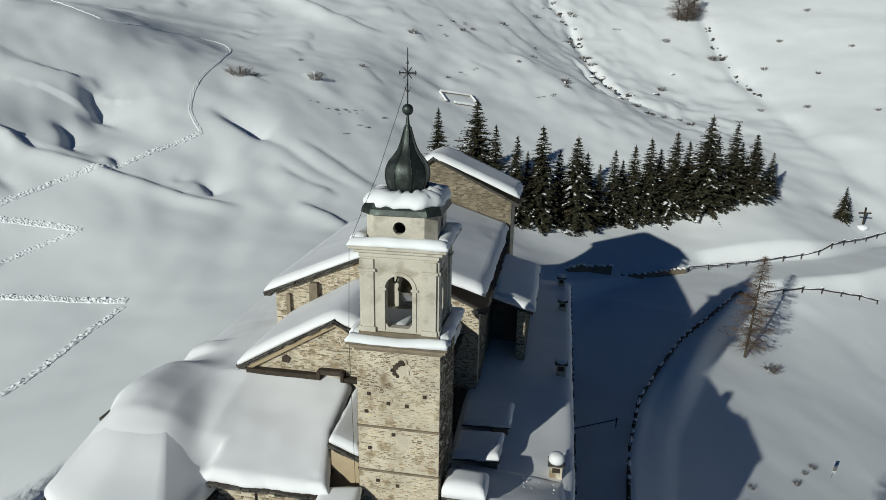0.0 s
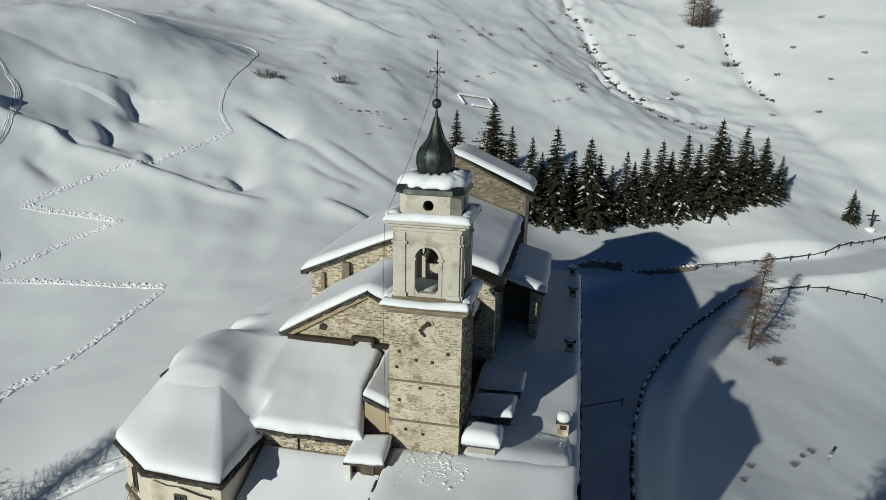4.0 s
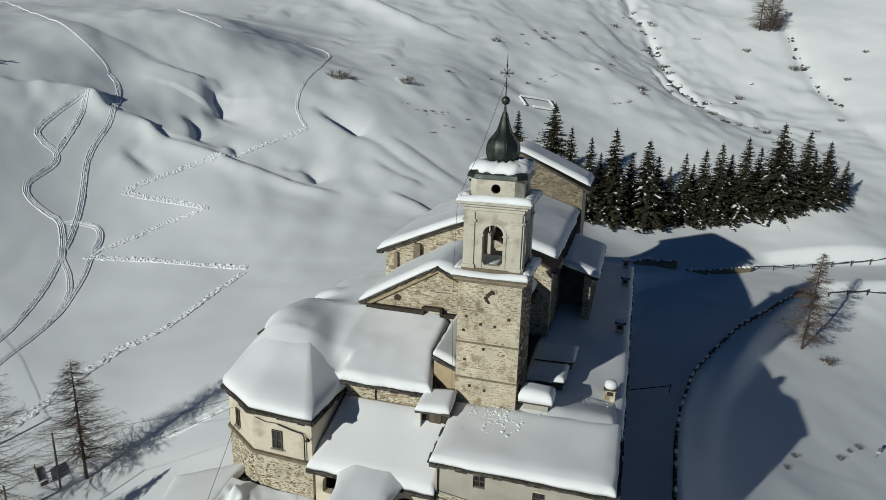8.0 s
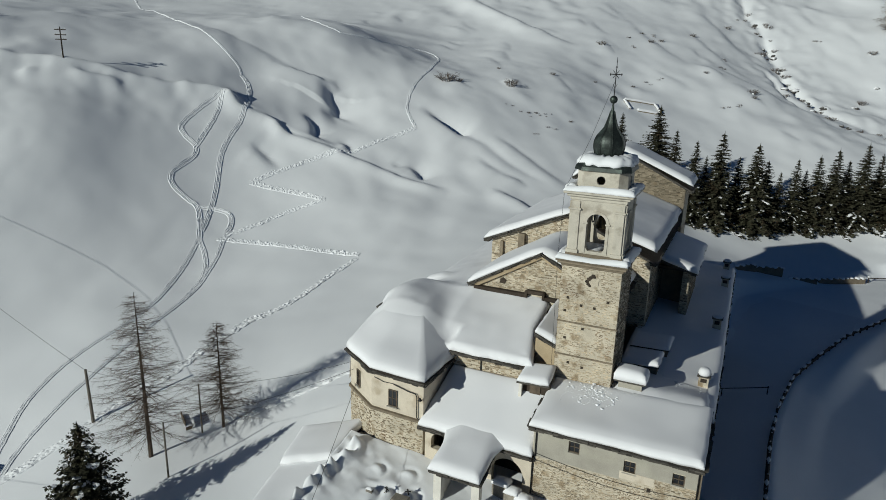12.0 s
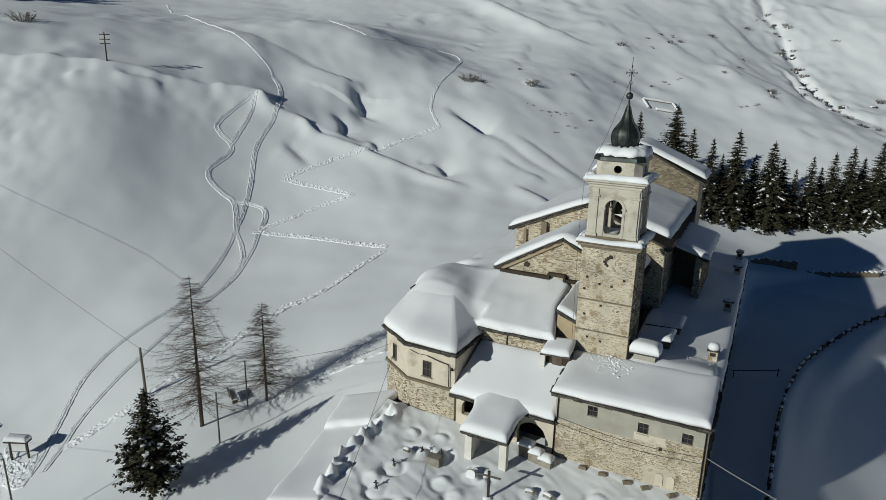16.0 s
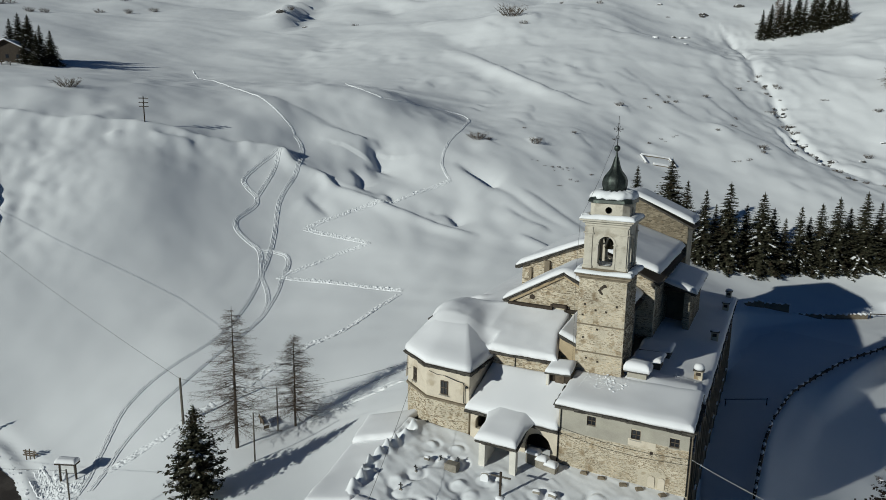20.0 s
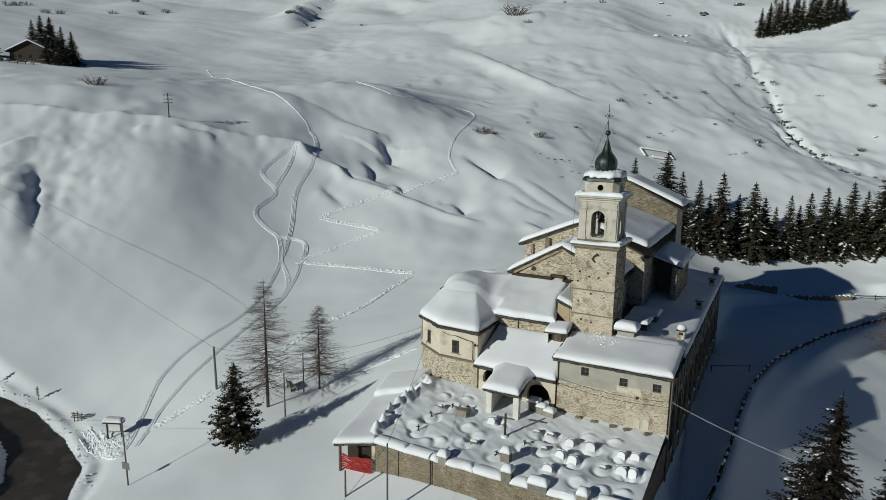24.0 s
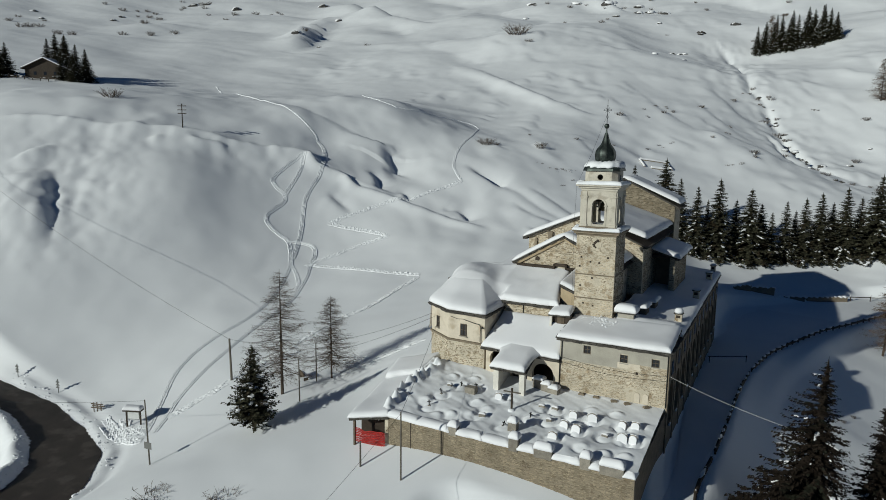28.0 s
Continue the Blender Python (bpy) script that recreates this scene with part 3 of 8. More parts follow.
BACK_ROAD = [(-8, -25, -4.2, 2.0), (4, -27, -5.2, 2.2), (11.2, -20, -4.4, 1.6), (11.0, -8, -2.8, 2.3), (13.0, 8, -2.4, 3.1), (17.0, 30, -2.7, 5.2), (25.5, 55, -2.6, 9.3), (45, 77, -2.7, 4.5), (66, 82, -2.3, 4.2), (95, 96, -1.5, 4.0)]
EAST_BANK = [(9.6, -60, -6.6), (11.0, -22, -4.3), (11.5, -12.8, -2.9), (12.9, -7.2, -2.8), (14.3, 0.8, -2.6), (15.35, 7.6, -2.5), (16.5, 14.6, -2.5), (18.0, 21.5, -2.6), (20.9, 30.6, -2.7), (24.9, 38.2, -2.7), (29.4, 46.2, -2.65)]


def heights(xy):
    xy = np.asarray(xy, float)
    z = base_height(xy)
    x, y = xy[:, 0], xy[:, 1]
    for line, above, below in LIPS:
        d, side, h = along_line(xy, line)
        z += np.where(side >= 0, h[:, 0] * np.exp(-(d / above) ** 2), h[:, 0] * np.exp(-(d / below) ** 2) - 0.25 * h[:, 0] * np.exp(-((d - 2.2 * below) / (1.6 * below)) ** 2))
    d, side, v = along_line(xy, CREST)
    edge = np.array([1 + 0.5 * nz(a, b, 7.0, 75) + 0.3 * nz(a, b, 2.6, 76) for a, b in xy])
    z += v[:, 0] * (edge * np.where(side >= 0, np.exp(-d / v[:, 1]), np.exp(-d / v[:, 2])) - np.where(side >= 0, 0.0, 1.3 * (d / 7.0) * np.exp(-(d / 7.0) ** 2)) - 0.62 * np.exp(-(d / 8.0) ** 2))
    for line, soft, sharp, *dug in NOTCHES + SCARPS:
        ends = np.array([p[:2] for p in line])
        lo, hi = ends.min(0) - 5 * soft, ends.max(0) + 5 * soft
        near = np.flatnonzero((x > lo[0]) & (x < hi[0]) & (y > lo[1]) & (y < hi[1]))
        if not len(near):
            continue
        d, side, h = along_line(xy[near], [(a, b, 0.0 if k in (0, len(line) - 1) else c) for k, (a, b, c) in enumerate(line)])
        face = 1 - (1 - np.clip(d / soft, 0, 1)) ** 2
        dug = dug[0] if dug else 0.0
        pit = np.where(side < 0, (1 - np.clip(d / soft, 0, 1)) ** 2, np.exp(-(d / (1.1 * soft)) ** 1.3))
        z[near] += -0.9 * dug * h[:, 0] * pit + 0.85 * (1 - dug) * h[:, 0] * np.where(side < 0, face * np.exp(-(np.maximum(d - soft, 0) / (1.7 * soft)) ** 2), -0.12 * np.exp(-d / sharp))
    broken = np.array([max(0.15, 0.75 + 1.1 * nz(a, b, 5.0, 71) + 0.9 * nz(a, b, 13.0, 72)) if b > 90 else 1.0 for a, b in xy])
    for line, w, deep in ((STREAM, 1.5, 0.4), (GULLY, 1.6, 0.25)):
        d, side, h = along_line(xy, line)
        z -= deep * h[:, 0] * broken * np.where(side < 0, np.exp(-d / (1.3 * w)), np.exp(-(d / w) ** 2))
        z += 0.5 * deep * h[:, 0] * broken * np.where(side < 0, np.exp(-((d - 3.5) / 2.5) ** 2), 0.0)
    # the near side tilts down to a sharp foot, the far side rises more quickly
    for line, deep, rise in ((STREAM, 0.8, 3.5), (GULLY, 0.9, 11.0)):
        d, side, h = along_line(xy, line)
        z -= deep * h[:, 0] * np.where(side < 0, (1 - np.clip(d / 20.0, 0, 1)) ** 1.6, np.exp(-d / rise))
    # rolling relief, stronger on the slope behind than beside the buildings
    wild = np.clip((y - 15 - 0.25 * x) / 60, 0.12, 1.0)
    far = np.clip((y - 150) / 120, 0, 1)
    stream_d = along_line(xy, STREAM)[0]
    rough = np.exp(-(stream_d / 30) ** 2) * np.clip((y - 95) / 30, 0, 1)
    roll = np.array([nz(a * 0.8 + b * 0.35, b * 0.8 - a * 0.2, 24.0, 1) for a, b in xy])
    ripple = np.array([nz((0.8 * a - 0.6 * b) / 1.6, 0.6 * a + 0.8 * b, 7.5, 2) + 0.5 * nz((0.8 * a - 0.6 * b) / 1.5, 0.6 * a + 0.8 * b, 3.6, 6) for a, b in xy])
    soft = np.array([nz(a, b, 13.0, 8) for a, b in xy])
    bumps = np.array([nz(a, b, 6.0, 12) * max(0.0, nz(a, b, 28.0, 13) + 0.15) for a, b in xy])
    small = np.array([nz(a, b, 3.3, 3) for a, b in xy])
    crag = np.array([abs(nz(a, b, 85.0, 4)) for a, b in xy])
    # humps and hollows high on the slope
    upper = np.clip((y - 120) / 60, 0, 1) * (1 - np.clip((y - 600) / 400, 0, 0.8))
    mound = np.array([2.2 * (0.45 - abs(nz(a / 1.7, b, 26.0, 21))) * max(0.0, nz(a, b, 90.0, 22) + 0.35) + 0.4 * nz(a / 1.5, b, 11.0, 23) * max(0.0, nz(a, b, 60.0, 24) + 0.25) for a, b in xy])
    rugged = np.array([(0.35 - abs(nz(a / 1.4, b, 19.0, 41))) * max(0.0, nz(a, b, 55.0, 42) + 0.1) if b > 130 else 0.0 for a, b in xy])
    mound = mound + 3.2 * np.clip((y - 170) / 80, 0, 1) * rugged
    drift = np.exp(-((x + 35) / 45) ** 2 - ((y - 92) / 38) ** 2) + np.exp(-((x + 75) / 30) ** 2 - ((y - 80) / 16) ** 2)
    crust = np.exp(-((x + 110) / 13) ** 2 - ((y - 22) / 14) ** 2)
    z += 1.3 * np.exp(-((x + 95) / 12) ** 2 - ((y - 37) / 11) ** 2)
    z += crust * np.array([0.75 * nz(a, b, 4.2, 31) + 0.4 * nz(a, b, 1.9, 32) for a, b in xy])
    z += wild * (0.8 * roll + (0.1 + 0.24 * np.clip(drift, 0, 1)) * ripple * (1 - far) + 1.0 * bumps) + np.clip(wild + np.clip((-x - 28) / 20, 0, 0.8), 0, 1) * 0.34 * soft + 0.03 * small + rough * (0.5 * ripple + 0.7 * small * np.exp(-(stream_d / 11) ** 2)) + far * (9 * (crag - 0.22) + 1.0 * roll) + mound * upper
    # the cleared road with its ploughed banks, and the trodden way beside the church
    d, side, v = along_line(xy, ROAD)
    k = np.clip((d - v[:, 1]) / 3.5, 0, 1)
    k = k * k * (3 - 2 * k)
    bank = np.where(side < 0, 1.5, 0.6) * np.exp(-((d - v[:, 1] - np.where(side < 0, 1.6, 0.9)) / np.where(side < 0, 1.3, 0.8)) ** 2) * (1 + 0.6 * small)
    z = (v[:, 0] - 0.12) * (1 - k) + z * k + np.where(d > v[:, 1] - 0.1, bank, 0)
    d, side, v = along_line(xy, BACK_ROAD)
    k = np.clip((d - v[:, 1]) / 2.2, 0, 1)
    k = k * k * (3 - 2 * k)
    z = (v[:, 0] + 0.05 * small) * (1 - k) + z * k
    # the bank that falls away beyond the log fence
    d, side, v = along_line(xy, EAST_BANK)
    steep = 1.2 - 0.66 * np.clip((y + 6) / 26, 0, 1) - 0.16 * np.clip((y - 20) / 24, 0, 1)
    down = v[:, 0] - 40.0 * (1 - np.exp(-steep * (np.sqrt(d * d + 0.1) - 0.31) / 40.0))
    fade = np.clip((44.0 - y) / 16.0, 0, 1) * np.clip((y + 60) / 20, 0, 1) * np.clip((40 - d) / 25, 0, 1)
    fade = fade * fade * (3 - 2 * fade)
    gap = np.clip(z - down, -30, 30)
    z -= fade * np.where(side < 0, 0.4 * np.log1p(np.exp(gap / 0.4)) * np.clip(d / 0.8, 0, 1), 0.0)
    return z


def ground_at(x, y):
    return float(heights([(x, y)])[0])


def spaced(lo, hi, step, far_lo, far_hi, below, above):
    out = list(np.arange(lo, hi + 0.01, step))
    s, a = step, lo
    while a > far_lo:
        s *= below
        a -= s
        out.insert(0, a)
    s, a = step, hi
    while a < far_hi:
        s *= above
        a += s
        out.append(a)
    return out


gx, gy = spaced(-130, 60, 0.5, -1700, 1700, 1.06, 1.055), spaced(-40, 112, 0.5, -800, 1700, 1.15, 1.011)
places = np.array([(a, b) for b in gy for a in gx])
gz = heights(places)
sheet = Shape()
sheet.v = [(float(a), float(b), float(c)) for (a, b), c in zip(places, gz)]
nu = len(gx)
sheet.f = [(j * nu + i, j * nu + i + 1, (j + 1) * nu + i + 1, (j + 1) * nu + i) for j in range(len(gy) - 1) for i in range(nu - 1)]
solo("ground", sheet, SNOW, "deep wind-rolled snow covering the valley side", "ground", kind="structure", smooth=True)


def ribbon(line, lift=0.03, step=0.8, across=8):
    """A strip that follows a road line of (x, y, z, half width)."""
    pts = np.asarray(line, float)
    s = Shape()
    fine = []
    for a, b in zip(pts[:-1], pts[1:]):
        n = max(1, int(np.hypot(*(b - a)[:2]) / step))
        fine += [a + (b - a) * i / n for i in range(n)]
    fine = np.array(fine + [pts[-1]])
    for _ in range(6):
        fine[1:-1] = (fine[:-2] + fine[1:-1] * 2 + fine[2:]) / 4
    rows = []
    for i, p in enumerate(fine):
        d = fine[min(i + 1, len(fine) - 1)] - fine[max(i - 1, 0)]
        d = d[:2] / np.hypot(*d[:2])
        nrm = np.array((d[1], -d[0]))
        row = []
        for k in range(across + 1):
            q = k / across * 2 - 1
            w = p[3] * (1 + 0.12 * nz(p[0], p[1], 2.0, 7 + (q > 0)) + 0.15 * nz(p[0], p[1], 5.0, 9 + (q > 0)))
            c = p[:2] + nrm * q * w
            row.append((c[0], c[1], p[2] + lift + 0.05 * (1 - q * q)))
        rows.append(row)
    m = across + 1
    return s.add([p for r in rows for p in r], [(i * m + k, i * m + k + 1, (i + 1) * m + k + 1, (i + 1) * m + k) for i in range(len(rows) - 1) for k in range(across)])


solo("road", ribbon(ROAD), ASPHALT, "wet dark asphalt mountain road cleared of snow", "road", kind="structure")


def trodden(line, step=0.9, across=16, lift=0.09):
    """A packed strip that lies on the ground along a line of (x, y, z, half width)."""
    pts = np.asarray(line, float)
    fine = []
    for a, b in zip(pts[:-1], pts[1:]):
        n = max(1, int(np.hypot(*(b - a)[:2]) / step))
        fine += [a + (b - a) * i / n for i in range(n)]
    fine = np.array(fine + [pts[-1]])
    for _ in range(6):
        fine[1:-1] = (fine[:-2] + fine[1:-1] * 2 + fine[2:]) / 4
    d = np.gradient(fine[:, :2], axis=0)
    d /= np.hypot(d[:, 0], d[:, 1])[:, None]
    side = np.stack([d[:, 1], -d[:, 0]], 1)
    flat = np.array([c[:2] + s * (k / across * 2 - 1) * c[3] * (1.0 + 0.15 * nz(c[0], c[1], 3.0, 61 + (k > across / 2))) for c, s in zip(fine, side) for k in range(across + 1)])
    z = heights(flat)
    m = across + 1
    s = Shape()
    s.v = [(x, y, h + (lift if 0 < i % m < across else -0.05) + 0.02 * nz(x, y, 0.8, 63)) for i, ((x, y), h) in enumerate(zip(flat, z))]
    s.f = [(i * m + k, i * m + k + 1, (i + 1) * m + k + 1, (i + 1) * m + k) for i in range(len(fine) - 1) for k in range(across)]
    return s


# ends within the church's shadow; its greyer packed tone also deepens that shade
WAY = [(9.2, -22, 0, 1.5), (10.7, -8, 0, 1.5), (12.1, 8, 0, 2.7), (15.9, 30, 0, 3.9), (20.2, 42, 0, 5.6), (24.3, 52, 0, 7.2), (27.5, 59, 0, 6.5)]
solo("trodden_way", trodden(WAY), PACKED_SNOW, "packed and rutted snow of the way beside the church", "path", kind="structure", smooth=True)


def ploughed_edge():
    """Broken chunks of snow that the plough threw along both edges of the road."""
    s = Shape()
    rng = random.Random(77)
    pts = np.asarray(ROAD, float)
    spots = []
    for a, b in zip(pts[2:-2], pts[3:-1]):
        n = int(np.hypot(*(b - a)[:2]) * 6)
        d = (b - a)[:2] / np.hypot(*(b - a)[:2])
        for _ in range(n):
            p = a + (b - a) * rng.random()
            q = rng.choice((-1, 1))
            off = p[3] + 0.1 + abs(rng.gauss(0, 0.9))
            spots.append((p[0] + d[1] * q * off, p[1] - d[0] * q * off))
    z = heights(spots)
    for (x, y), h in zip(spots, z):
        r = rng.uniform(0.05, 0.14) if rng.random() < 0.9 else rng.uniform(0.15, 0.3)
        s.ball((x, y, float(h) + 0.2 * r), r, 6, 0.75, 0.3, rng)
    return s


solo("ploughed_snow", ploughed_edge(), LUMP_SNOW, "broken chunks of ploughed snow along the road", "snow lumps", kind="stuff")

# ---- the church and its buildings, in a frame turned with their walls ----
TURN_CH = radians(-6.5)
CH = Matrix.Rotation(TURN_CH, 4, "Z")


def ch(u, v, z=0.0):
    return CH @ Vector((u, v, z))


# -- bell tower --
H = 2.1
tower = thing("bell_tower", "tall rubble-stone bell tower with plastered belfry and onion dome", "tower", CH)
part("shaft", Shape().box(-H, H, -H, H, 4.0, 17.62), MORTAR, tower, "lime-mortared rubble shaft")
for z in (10.78, 13.36):
    part("string_course", Shape().box(-H - 0.06, H + 0.06, -H - 0.06, H + 0.06, z - 0.06, z + 0.05), DARK_STONE, tower, "thin projecting stone course")
front = stone_face((-H, -H, 8.0), (1, 0, 0), 2 * H, 9.5, 11, keep=0.55, inside=lambda x, z: math.hypot(x - H - 0.1, z - 8.75) > 0.62 and not (2.0 < x < 2.7 and 4.0 < z < 5.0), row=(0.05, 0.1), run=(0.09, 0.3), proud=(0.008, 0.03))
side = stone_face((H, -H, 8.0), (0, 1, 0), 2 * H, 9.5, 12, keep=0.55, row=(0.06, 0.12), run=(0.1, 0.34))
left = stone_face((-H, H, 9.0), (0, -1, 0), 2 * H, 8.5, 13, keep=0.8)
stones("stonework", side + left, TOWER_STONE, tower)
# putlog holes
for x, z in ((-1.5, 15.2), (1.35, 15.3), (-0.5, 14.75), (0.45, 14.7), (-1.65, 14.2), (-0.25, 13.0), (-1.5, 12.1), (-0.05, 10.0), (-1.1, 10.2)):
    part("putlog_hole", Shape().box(x - 0.09, x + 0.09, -H - 0.052, -H - 0.02, z - 0.09, z + 0.09), DARK_WOOD, tower, "square dark hole in the stonework")
# worn clock face
rng = random.Random(5)
dial = [(0.1 + (0.52 + 0.06 * math.sin(8 * a)) * math.cos(a), 16.75 + (0.52 + 0.06 * math.sin(8 * a)) * math.sin(a)) for a in [2 * math.pi * k / 48 for k in range(48)]]
clock = part("clock_face", Shape().extrude(dial, -H - 0.055, -H - 0.02), MORTAR, tower, "worn plaster dial with flaked paint")
blot = Shape()
for cx, cz, r in ((0.18, 17.05, 0.15), (0.02, 16.92, 0.14), (-0.12, 16.8, 0.15), (-0.22, 16.62, 0.14), (-0.14, 16.45, 0.12), (-0.02, 16.33, 0.1), (0.3, 17.0, 0.09)):
    blot.extrude([(cx + r * math.cos(a) * rng.uniform(0.8, 1.2), cz + r * math.sin(a) * rng.uniform(0.8, 1.2)) for a in [2 * math.pi * k / 12 for k in range(12)]], -H - 0.061 - rng.uniform(0, 0.006), -H - 0.05)
part("flaked_patch", blot, DARK_WOOD, clock, "dark bare patch in the dial")
# gallery ledge
led = Shape().bevel_box(-H - 0.1, H + 0.1, -H - 0.1, H + 0.1, 17.55, 17.75, 0.04).bevel_box(-H - 0.3, H + 0.3, -H - 0.3, H + 0.3, 17.75, 17.95, 0.04)
part("ledge", led.bevel_box(-H - 0.42, H + 0.42, -H - 0.42, H + 0.42, 17.95, 18.08, 0.03), DARK_STONE, tower, "moulded stone ledge under the belfry")
E2 = 2.5
for i, q in enumerate(([(-E2, -E2), (E2, -E2), (E2, -1.9), (-E2, -1.9)], [(1.9, -1.9), (E2, -1.9), (E2, 1.9), (1.9, 1.9)], [(-E2, -1.9), (-1.9, -1.9), (-1.9, 1.9), (-E2, 1.9)], [(-E2, 1.9), (E2, 1.9), (E2, E2), (-E2, E2)])):
    part("ledge_snow", blanket([(x, y, 18.08) for x, y in q], 0.34, 0.12, 0.25, 0.2, 0.1, 20 + i, 0.03), LUMP_SNOW, tower, "snow on the ledge", smooth=True)
# belfry
B = 1.86
for k in range(4):
    wall = Shape().pierced(-B + (0.0 if k % 2 == 0 else 0.42), B - (0.0 if k % 2 == 0 else 0.42), 18.08, 22.5, -B, -B + 0.4, arch_hole(0.66, 20.75, 18.75, 20.3), (0.0, 20.3))
    ob = part("belfry_wall", wall, BELFRY_PLASTER, tower, "pale plastered wall with a round-headed opening")
    ob.matrix_local = Matrix.Rotation(k * math.pi / 2, 4, "Z")
    trim = Shape()
    n = 22
    for i in range(n):                                  # raised band round the arch
        a0, a1 = math.pi * i / n, math.pi * (i + 1) / n
        p = [(r * math.cos(a), 20.75 + r * math.sin(a)) for r, a in ((0.68, a0), (0.86, a0), (0.86, a1), (0.68, a1))]
        trim.extrude(p, -B - 0.05, -B)
    for s in (-1, 1):
        trim.box(min(s * 0.68, s * 0.86), max(s * 0.68, s * 0.86), -B - 0.05, -B, 18.6, 20.75)
        trim.bevel_box(min(s * 0.6, s * 0.95), max(s * 0.6, s * 0.95), -B - 0.1, -B + 0.002, 20.68, 20.8, 0.02)
    ob2 = part("arch_band", trim, BELFRY_PLASTER, tower, "raised plaster band with imposts")
    ob2.matrix_local = Matrix.Rotation(k * math.pi / 2, 4, "Z")
    for s in (-1, 1):
        pil = Shape().bevel_box(min(s * 1.22, s * (B - 0.03)), max(s * 1.22, s * (B - 0.03)), -B - 0.09, -B + 0.002, 18.72, 22.2, 0.02)
        pil.bevel_box(min(s * 1.12, s * (B + 0.06)), max(s * 1.12, s * (B + 0.06)), -B - 0.17, -B + 0.002, 21.6, 21.74, 0.02)
        pil.bevel_box(min(s * 1.14, s * (B + 0.04)), max(s * 1.14, s * (B + 0.04)), -B - 0.15, -B + 0.002, 18.5, 18.76, 0.02)
        ob3 = part("pilaster", pil, BELFRY_PLASTER, tower)
        ob3.matrix_local = Matrix.Rotation(k * math.pi / 2, 4, "Z")
part("plinth", Shape().bevel_box(-2.0, 2.0, -2.0, 2.0, 18.05, 18.52, 0.04), DARK_STONE, tower, "stone plinth of the belfry")
bf = Shape().box(-1.45, 1.45, -1.45, 1.45, 18.5, 18.58)
part("belfry_floor", bf, GREY_PLASTER, tower)
part("belfry_snow", blanket([(-1.3, -1.35, 18.58), (0.2, -1.35, 18.58), (0.4, 0.9, 18.58), (-1.3, 0.9, 18.58)], 0.16, 0.15, 0.5, 0.1, 0.05, 31, 0.0), LUMP_SNOW, tower, "snow blown onto the floor", smooth=True)
part("bell_beam", Shape().box(-1.45, 1.45, -0.12, 0.12, 21.05, 21.3).box(-0.1, 0.1, -1.45, 1.45, 21.32, 21.5), DARK_WOOD, tower, "dark timber bell frame")
bell = part("bell", Shape().lathe([(0.52, 20.1), (0.5, 20.16), (0.4, 20.3), (0.3, 20.6), (0.27, 20.85), (0.18, 20.95), (0.06, 21.06)], 20), BRONZE, tower, "bronze bell hanging in the opening", True)
part("clapper", Shape().tube([(0, 0, 20.7), (0.05, 0, 20.0)], [0.025, 0.05], 8), IRON, bell)
part("bell_wheel", Shape().rings([[(-0.62 + dx, 0.55 * r * math.cos(a), 20.95 + 0.55 * r * math.sin(a)) for a in [2 * math.pi * k / 24 for k in range(24)]] for dx, r in ((-0.03, 0.86), (-0.03, 1.0), (0.03, 1.0), (0.03, 0.86), (-0.03, 0.86))], False), IRON, tower, "iron ringing wheel")
# main cornice
cor = Shape().bevel_box(-B - 0.08, B + 0.08, -B - 0.08, B + 0.08, 22.3, 22.55, 0.03).bevel_box(-B - 0.28, B + 0.28, -B - 0.28, B + 0.28, 22.55, 22.75, 0.04)
part("cornice", cor.bevel_box(-B - 0.5, B + 0.5, -B - 0.5, B + 0.5, 22.75, 22.92, 0.04), BELFRY_PLASTER, tower, "moulded cornice streaked with damp")
C2 = 2.36
for i, q in enumerate(([(-C2, -C2), (C2, -C2), (C2, -1.7), (-C2, -1.7)], [(1.7, -1.7), (C2, -1.7), (C2, 1.7), (1.7, 1.7)], [(-C2, -1.7), (-1.7, -1.7), (-1.7, 1.7), (-C2, 1.7)], [(-C2, 1.7), (C2, 1.7), (C2, C2), (-C2, C2)])):
    part("cornice_snow", blanket([(x, y, 22.92) for x, y in q], 0.42, 0.12, 0.3, 0.26, 0.12, 40 + i, 0.02), LUMP_SNOW, tower, "snow heaped on the cornice", smooth=True)
# drum with round windows
D = 1.72
for k in range(4):
    ob = part("drum_wall", Shape().pierced(-1.2, 1.2, 22.92, 24.35, -D, -D + 0.3, lambda a: 0.3, (0.0, 23.72)), BELFRY_PLASTER, tower, "plastered drum wall with a round window")
    ob.matrix_local = Matrix.Rotation(k * math.pi / 2, 4, "Z")
    corner = Shape().prism([(1.2, -D), (D, -1.2), (D - 0.25, -1.1), (1.1, -D + 0.25)], 22.92, 24.35)
    ob = part("drum_corner", corner, BELFRY_PLASTER, tower)
    ob.matrix_local = Matrix.Rotation(k * math.pi / 2, 4, "Z")


def eight(r, cut, z):
    return [(-cut, -r, z), (cut, -r, z), (r, -cut, z), (r, cut, z), (cut, r, z), (-cut, r, z), (-r, cut, z), (-r, -cut, z)]


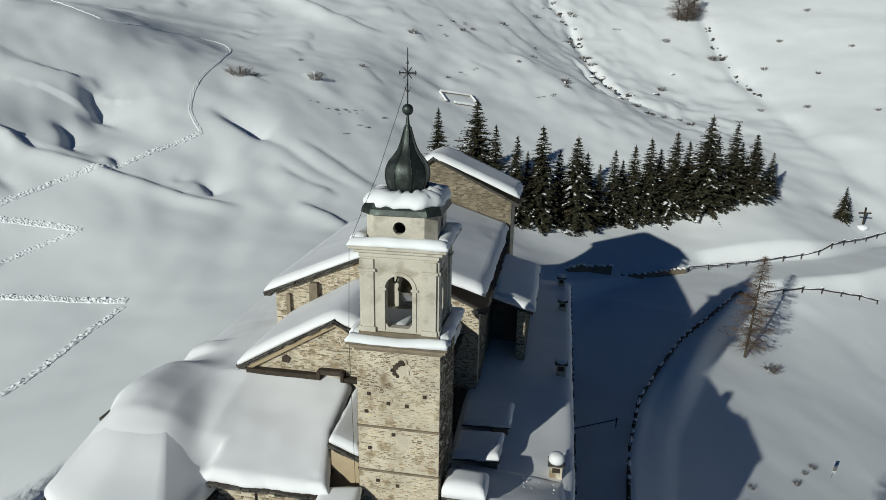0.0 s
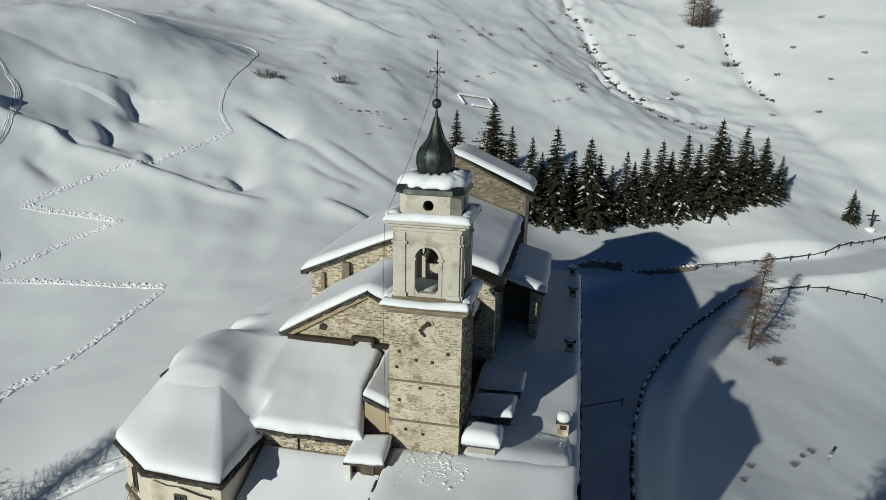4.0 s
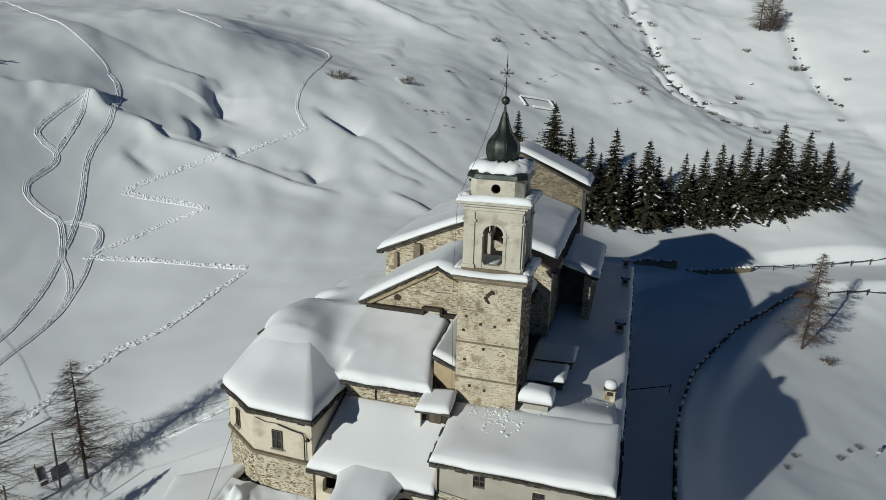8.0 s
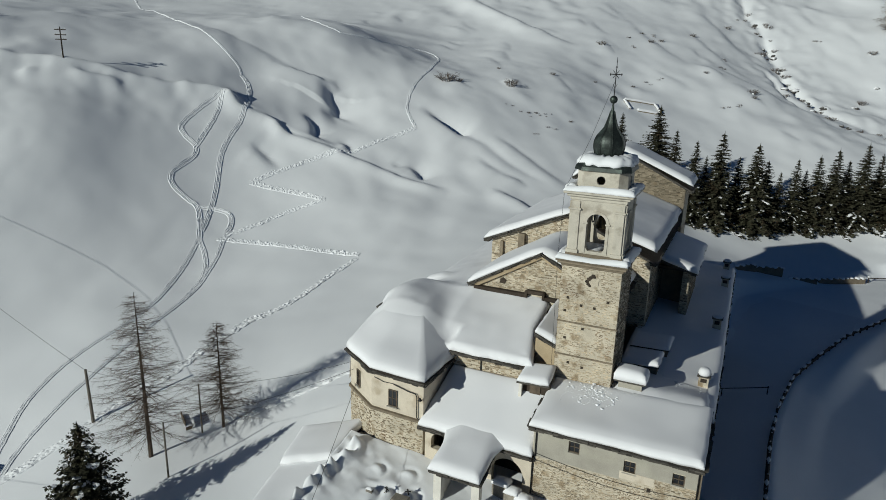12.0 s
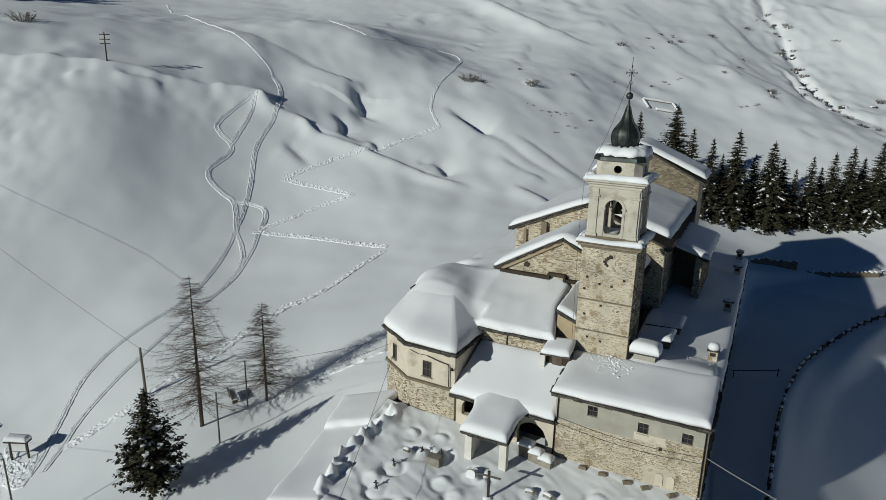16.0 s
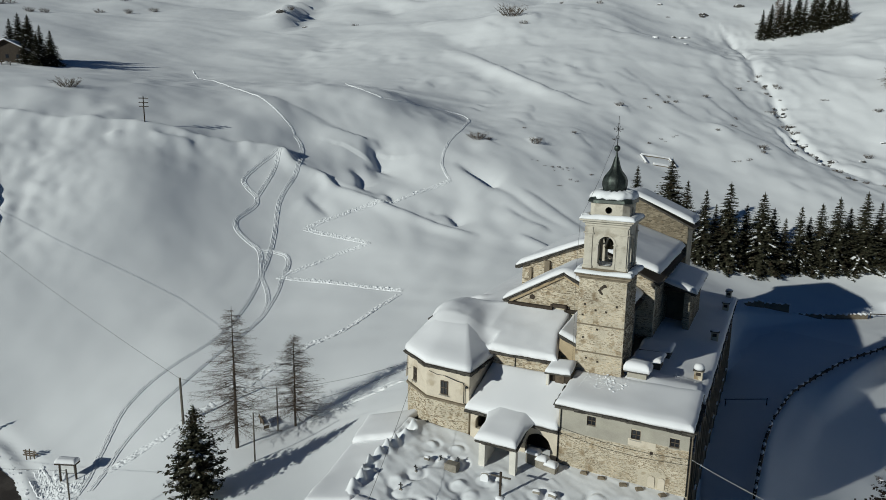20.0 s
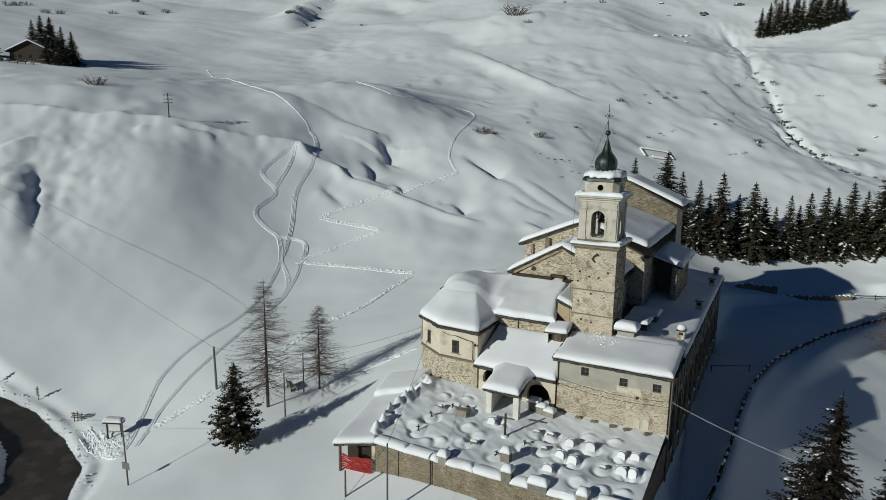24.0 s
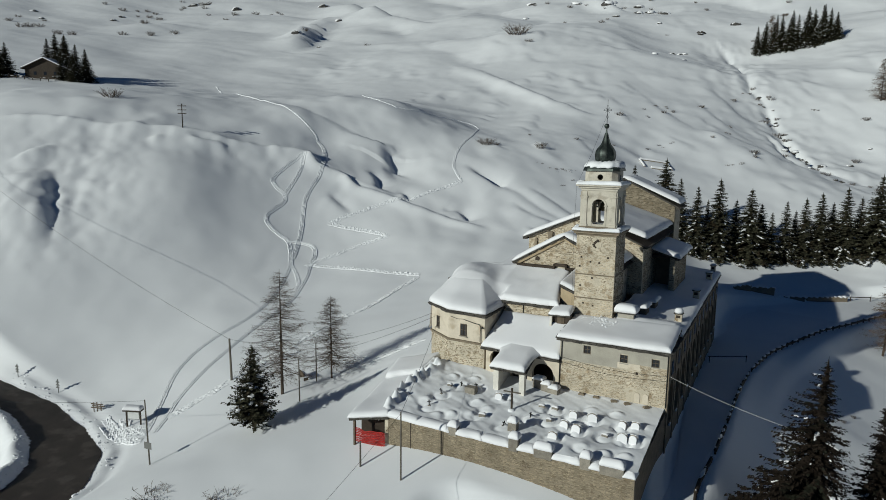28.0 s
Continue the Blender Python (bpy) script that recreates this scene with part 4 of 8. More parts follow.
hat = Shape().rings([eight(1.82, 1.28, 24.33), eight(1.96, 1.38, 24.36), eight(1.9, 1.32, 24.6), eight(1.72, 1.16, 24.86), eight(1.3, 0.8, 25.05), eight(0.85, 0.4, 25.15)])
part("dome_skirt", hat, COPPER, tower, "dark sheet-metal skirt under the dome")
ringsnow = []
for i in range(48):
    a = 2 * math.pi * i / 48
    w = max(abs(math.cos(a)), abs(math.sin(a)))
    w = max(w, (abs(math.cos(a)) + abs(math.sin(a))) / 1.6)
    out = (1.92 + 0.09 * nz(i, 0, 3.0, 51) + 0.05 * nz(i, 2, 1.0, 52)) / w
    ringsnow.append((a, out, 0.12 * nz(i, 0, 2.2, 53)))
rows = []
for q, h in ((0.91, 24.76), (0.98, 24.86), (0.98, 25.06), (0.9, 25.3), (0.74, 25.46), (0.52, 25.5), (0.42, 25.1)):
    rows.append([(math.cos(a) * o * q * (1 + 0.04 * nz(a * 3, q * 5, 0.7, 55)), math.sin(a) * o * q, h - 0.12 * (q > 0.5) + (d * 1.5 if q > 0.48 else 0) + 0.16 * nz(a * 4, q * 6, 0.8, 54) + 0.09 * nz(a * 9, q * 9, 0.7, 56)) for a, o, d in ringsnow])
part("skirt_snow", Shape().rings(rows, False), LUMP_SNOW, tower, "thick broken snow round the dome's foot", True)
knots = [(0.88, 24.7), (0.9, 25.0), (0.97, 25.38), (1.06, 25.7), (1.09, 25.98), (1.06, 26.28), (0.94, 26.58), (0.74, 26.85), (0.54, 27.1), (0.41, 27.38), (0.32, 27.65), (0.24, 27.93), (0.18, 28.16), (0.15, 28.3), (0.06, 28.34)]
prof = []
for i in range(len(knots) - 1):                         # a smooth curve through the knots
    a, b, c, d = (Vector(knots[min(max(i + k, 0), len(knots) - 1)]) for k in (-1, 0, 1, 2))
    for t in (0.0, 0.5):
        prof.append(tuple(0.5 * (2 * b + (c - a) * t + (2 * a - 5 * b + 4 * c - d) * t * t + (3 * b - a - 3 * c + d) * t ** 3)))
prof.append(knots[-1])
bulb = Shape().rings([[(r * w * math.cos(a), r * w * math.sin(a), z) for a, w in [(2 * math.pi * k / 32 + math.pi / 8, (1.0, 0.955, 0.94, 0.955)[k % 4]) for k in range(32)]] for r, z in prof])
dome = part("onion_dome", bulb, COPPER, tower, "dark oxidised copper onion dome with eight ribs", True)
for k in range(8):
    a = math.pi / 8 + k * math.pi / 4
    part("rib", Shape().tube([(r * math.cos(a), r * math.sin(a), z) for r, z in prof[:-3]], 0.028, 5), COPPER, dome, smooth=True)
part("neck", Shape().lathe([(0.12, 28.25), (0.09, 28.5), (0.05, 28.8)], 10), COPPER, tower)
part("finial_ball", Shape().ball((0, 0, 29.04), 0.27, 20), COPPER, tower, "dark copper ball", True)
cross = Shape().tube([(0, 0, 29.3), (0, 0, 31.82)], [0.035, 0.02], 6).tube([(-0.38, 0, 30.7), (0.38, 0, 30.7)], 0.035, 6)
for s in (-1, 1):
    cross.tube([(s * 0.36, 0, 30.6), (s * 0.4, 0, 30.7), (s * 0.36, 0, 30.8)], 0.025, 5)
    cross.tube([(s * 0.02, 0, 29.85), (s * 0.1, 0, 29.95), (s * 0.14, 0, 30.08)], 0.018, 5)
    for d in (-1, 1):
        cross.tube([(0, 0, 30.7), (s * 0.2, 0, 30.7 + d * 0.25)], 0.022, 5)
cross.tube([(-0.06, 0, 31.1), (0, 0, 31.3), (0.06, 0, 31.1)], 0.02, 5)
part("iron_cross", cross, IRON, tower, "wrought-iron cross with rays")
part("stay_wire", Shape().tube([(0, 0, 30.3), (-1.2, -0.9, 26.2), (-2.4, -1.9, 22.9), (-2.44, -2.2, 18.1), (-2.3, -2.3, 12.0), (-2.25, -2.3, 8.5)], 0.012, 4), IRON, tower, "thin lightning wire")


def gable_roof(parent, u0, u1, ridge_u, v0, v1, eave_l, eave_r, ridge_z, thick=0.5, seed=0, over=0.45, lee=0.5):
    """Two roof planes with slab edges and a blanket of snow over them."""
    deck = Shape()
    left = [(u0, v0, eave_l), (ridge_u, v0, ridge_z), (ridge_u, v1, ridge_z), (u0, v1, eave_l)]
    right = [(ridge_u, v0, ridge_z), (u1, v0, eave_r), (u1, v1, eave_r), (ridge_u, v1, ridge_z)]
    deck.slab(left, 0.16).slab(right, 0.16)
    part("roof_deck", deck, DARK_WOOD, parent, "dark boarded roof deck")
    edge = Shape()
    slates(edge, (u0, v0, eave_l), (ridge_u, v0, ridge_z), (0, -1, 0), seed + 1)
    slates(edge, (ridge_u, v0, ridge_z), (u1, v0, eave_r), (0, -1, 0), seed + 2)
    slates(edge, (u1, v0, eave_r), (u1, v1, eave_r), (1, 0, 0), seed + 3)
    slates(edge, (u0, v0, eave_l), (u0, v1, eave_l), (-1, 0, 0), seed + 4)
    part("slate_edging", edge, SLATE, parent, "rough dark stone slabs along the eaves", kind="stuff")
    # one blanket over both planes, folded at the ridge
    s = Shape()
    nu_, nv_ = 40, max(6, int((v1 - v0) / 0.45))
    rows_t, rows_b = [], []
    for j in range(nv_ + 1):
        v = v0 + (v1 - v0) * j / nv_
        ev = min(v - v0, v1 - v)
        for i in range(nu_ + 1):
            q = i / nu_
            u = u0 + (u1 - u0) * q
            if u < ridge_u:
                t = (u - u0) / (ridge_u - u0)
                z = eave_l + (ridge_z - eave_l) * t
            else:
                t = (u1 - u) / (u1 - ridge_u)
                z = eave_r + (ridge_z - eave_r) * t
            if u > ridge_u:                             # drifted deeper towards the lee eave
                z += lee * (1 - t)
            eu = min(u - u0, u1 - u)
            z -= 0.22 * math.exp(-((u - ridge_u) / 0.6) ** 2)
            e = min(ev, eu)
            k = math.sqrt(max(0.0, 1 - (1 - min(e / 0.5, 1)) ** 2))
            w = 0.02 + 0.12 * nz(u, v, 1.1, seed + 6) + 0.1 * nz(u, v, 4.0, seed + 7)
            uu = u + (-w if i == 0 else w if i == nu_ else 0)
            vv = v + (-w if j == 0 else w if j == nv_ else 0)
            h = thick * (0.35 + 0.65 * k) + 0.05 * nz(u, v, 1.8, seed) + 0.09 * nz(u, v, 6.0, seed + 9)
            rows_t.append((uu, vv, z + h))
            rows_b.append((uu, vv, z + 0.02))
    m = nu_ + 1
    faces = [(j * m + i, j * m + i + 1, (j + 1) * m + i + 1, (j + 1) * m + i) for j in range(nv_) for i in range(nu_)]
    n = len(rows_t)
    rim = [i for i in range(m)] + [j * m + nu_ for j in range(1, nv_ + 1)] + [nv_ * m + i for i in reversed(range(nu_))] + [j * m for j in reversed(range(1, nv_))]
    faces += [tuple(n + q for q in reversed(f)) for f in faces] + [(rim[i], n + rim[i], n + rim[(i + 1) % len(rim)], rim[(i + 1) % len(rim)]) for i in range(len(rim))]
    s.add(rows_t + rows_b, faces)
    part("roof_snow", s, ROOF_SNOW, parent, "thick smooth snow on the roof", True)


def flat_snow(parent, quad, thick, seed, **more):
    return part("roof_snow", blanket(quad, thick, seed=seed, **more), ROOF_SNOW, parent, "thick smooth snow on the roof", True)


def window(parent, u, z, w, h, v, label="small dark window with a wooden cross frame"):
    """A sunk window on a wall that faces -v."""
    win = part("window", Shape().box(u - w / 2, u + w / 2, v + 0.06, v + 0.1, z - h / 2, z + h / 2), GLASS, parent, label)
    f = Shape()
    t = 0.06
    for a, b, c, d in ((u - w / 2, u + w / 2, z + h / 2 - t, z + h / 2), (u - w / 2, u + w / 2, z - h / 2, z - h / 2 + t), (u - w / 2, u - w / 2 + t, z - h / 2 + t, z + h / 2 - t), (u + w / 2 - t, u + w / 2, z - h / 2 + t, z + h / 2 - t),
                       (u - 0.025, u + 0.025, z - h / 2 + t, z + h / 2 - t), (u - w / 2 + t, u - 0.026, z - 0.02, z + 0.02), (u + 0.026, u + w / 2 - t, z - 0.02, z + 0.02)):
        f.box(a, b, v + 0.02, v + 0.06, c, d)
    part("frame", f, WOOD, win)
    part("sill", Shape().bevel_box(u - w / 2 - 0.1, u + w / 2 + 0.1, v - 0.12, v + 0.02, z - h / 2 - 0.09, z - h / 2, 0.015), GREY_PLASTER, win)
    return win


def holed_wall(x0, x1, z0, z1, y0, y1, holes):
    """A wall plate with square openings (x, z, w, h): one joined mesh with reveals."""
    s = Shape()
    xs = sorted({x0, x1} | {h[0] - h[2] / 2 for h in holes} | {h[0] + h[2] / 2 for h in holes})
    zs = sorted({z0, z1} | {h[1] - h[3] / 2 for h in holes} | {h[1] + h[3] / 2 for h in holes})
    nx, nz_ = len(xs), len(zs)
    s.v = [(x, y, z) for y in (y0, y1) for z in zs for x in xs]
    solid = lambda i, k: 0 <= i < nx - 1 and 0 <= k < nz_ - 1 and not any(abs((xs[i] + xs[i + 1]) / 2 - h[0]) < h[2] / 2 and abs((zs[k] + zs[k + 1]) / 2 - h[1]) < h[3] / 2 for h in holes)
    at = lambda y, i, k: y * nx * nz_ + k * nx + i
    for i in range(nx - 1):
        for k in range(nz_ - 1):
            if not solid(i, k):
                continue
            s.f += [(at(0, i, k), at(0, i + 1, k), at(0, i + 1, k + 1), at(0, i, k + 1)), (at(1, i + 1, k), at(1, i, k), at(1, i, k + 1), at(1, i + 1, k + 1))]
            for di, dk, a, b in ((-1, 0, (i, k), (i, k + 1)), (1, 0, (i + 1, k + 1), (i + 1, k)), (0, -1, (i + 1, k), (i, k)), (0, 1, (i, k + 1), (i + 1, k + 1))):
                if not solid(i + di, k + dk):
                    s.f.append((at(0, *a), at(0, *b), at(1, *b), at(1, *a)))
    return s


# -- front house --
house = thing("priest_house", "two-storey stone house with grey plaster and snowy roof", "house", CH)
FV = -7.5
wins = [(1.05, 6.72, 0.75, 0.85), (4.7, 6.36, 0.75, 0.85), (7.7, 6.4, 0.75, 0.8)]
part("wall", holed_wall(-1.75, 8.95, -0.5, 7.65, FV, FV + 0.5, wins), MORTAR, house, "stone front wall")
part("wall", Shape().box(-1.75, -1.25, FV + 0.5, -2.2, 1.0, 7.6), MORTAR, house)
part("wall", Shape().box(-1.2, 8.9, -2.2, -1.8, 1.0, 8.3), MORTAR, house)
pl = holed_wall(-1.72, 4.1, 5.35, 7.6, FV - 0.025, FV, [wins[0]])
part("plaster", pl, GREY_PLASTER, house, "grey plaster of the upper storey")
part("plaster", holed_wall(4.1, 8.92, 6.02, 7.6, FV - 0.022, FV, [(4.7, 6.45, 0.75, 0.86), (7.7, 6.44, 0.75, 0.84)]), GREY_PLASTER, house, "paler plaster, patched")
part("plaster", Shape().box(4.0, 6.3, FV - 0.02, FV, 5.45, 6.0), PLASTER, house, "cream plaster patch")
for u, z, w, h in wins:
    window(house, u, z, w - 0.02, h - 0.02, FV + 0.08)
house_faces = stone_face((-1.75, FV, 0.6), (1, 0, 0), 10.7, 4.75, 61, keep=0.7, row=(0.05, 0.1), run=(0.09, 0.28), proud=(0.008, 0.03), inside=lambda x, z: not (6.8 < x < 9.0 and 1.55 < z < 2.9))
house_faces += stone_face((4.15, FV, 5.36), (1, 0, 0), 4.8, 0.6, 62, keep=0.8, inside=lambda x, z: x > 2.2)
stones("stonework", house_faces, STONE, house, "rough ochre rubble stones")
for u in (6.15, 6.95):                                   # two small tablets in the wall
    p = [(u + 0.27 * math.cos(a), 2.95 + 0.27 * math.sin(a)) for a in [math.pi * k / 10 for k in range(11)]]
    part("wall_tablet", Shape().extrude([(u - 0.27, 2.25), (u + 0.27, 2.25)] + p, FV - 0.07, FV - 0.01), PLASTER, house, "pale round-topped memorial tablet")
part("vent_hole", Shape().box(5.9, 6.12, FV - 0.05, FV - 0.02, 5.0, 5.25), DARK_WOOD, house)
part("downpipe", Shape().tube([(-1.55, FV - 0.1, 7.4), (-1.55, FV - 0.1, 5.4), (-1.7, FV - 0.1, 5.2), (-1.7, FV - 0.1, 2.4)], 0.05, 8), IRON, house, "dark iron downpipe")
part("downpipe", Shape().tube([(8.85, FV - 0.1, 7.6), (8.85, FV - 0.1, 2.2)], 0.05, 8), IRON, house, "dark iron downpipe")
cable = Shape()
for dz in (0.0, 0.5):
    cable.tube([(-1.6 + 10.4 * k / 12, FV - 0.06, 5.6 - dz - 0.5 * math.sin(math.pi * k / 12) * 0.8 - 0.25 * k / 12) for k in range(13)], 0.018, 4)
part("wall_cable", cable, IRON, house, "black cables sagging along the wall")
fr = [(-2.05, -7.8, 7.66), (9.1, -7.8, 7.66), (9.1, -1.4, 8.5), (-2.05, -2.0, 8.5)]
part("roof_deck", Shape().slab(fr, 0.16), DARK_WOOD, house)
e = Shape()
slates(e, fr[0], fr[1], (0, -1, 0), 71)
slates(e, fr[0], fr[3], (-1, 0, 0), 72)
part("slate_edging", e, SLATE, house, "rough dark stone slabs along the eaves", kind="stuff")
flat_snow(house, fr, 0.6, 73, edge=1.1, amp=0.07, over=-0.02, wob=0.07, rim=0.3)

# -- side wing with a long flat roof over an arcade --
wing = thing("side_wing", "long arcaded wing with a flat snow-covered roof", "building", CH)
wq = [(1.8, -1.6, 8.3), (9.15, -1.6, 7.75), (9.15, 38.0, 7.75), (1.8, 38.0, 8.5)]
part("roof_deck", Shape().slab(wq, 0.2), DARK_WOOD, wing)
flat_snow(wing, wq, 0.5, 81, step=0.5, edge=0.6, amp=0.1, over=0.08, wob=0.06)
e = Shape()
slates(e, (9.15, -7.8, 7.7), (9.15, 38.0, 7.7), (1, 0, 0), 82)
part("slate_edging", e, SLATE, wing, "dark stone slabs along the eaves", kind="stuff")
bays = 11
for k in range(bays):
    v0, v1 = FV + 0.2 + k * 4.1, FV + 0.2 + (k + 1) * 4.1
    bay = Shape().pierced(v0, v1, -3.4, 7.5, 0.0, 0.45, arch_hole(1.35, 2.9, -0.2, 1.8), ((v0 + v1) / 2, 1.8))
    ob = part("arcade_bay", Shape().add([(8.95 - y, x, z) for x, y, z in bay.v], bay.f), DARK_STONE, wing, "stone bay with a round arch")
    part("upper_window", Shape().add([(8.95 - y, x, z) for x, y, z in Shape().box(v0 + 1.5, v1 - 1.5, -0.04, 0.0, 4.9, 6.3).v], Shape().box(0, 1, 0, 1, 0, 1).f), GLASS, wing, "dark upper window")
    part("pilaster", Shape().bevel_box(8.95, 9.03, v0 - 0.3, v0 + 0.3, -3.4, 7.45, 0.02), DARK_STONE, wing)
    part("bay_snow", Shape().bevel_box(8.96, 9.1, (v0 + v1) / 2 - 0.5, (v0 + v1) / 2 + 0.3, -0.3, -0.12, 0.04), ROOF_SNOW, wing, "snow on the sill", True)
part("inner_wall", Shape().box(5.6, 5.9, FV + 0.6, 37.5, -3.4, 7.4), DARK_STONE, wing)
part("end_wall", Shape().box(2.0, 8.95, 37.5, 37.9, -3.4, 7.5), MORTAR, wing)
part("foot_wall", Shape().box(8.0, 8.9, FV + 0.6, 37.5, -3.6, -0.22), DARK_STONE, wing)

# -- chancel, nave and the tall block behind --
nave = thing("church_nave", "old stone church nave with steep snowy roofs", "church", CH)
# chancel gable
part("gable_wall", Shape().extrude([(-10.7, 9.0), (0.6, 9.0), (0.6, 13.05), (-5.3, 16.35), (-10.7, 13.3)], 4.0, 4.5), MORTAR, nave, "rubble chancel gable")
part("wall", Shape().box(-10.7, -10.2, 4.5, 11.2, 8.0, 12.95), MORTAR, nave)
part("wall", Shape().box(0.1, 0.6, 4.5, 11.2, 8.0, 12.95), MORTAR, nave)
inner = lambda x, z: z < 3.4 - abs(x - 5.2) * 0.57 and z > 0.05
stones("stonework", stone_face((-10.5, 4.0, 12.75), (1, 0, 0), 10.8, 3.5, 91, keep=0.66, inside=inner), STONE, nave, "warm rubble stones of the gable")
rake = Shape()
for a, b in (((-11.2, 12.95), (-5.3, 16.42)), ((-5.3, 16.42), (0.9, 12.95))):
    (x0, z0), (x1, z1) = a, b
    rake.hexa([(x0, 3.75, z0 - 0.42), (x1, 3.75, z1 - 0.42), (x1, 4.02, z1 - 0.42), (x0, 4.02, z0 - 0.42), (x0, 3.62, z0 - 0.04), (x1, 3.62, z1 - 0.04), (x1, 4.02, z1 - 0.04), (x0, 4.02, z0 - 0.04)])
part("raking_cornice", rake, TAN_PLASTER, nave, "plastered raking cornice")
base = Shape().bevel_box(-11.1, -6.4, 3.55, 4.02, 12.45, 12.8, 0.04).bevel_box(-6.4, -4.9, 3.55, 4.02, 12.85, 13.15, 0.04).bevel_box(-4.9, 0.4, 3.55, 4.02, 12.45, 12.75, 0.04).bevel_box(-6.5, -6.3, 3.5, 4.02, 12.5, 13.1, 0.02).bevel_box(-5.0, -4.8, 3.5, 4.02, 12.5, 13.1, 0.02)
part("gable_cornice", base, DARK_WOOD, nave, "dark stepped cornice at the gable's foot")
part("gable_hole", Shape().extrude([(-8.9, 13.3), (-8.45, 13.25), (-8.3, 13.6), (-8.6, 13.8), (-8.85, 13.65)], 3.93, 4.01), DARK_WOOD, nave, "broken hole in the gable")
gable_roof(nave, -11.6, 1.2, -5.3, 3.6, 11.4, 12.95, 12.95, 16.55, 0.55, 100)
# nave
part("gable_wall", Shape().extrude([(-12.5, 9.0), (2.4, 9.0), (2.4, 14.95), (-5.1, 18.35), (-12.5, 15.2)], 11.3, 11.8), MORTAR, nave, "rubble nave gable")
stones("stonework", stone_face((-12.5, 11.3, 12.9), (1, 0, 0), 7.6, 5.3, 101, keep=0.66, inside=lambda x, z: z < 2.3 + x * 0.425) + stone_face((-1.0, 11.3, 8.6), (1, 0, 0), 3.4, 7.6, 102, keep=0.66, inside=lambda x, z: z < 7.75 - x * 0.44), STONE, nave)
part("buttress", Shape().bevel_box(-9.75, -9.15, 10.85, 11.31, 12.5, 16.0, 0.05).bevel_box(-11.6, -11.3, 11.0, 11.31, 12.5, 15.0, 0.04), DARK_STONE, nave, "dark stone buttress on the gable")
part("wall", Shape().box(-12.5, -12.0, 11.8, 30, 3.0, 15.1), MORTAR, nave)
part("wall", Shape().box(1.9, 2.4, 11.8, 30, 7.0, 14.95), MORTAR, nave)
stones("stonework", stone_face((2.4, 11.8, 8.4), (0, 1, 0), 18, 6.4, 103, keep=0.66), STONE, nave)
gable_roof(nave, -13.2, 2.85, -5.1, 10.9, 30.2, 15.05, 14.95, 18.5, 0.6, 110, lee=0.95)
# tall block behind
tall = thing("tall_church_block", "tall stone church block with a steep snowy roof", "church", CH)
part("gable_wall", Shape().extrude([(-9.3, 8.0), (2.95, 8.0), (2.95, 18.4), (-4.6, 22.35), (-9.3, 19.0)], 30.3, 30.8), GREY_MORTAR, tall, "rubble gable wall")
stones("stonework", stone_face((-9.3, 30.3, 15.0), (1, 0, 0), 12.2, 7.4, 121, keep=0.66, inside=lambda x, z: z < 7.3 - abs(x - 4.7) * (0.52 if x > 4.7 else 0.72), row=(0.1, 0.18), run=(0.2, 0.6)), WALL_STONE, tall, "ochre rubble stones")
for x0, x1, y0, z0 in ((-9.3, -8.8, 30.8, 4.0), (2.45, 2.95, 30.8, -1.0), (-8.8, 2.45, 35.2, -1.0)):
    part("wall", Shape().box(x0, x1, y0, 35.7, z0, 18.35), MORTAR, tall)
gable_roof(tall, -9.7, 3.7, -4.6, 29.9, 36.1, 18.8, 18.4, 22.5, 0.6, 130)
# side chapel on the right
annex = thing("side_chapel", "small stone side chapel with a snowy lean-to roof", "chapel", CH)
part("wall", Shape().box(4.95, 5.4, 17.65, 26.8, 7.9, 12.8), MORTAR, annex)
part("wall", Shape().box(2.45, 5.4, 26.8, 27.2, 7.9, 13.2), MORTAR, annex)
part("pillar", Shape().box(4.72, 5.4, 17.0, 17.65, 7.9, 12.85), MORTAR, annex, "rubble pillar at the open front")
part("lintel", Shape().bevel_box(2.45, 5.45, 16.95, 17.4, 12.86, 13.2, 0.03), DARK_WOOD, annex, "dark timber beam over the opening")
part("back_wall", Shape().box(2.45, 4.95, 20.2, 20.6, 7.9, 12.8), DARK_STONE, annex)
stones("stonework", stone_face((4.72, 17.0, 8.4), (1, 0, 0), 0.68, 4.4, 141, keep=0.7) + stone_face((5.4, 17.0, 8.4), (0, 1, 0), 9.8, 4.3, 142, keep=0.7), STONE, annex)
aq = [(2.5, 16.6, 13.9), (5.9, 16.6, 12.95), (5.9, 27.4, 12.95), (2.5, 27.4, 13.9)]
part("roof_deck", Shape().slab(aq, 0.16), DARK_WOOD, annex)
flat_snow(annex, aq, 0.55, 143, edge=0.6)
e = Shape()
slates(e, aq[0], aq[1], (0, -1, 0), 144)
slates(e, aq[1], aq[2], (1, 0, 0), 145)
part("slate_edging", e, SLATE, annex, kind="stuff")

# -- low chapel range in front of the chancel --
rng_ = thing("chapel_range", "low chapel range with a broad snow-covered roof", "chapel", CH)
part("wall", Shape().box(-9.9, -4.1, -2.9, -2.4, 4.0, 9.55), MORTAR, rng_)
part("wall", Shape().box(-5.0, -4.6, -2.4, 3.9, 4.0, 9.9), MORTAR, rng_)
stones("stonework", stone_face((-9.9, -2.9, 8.2), (1, 0, 0), 5.8, 1.35, 151, keep=0.66), STONE, rng_)
part("drain", Shape().tube([(-7.6, -2.98, 9.5), (-7.6, -2.98, 8.4)], 0.05, 8), IRON, rng_)
cq = [(-10.2, -3.3, 9.62), (-3.45, -3.3, 9.62), (-4.4, 3.9, 12.0), (-12.5, 3.9, 12.0)]
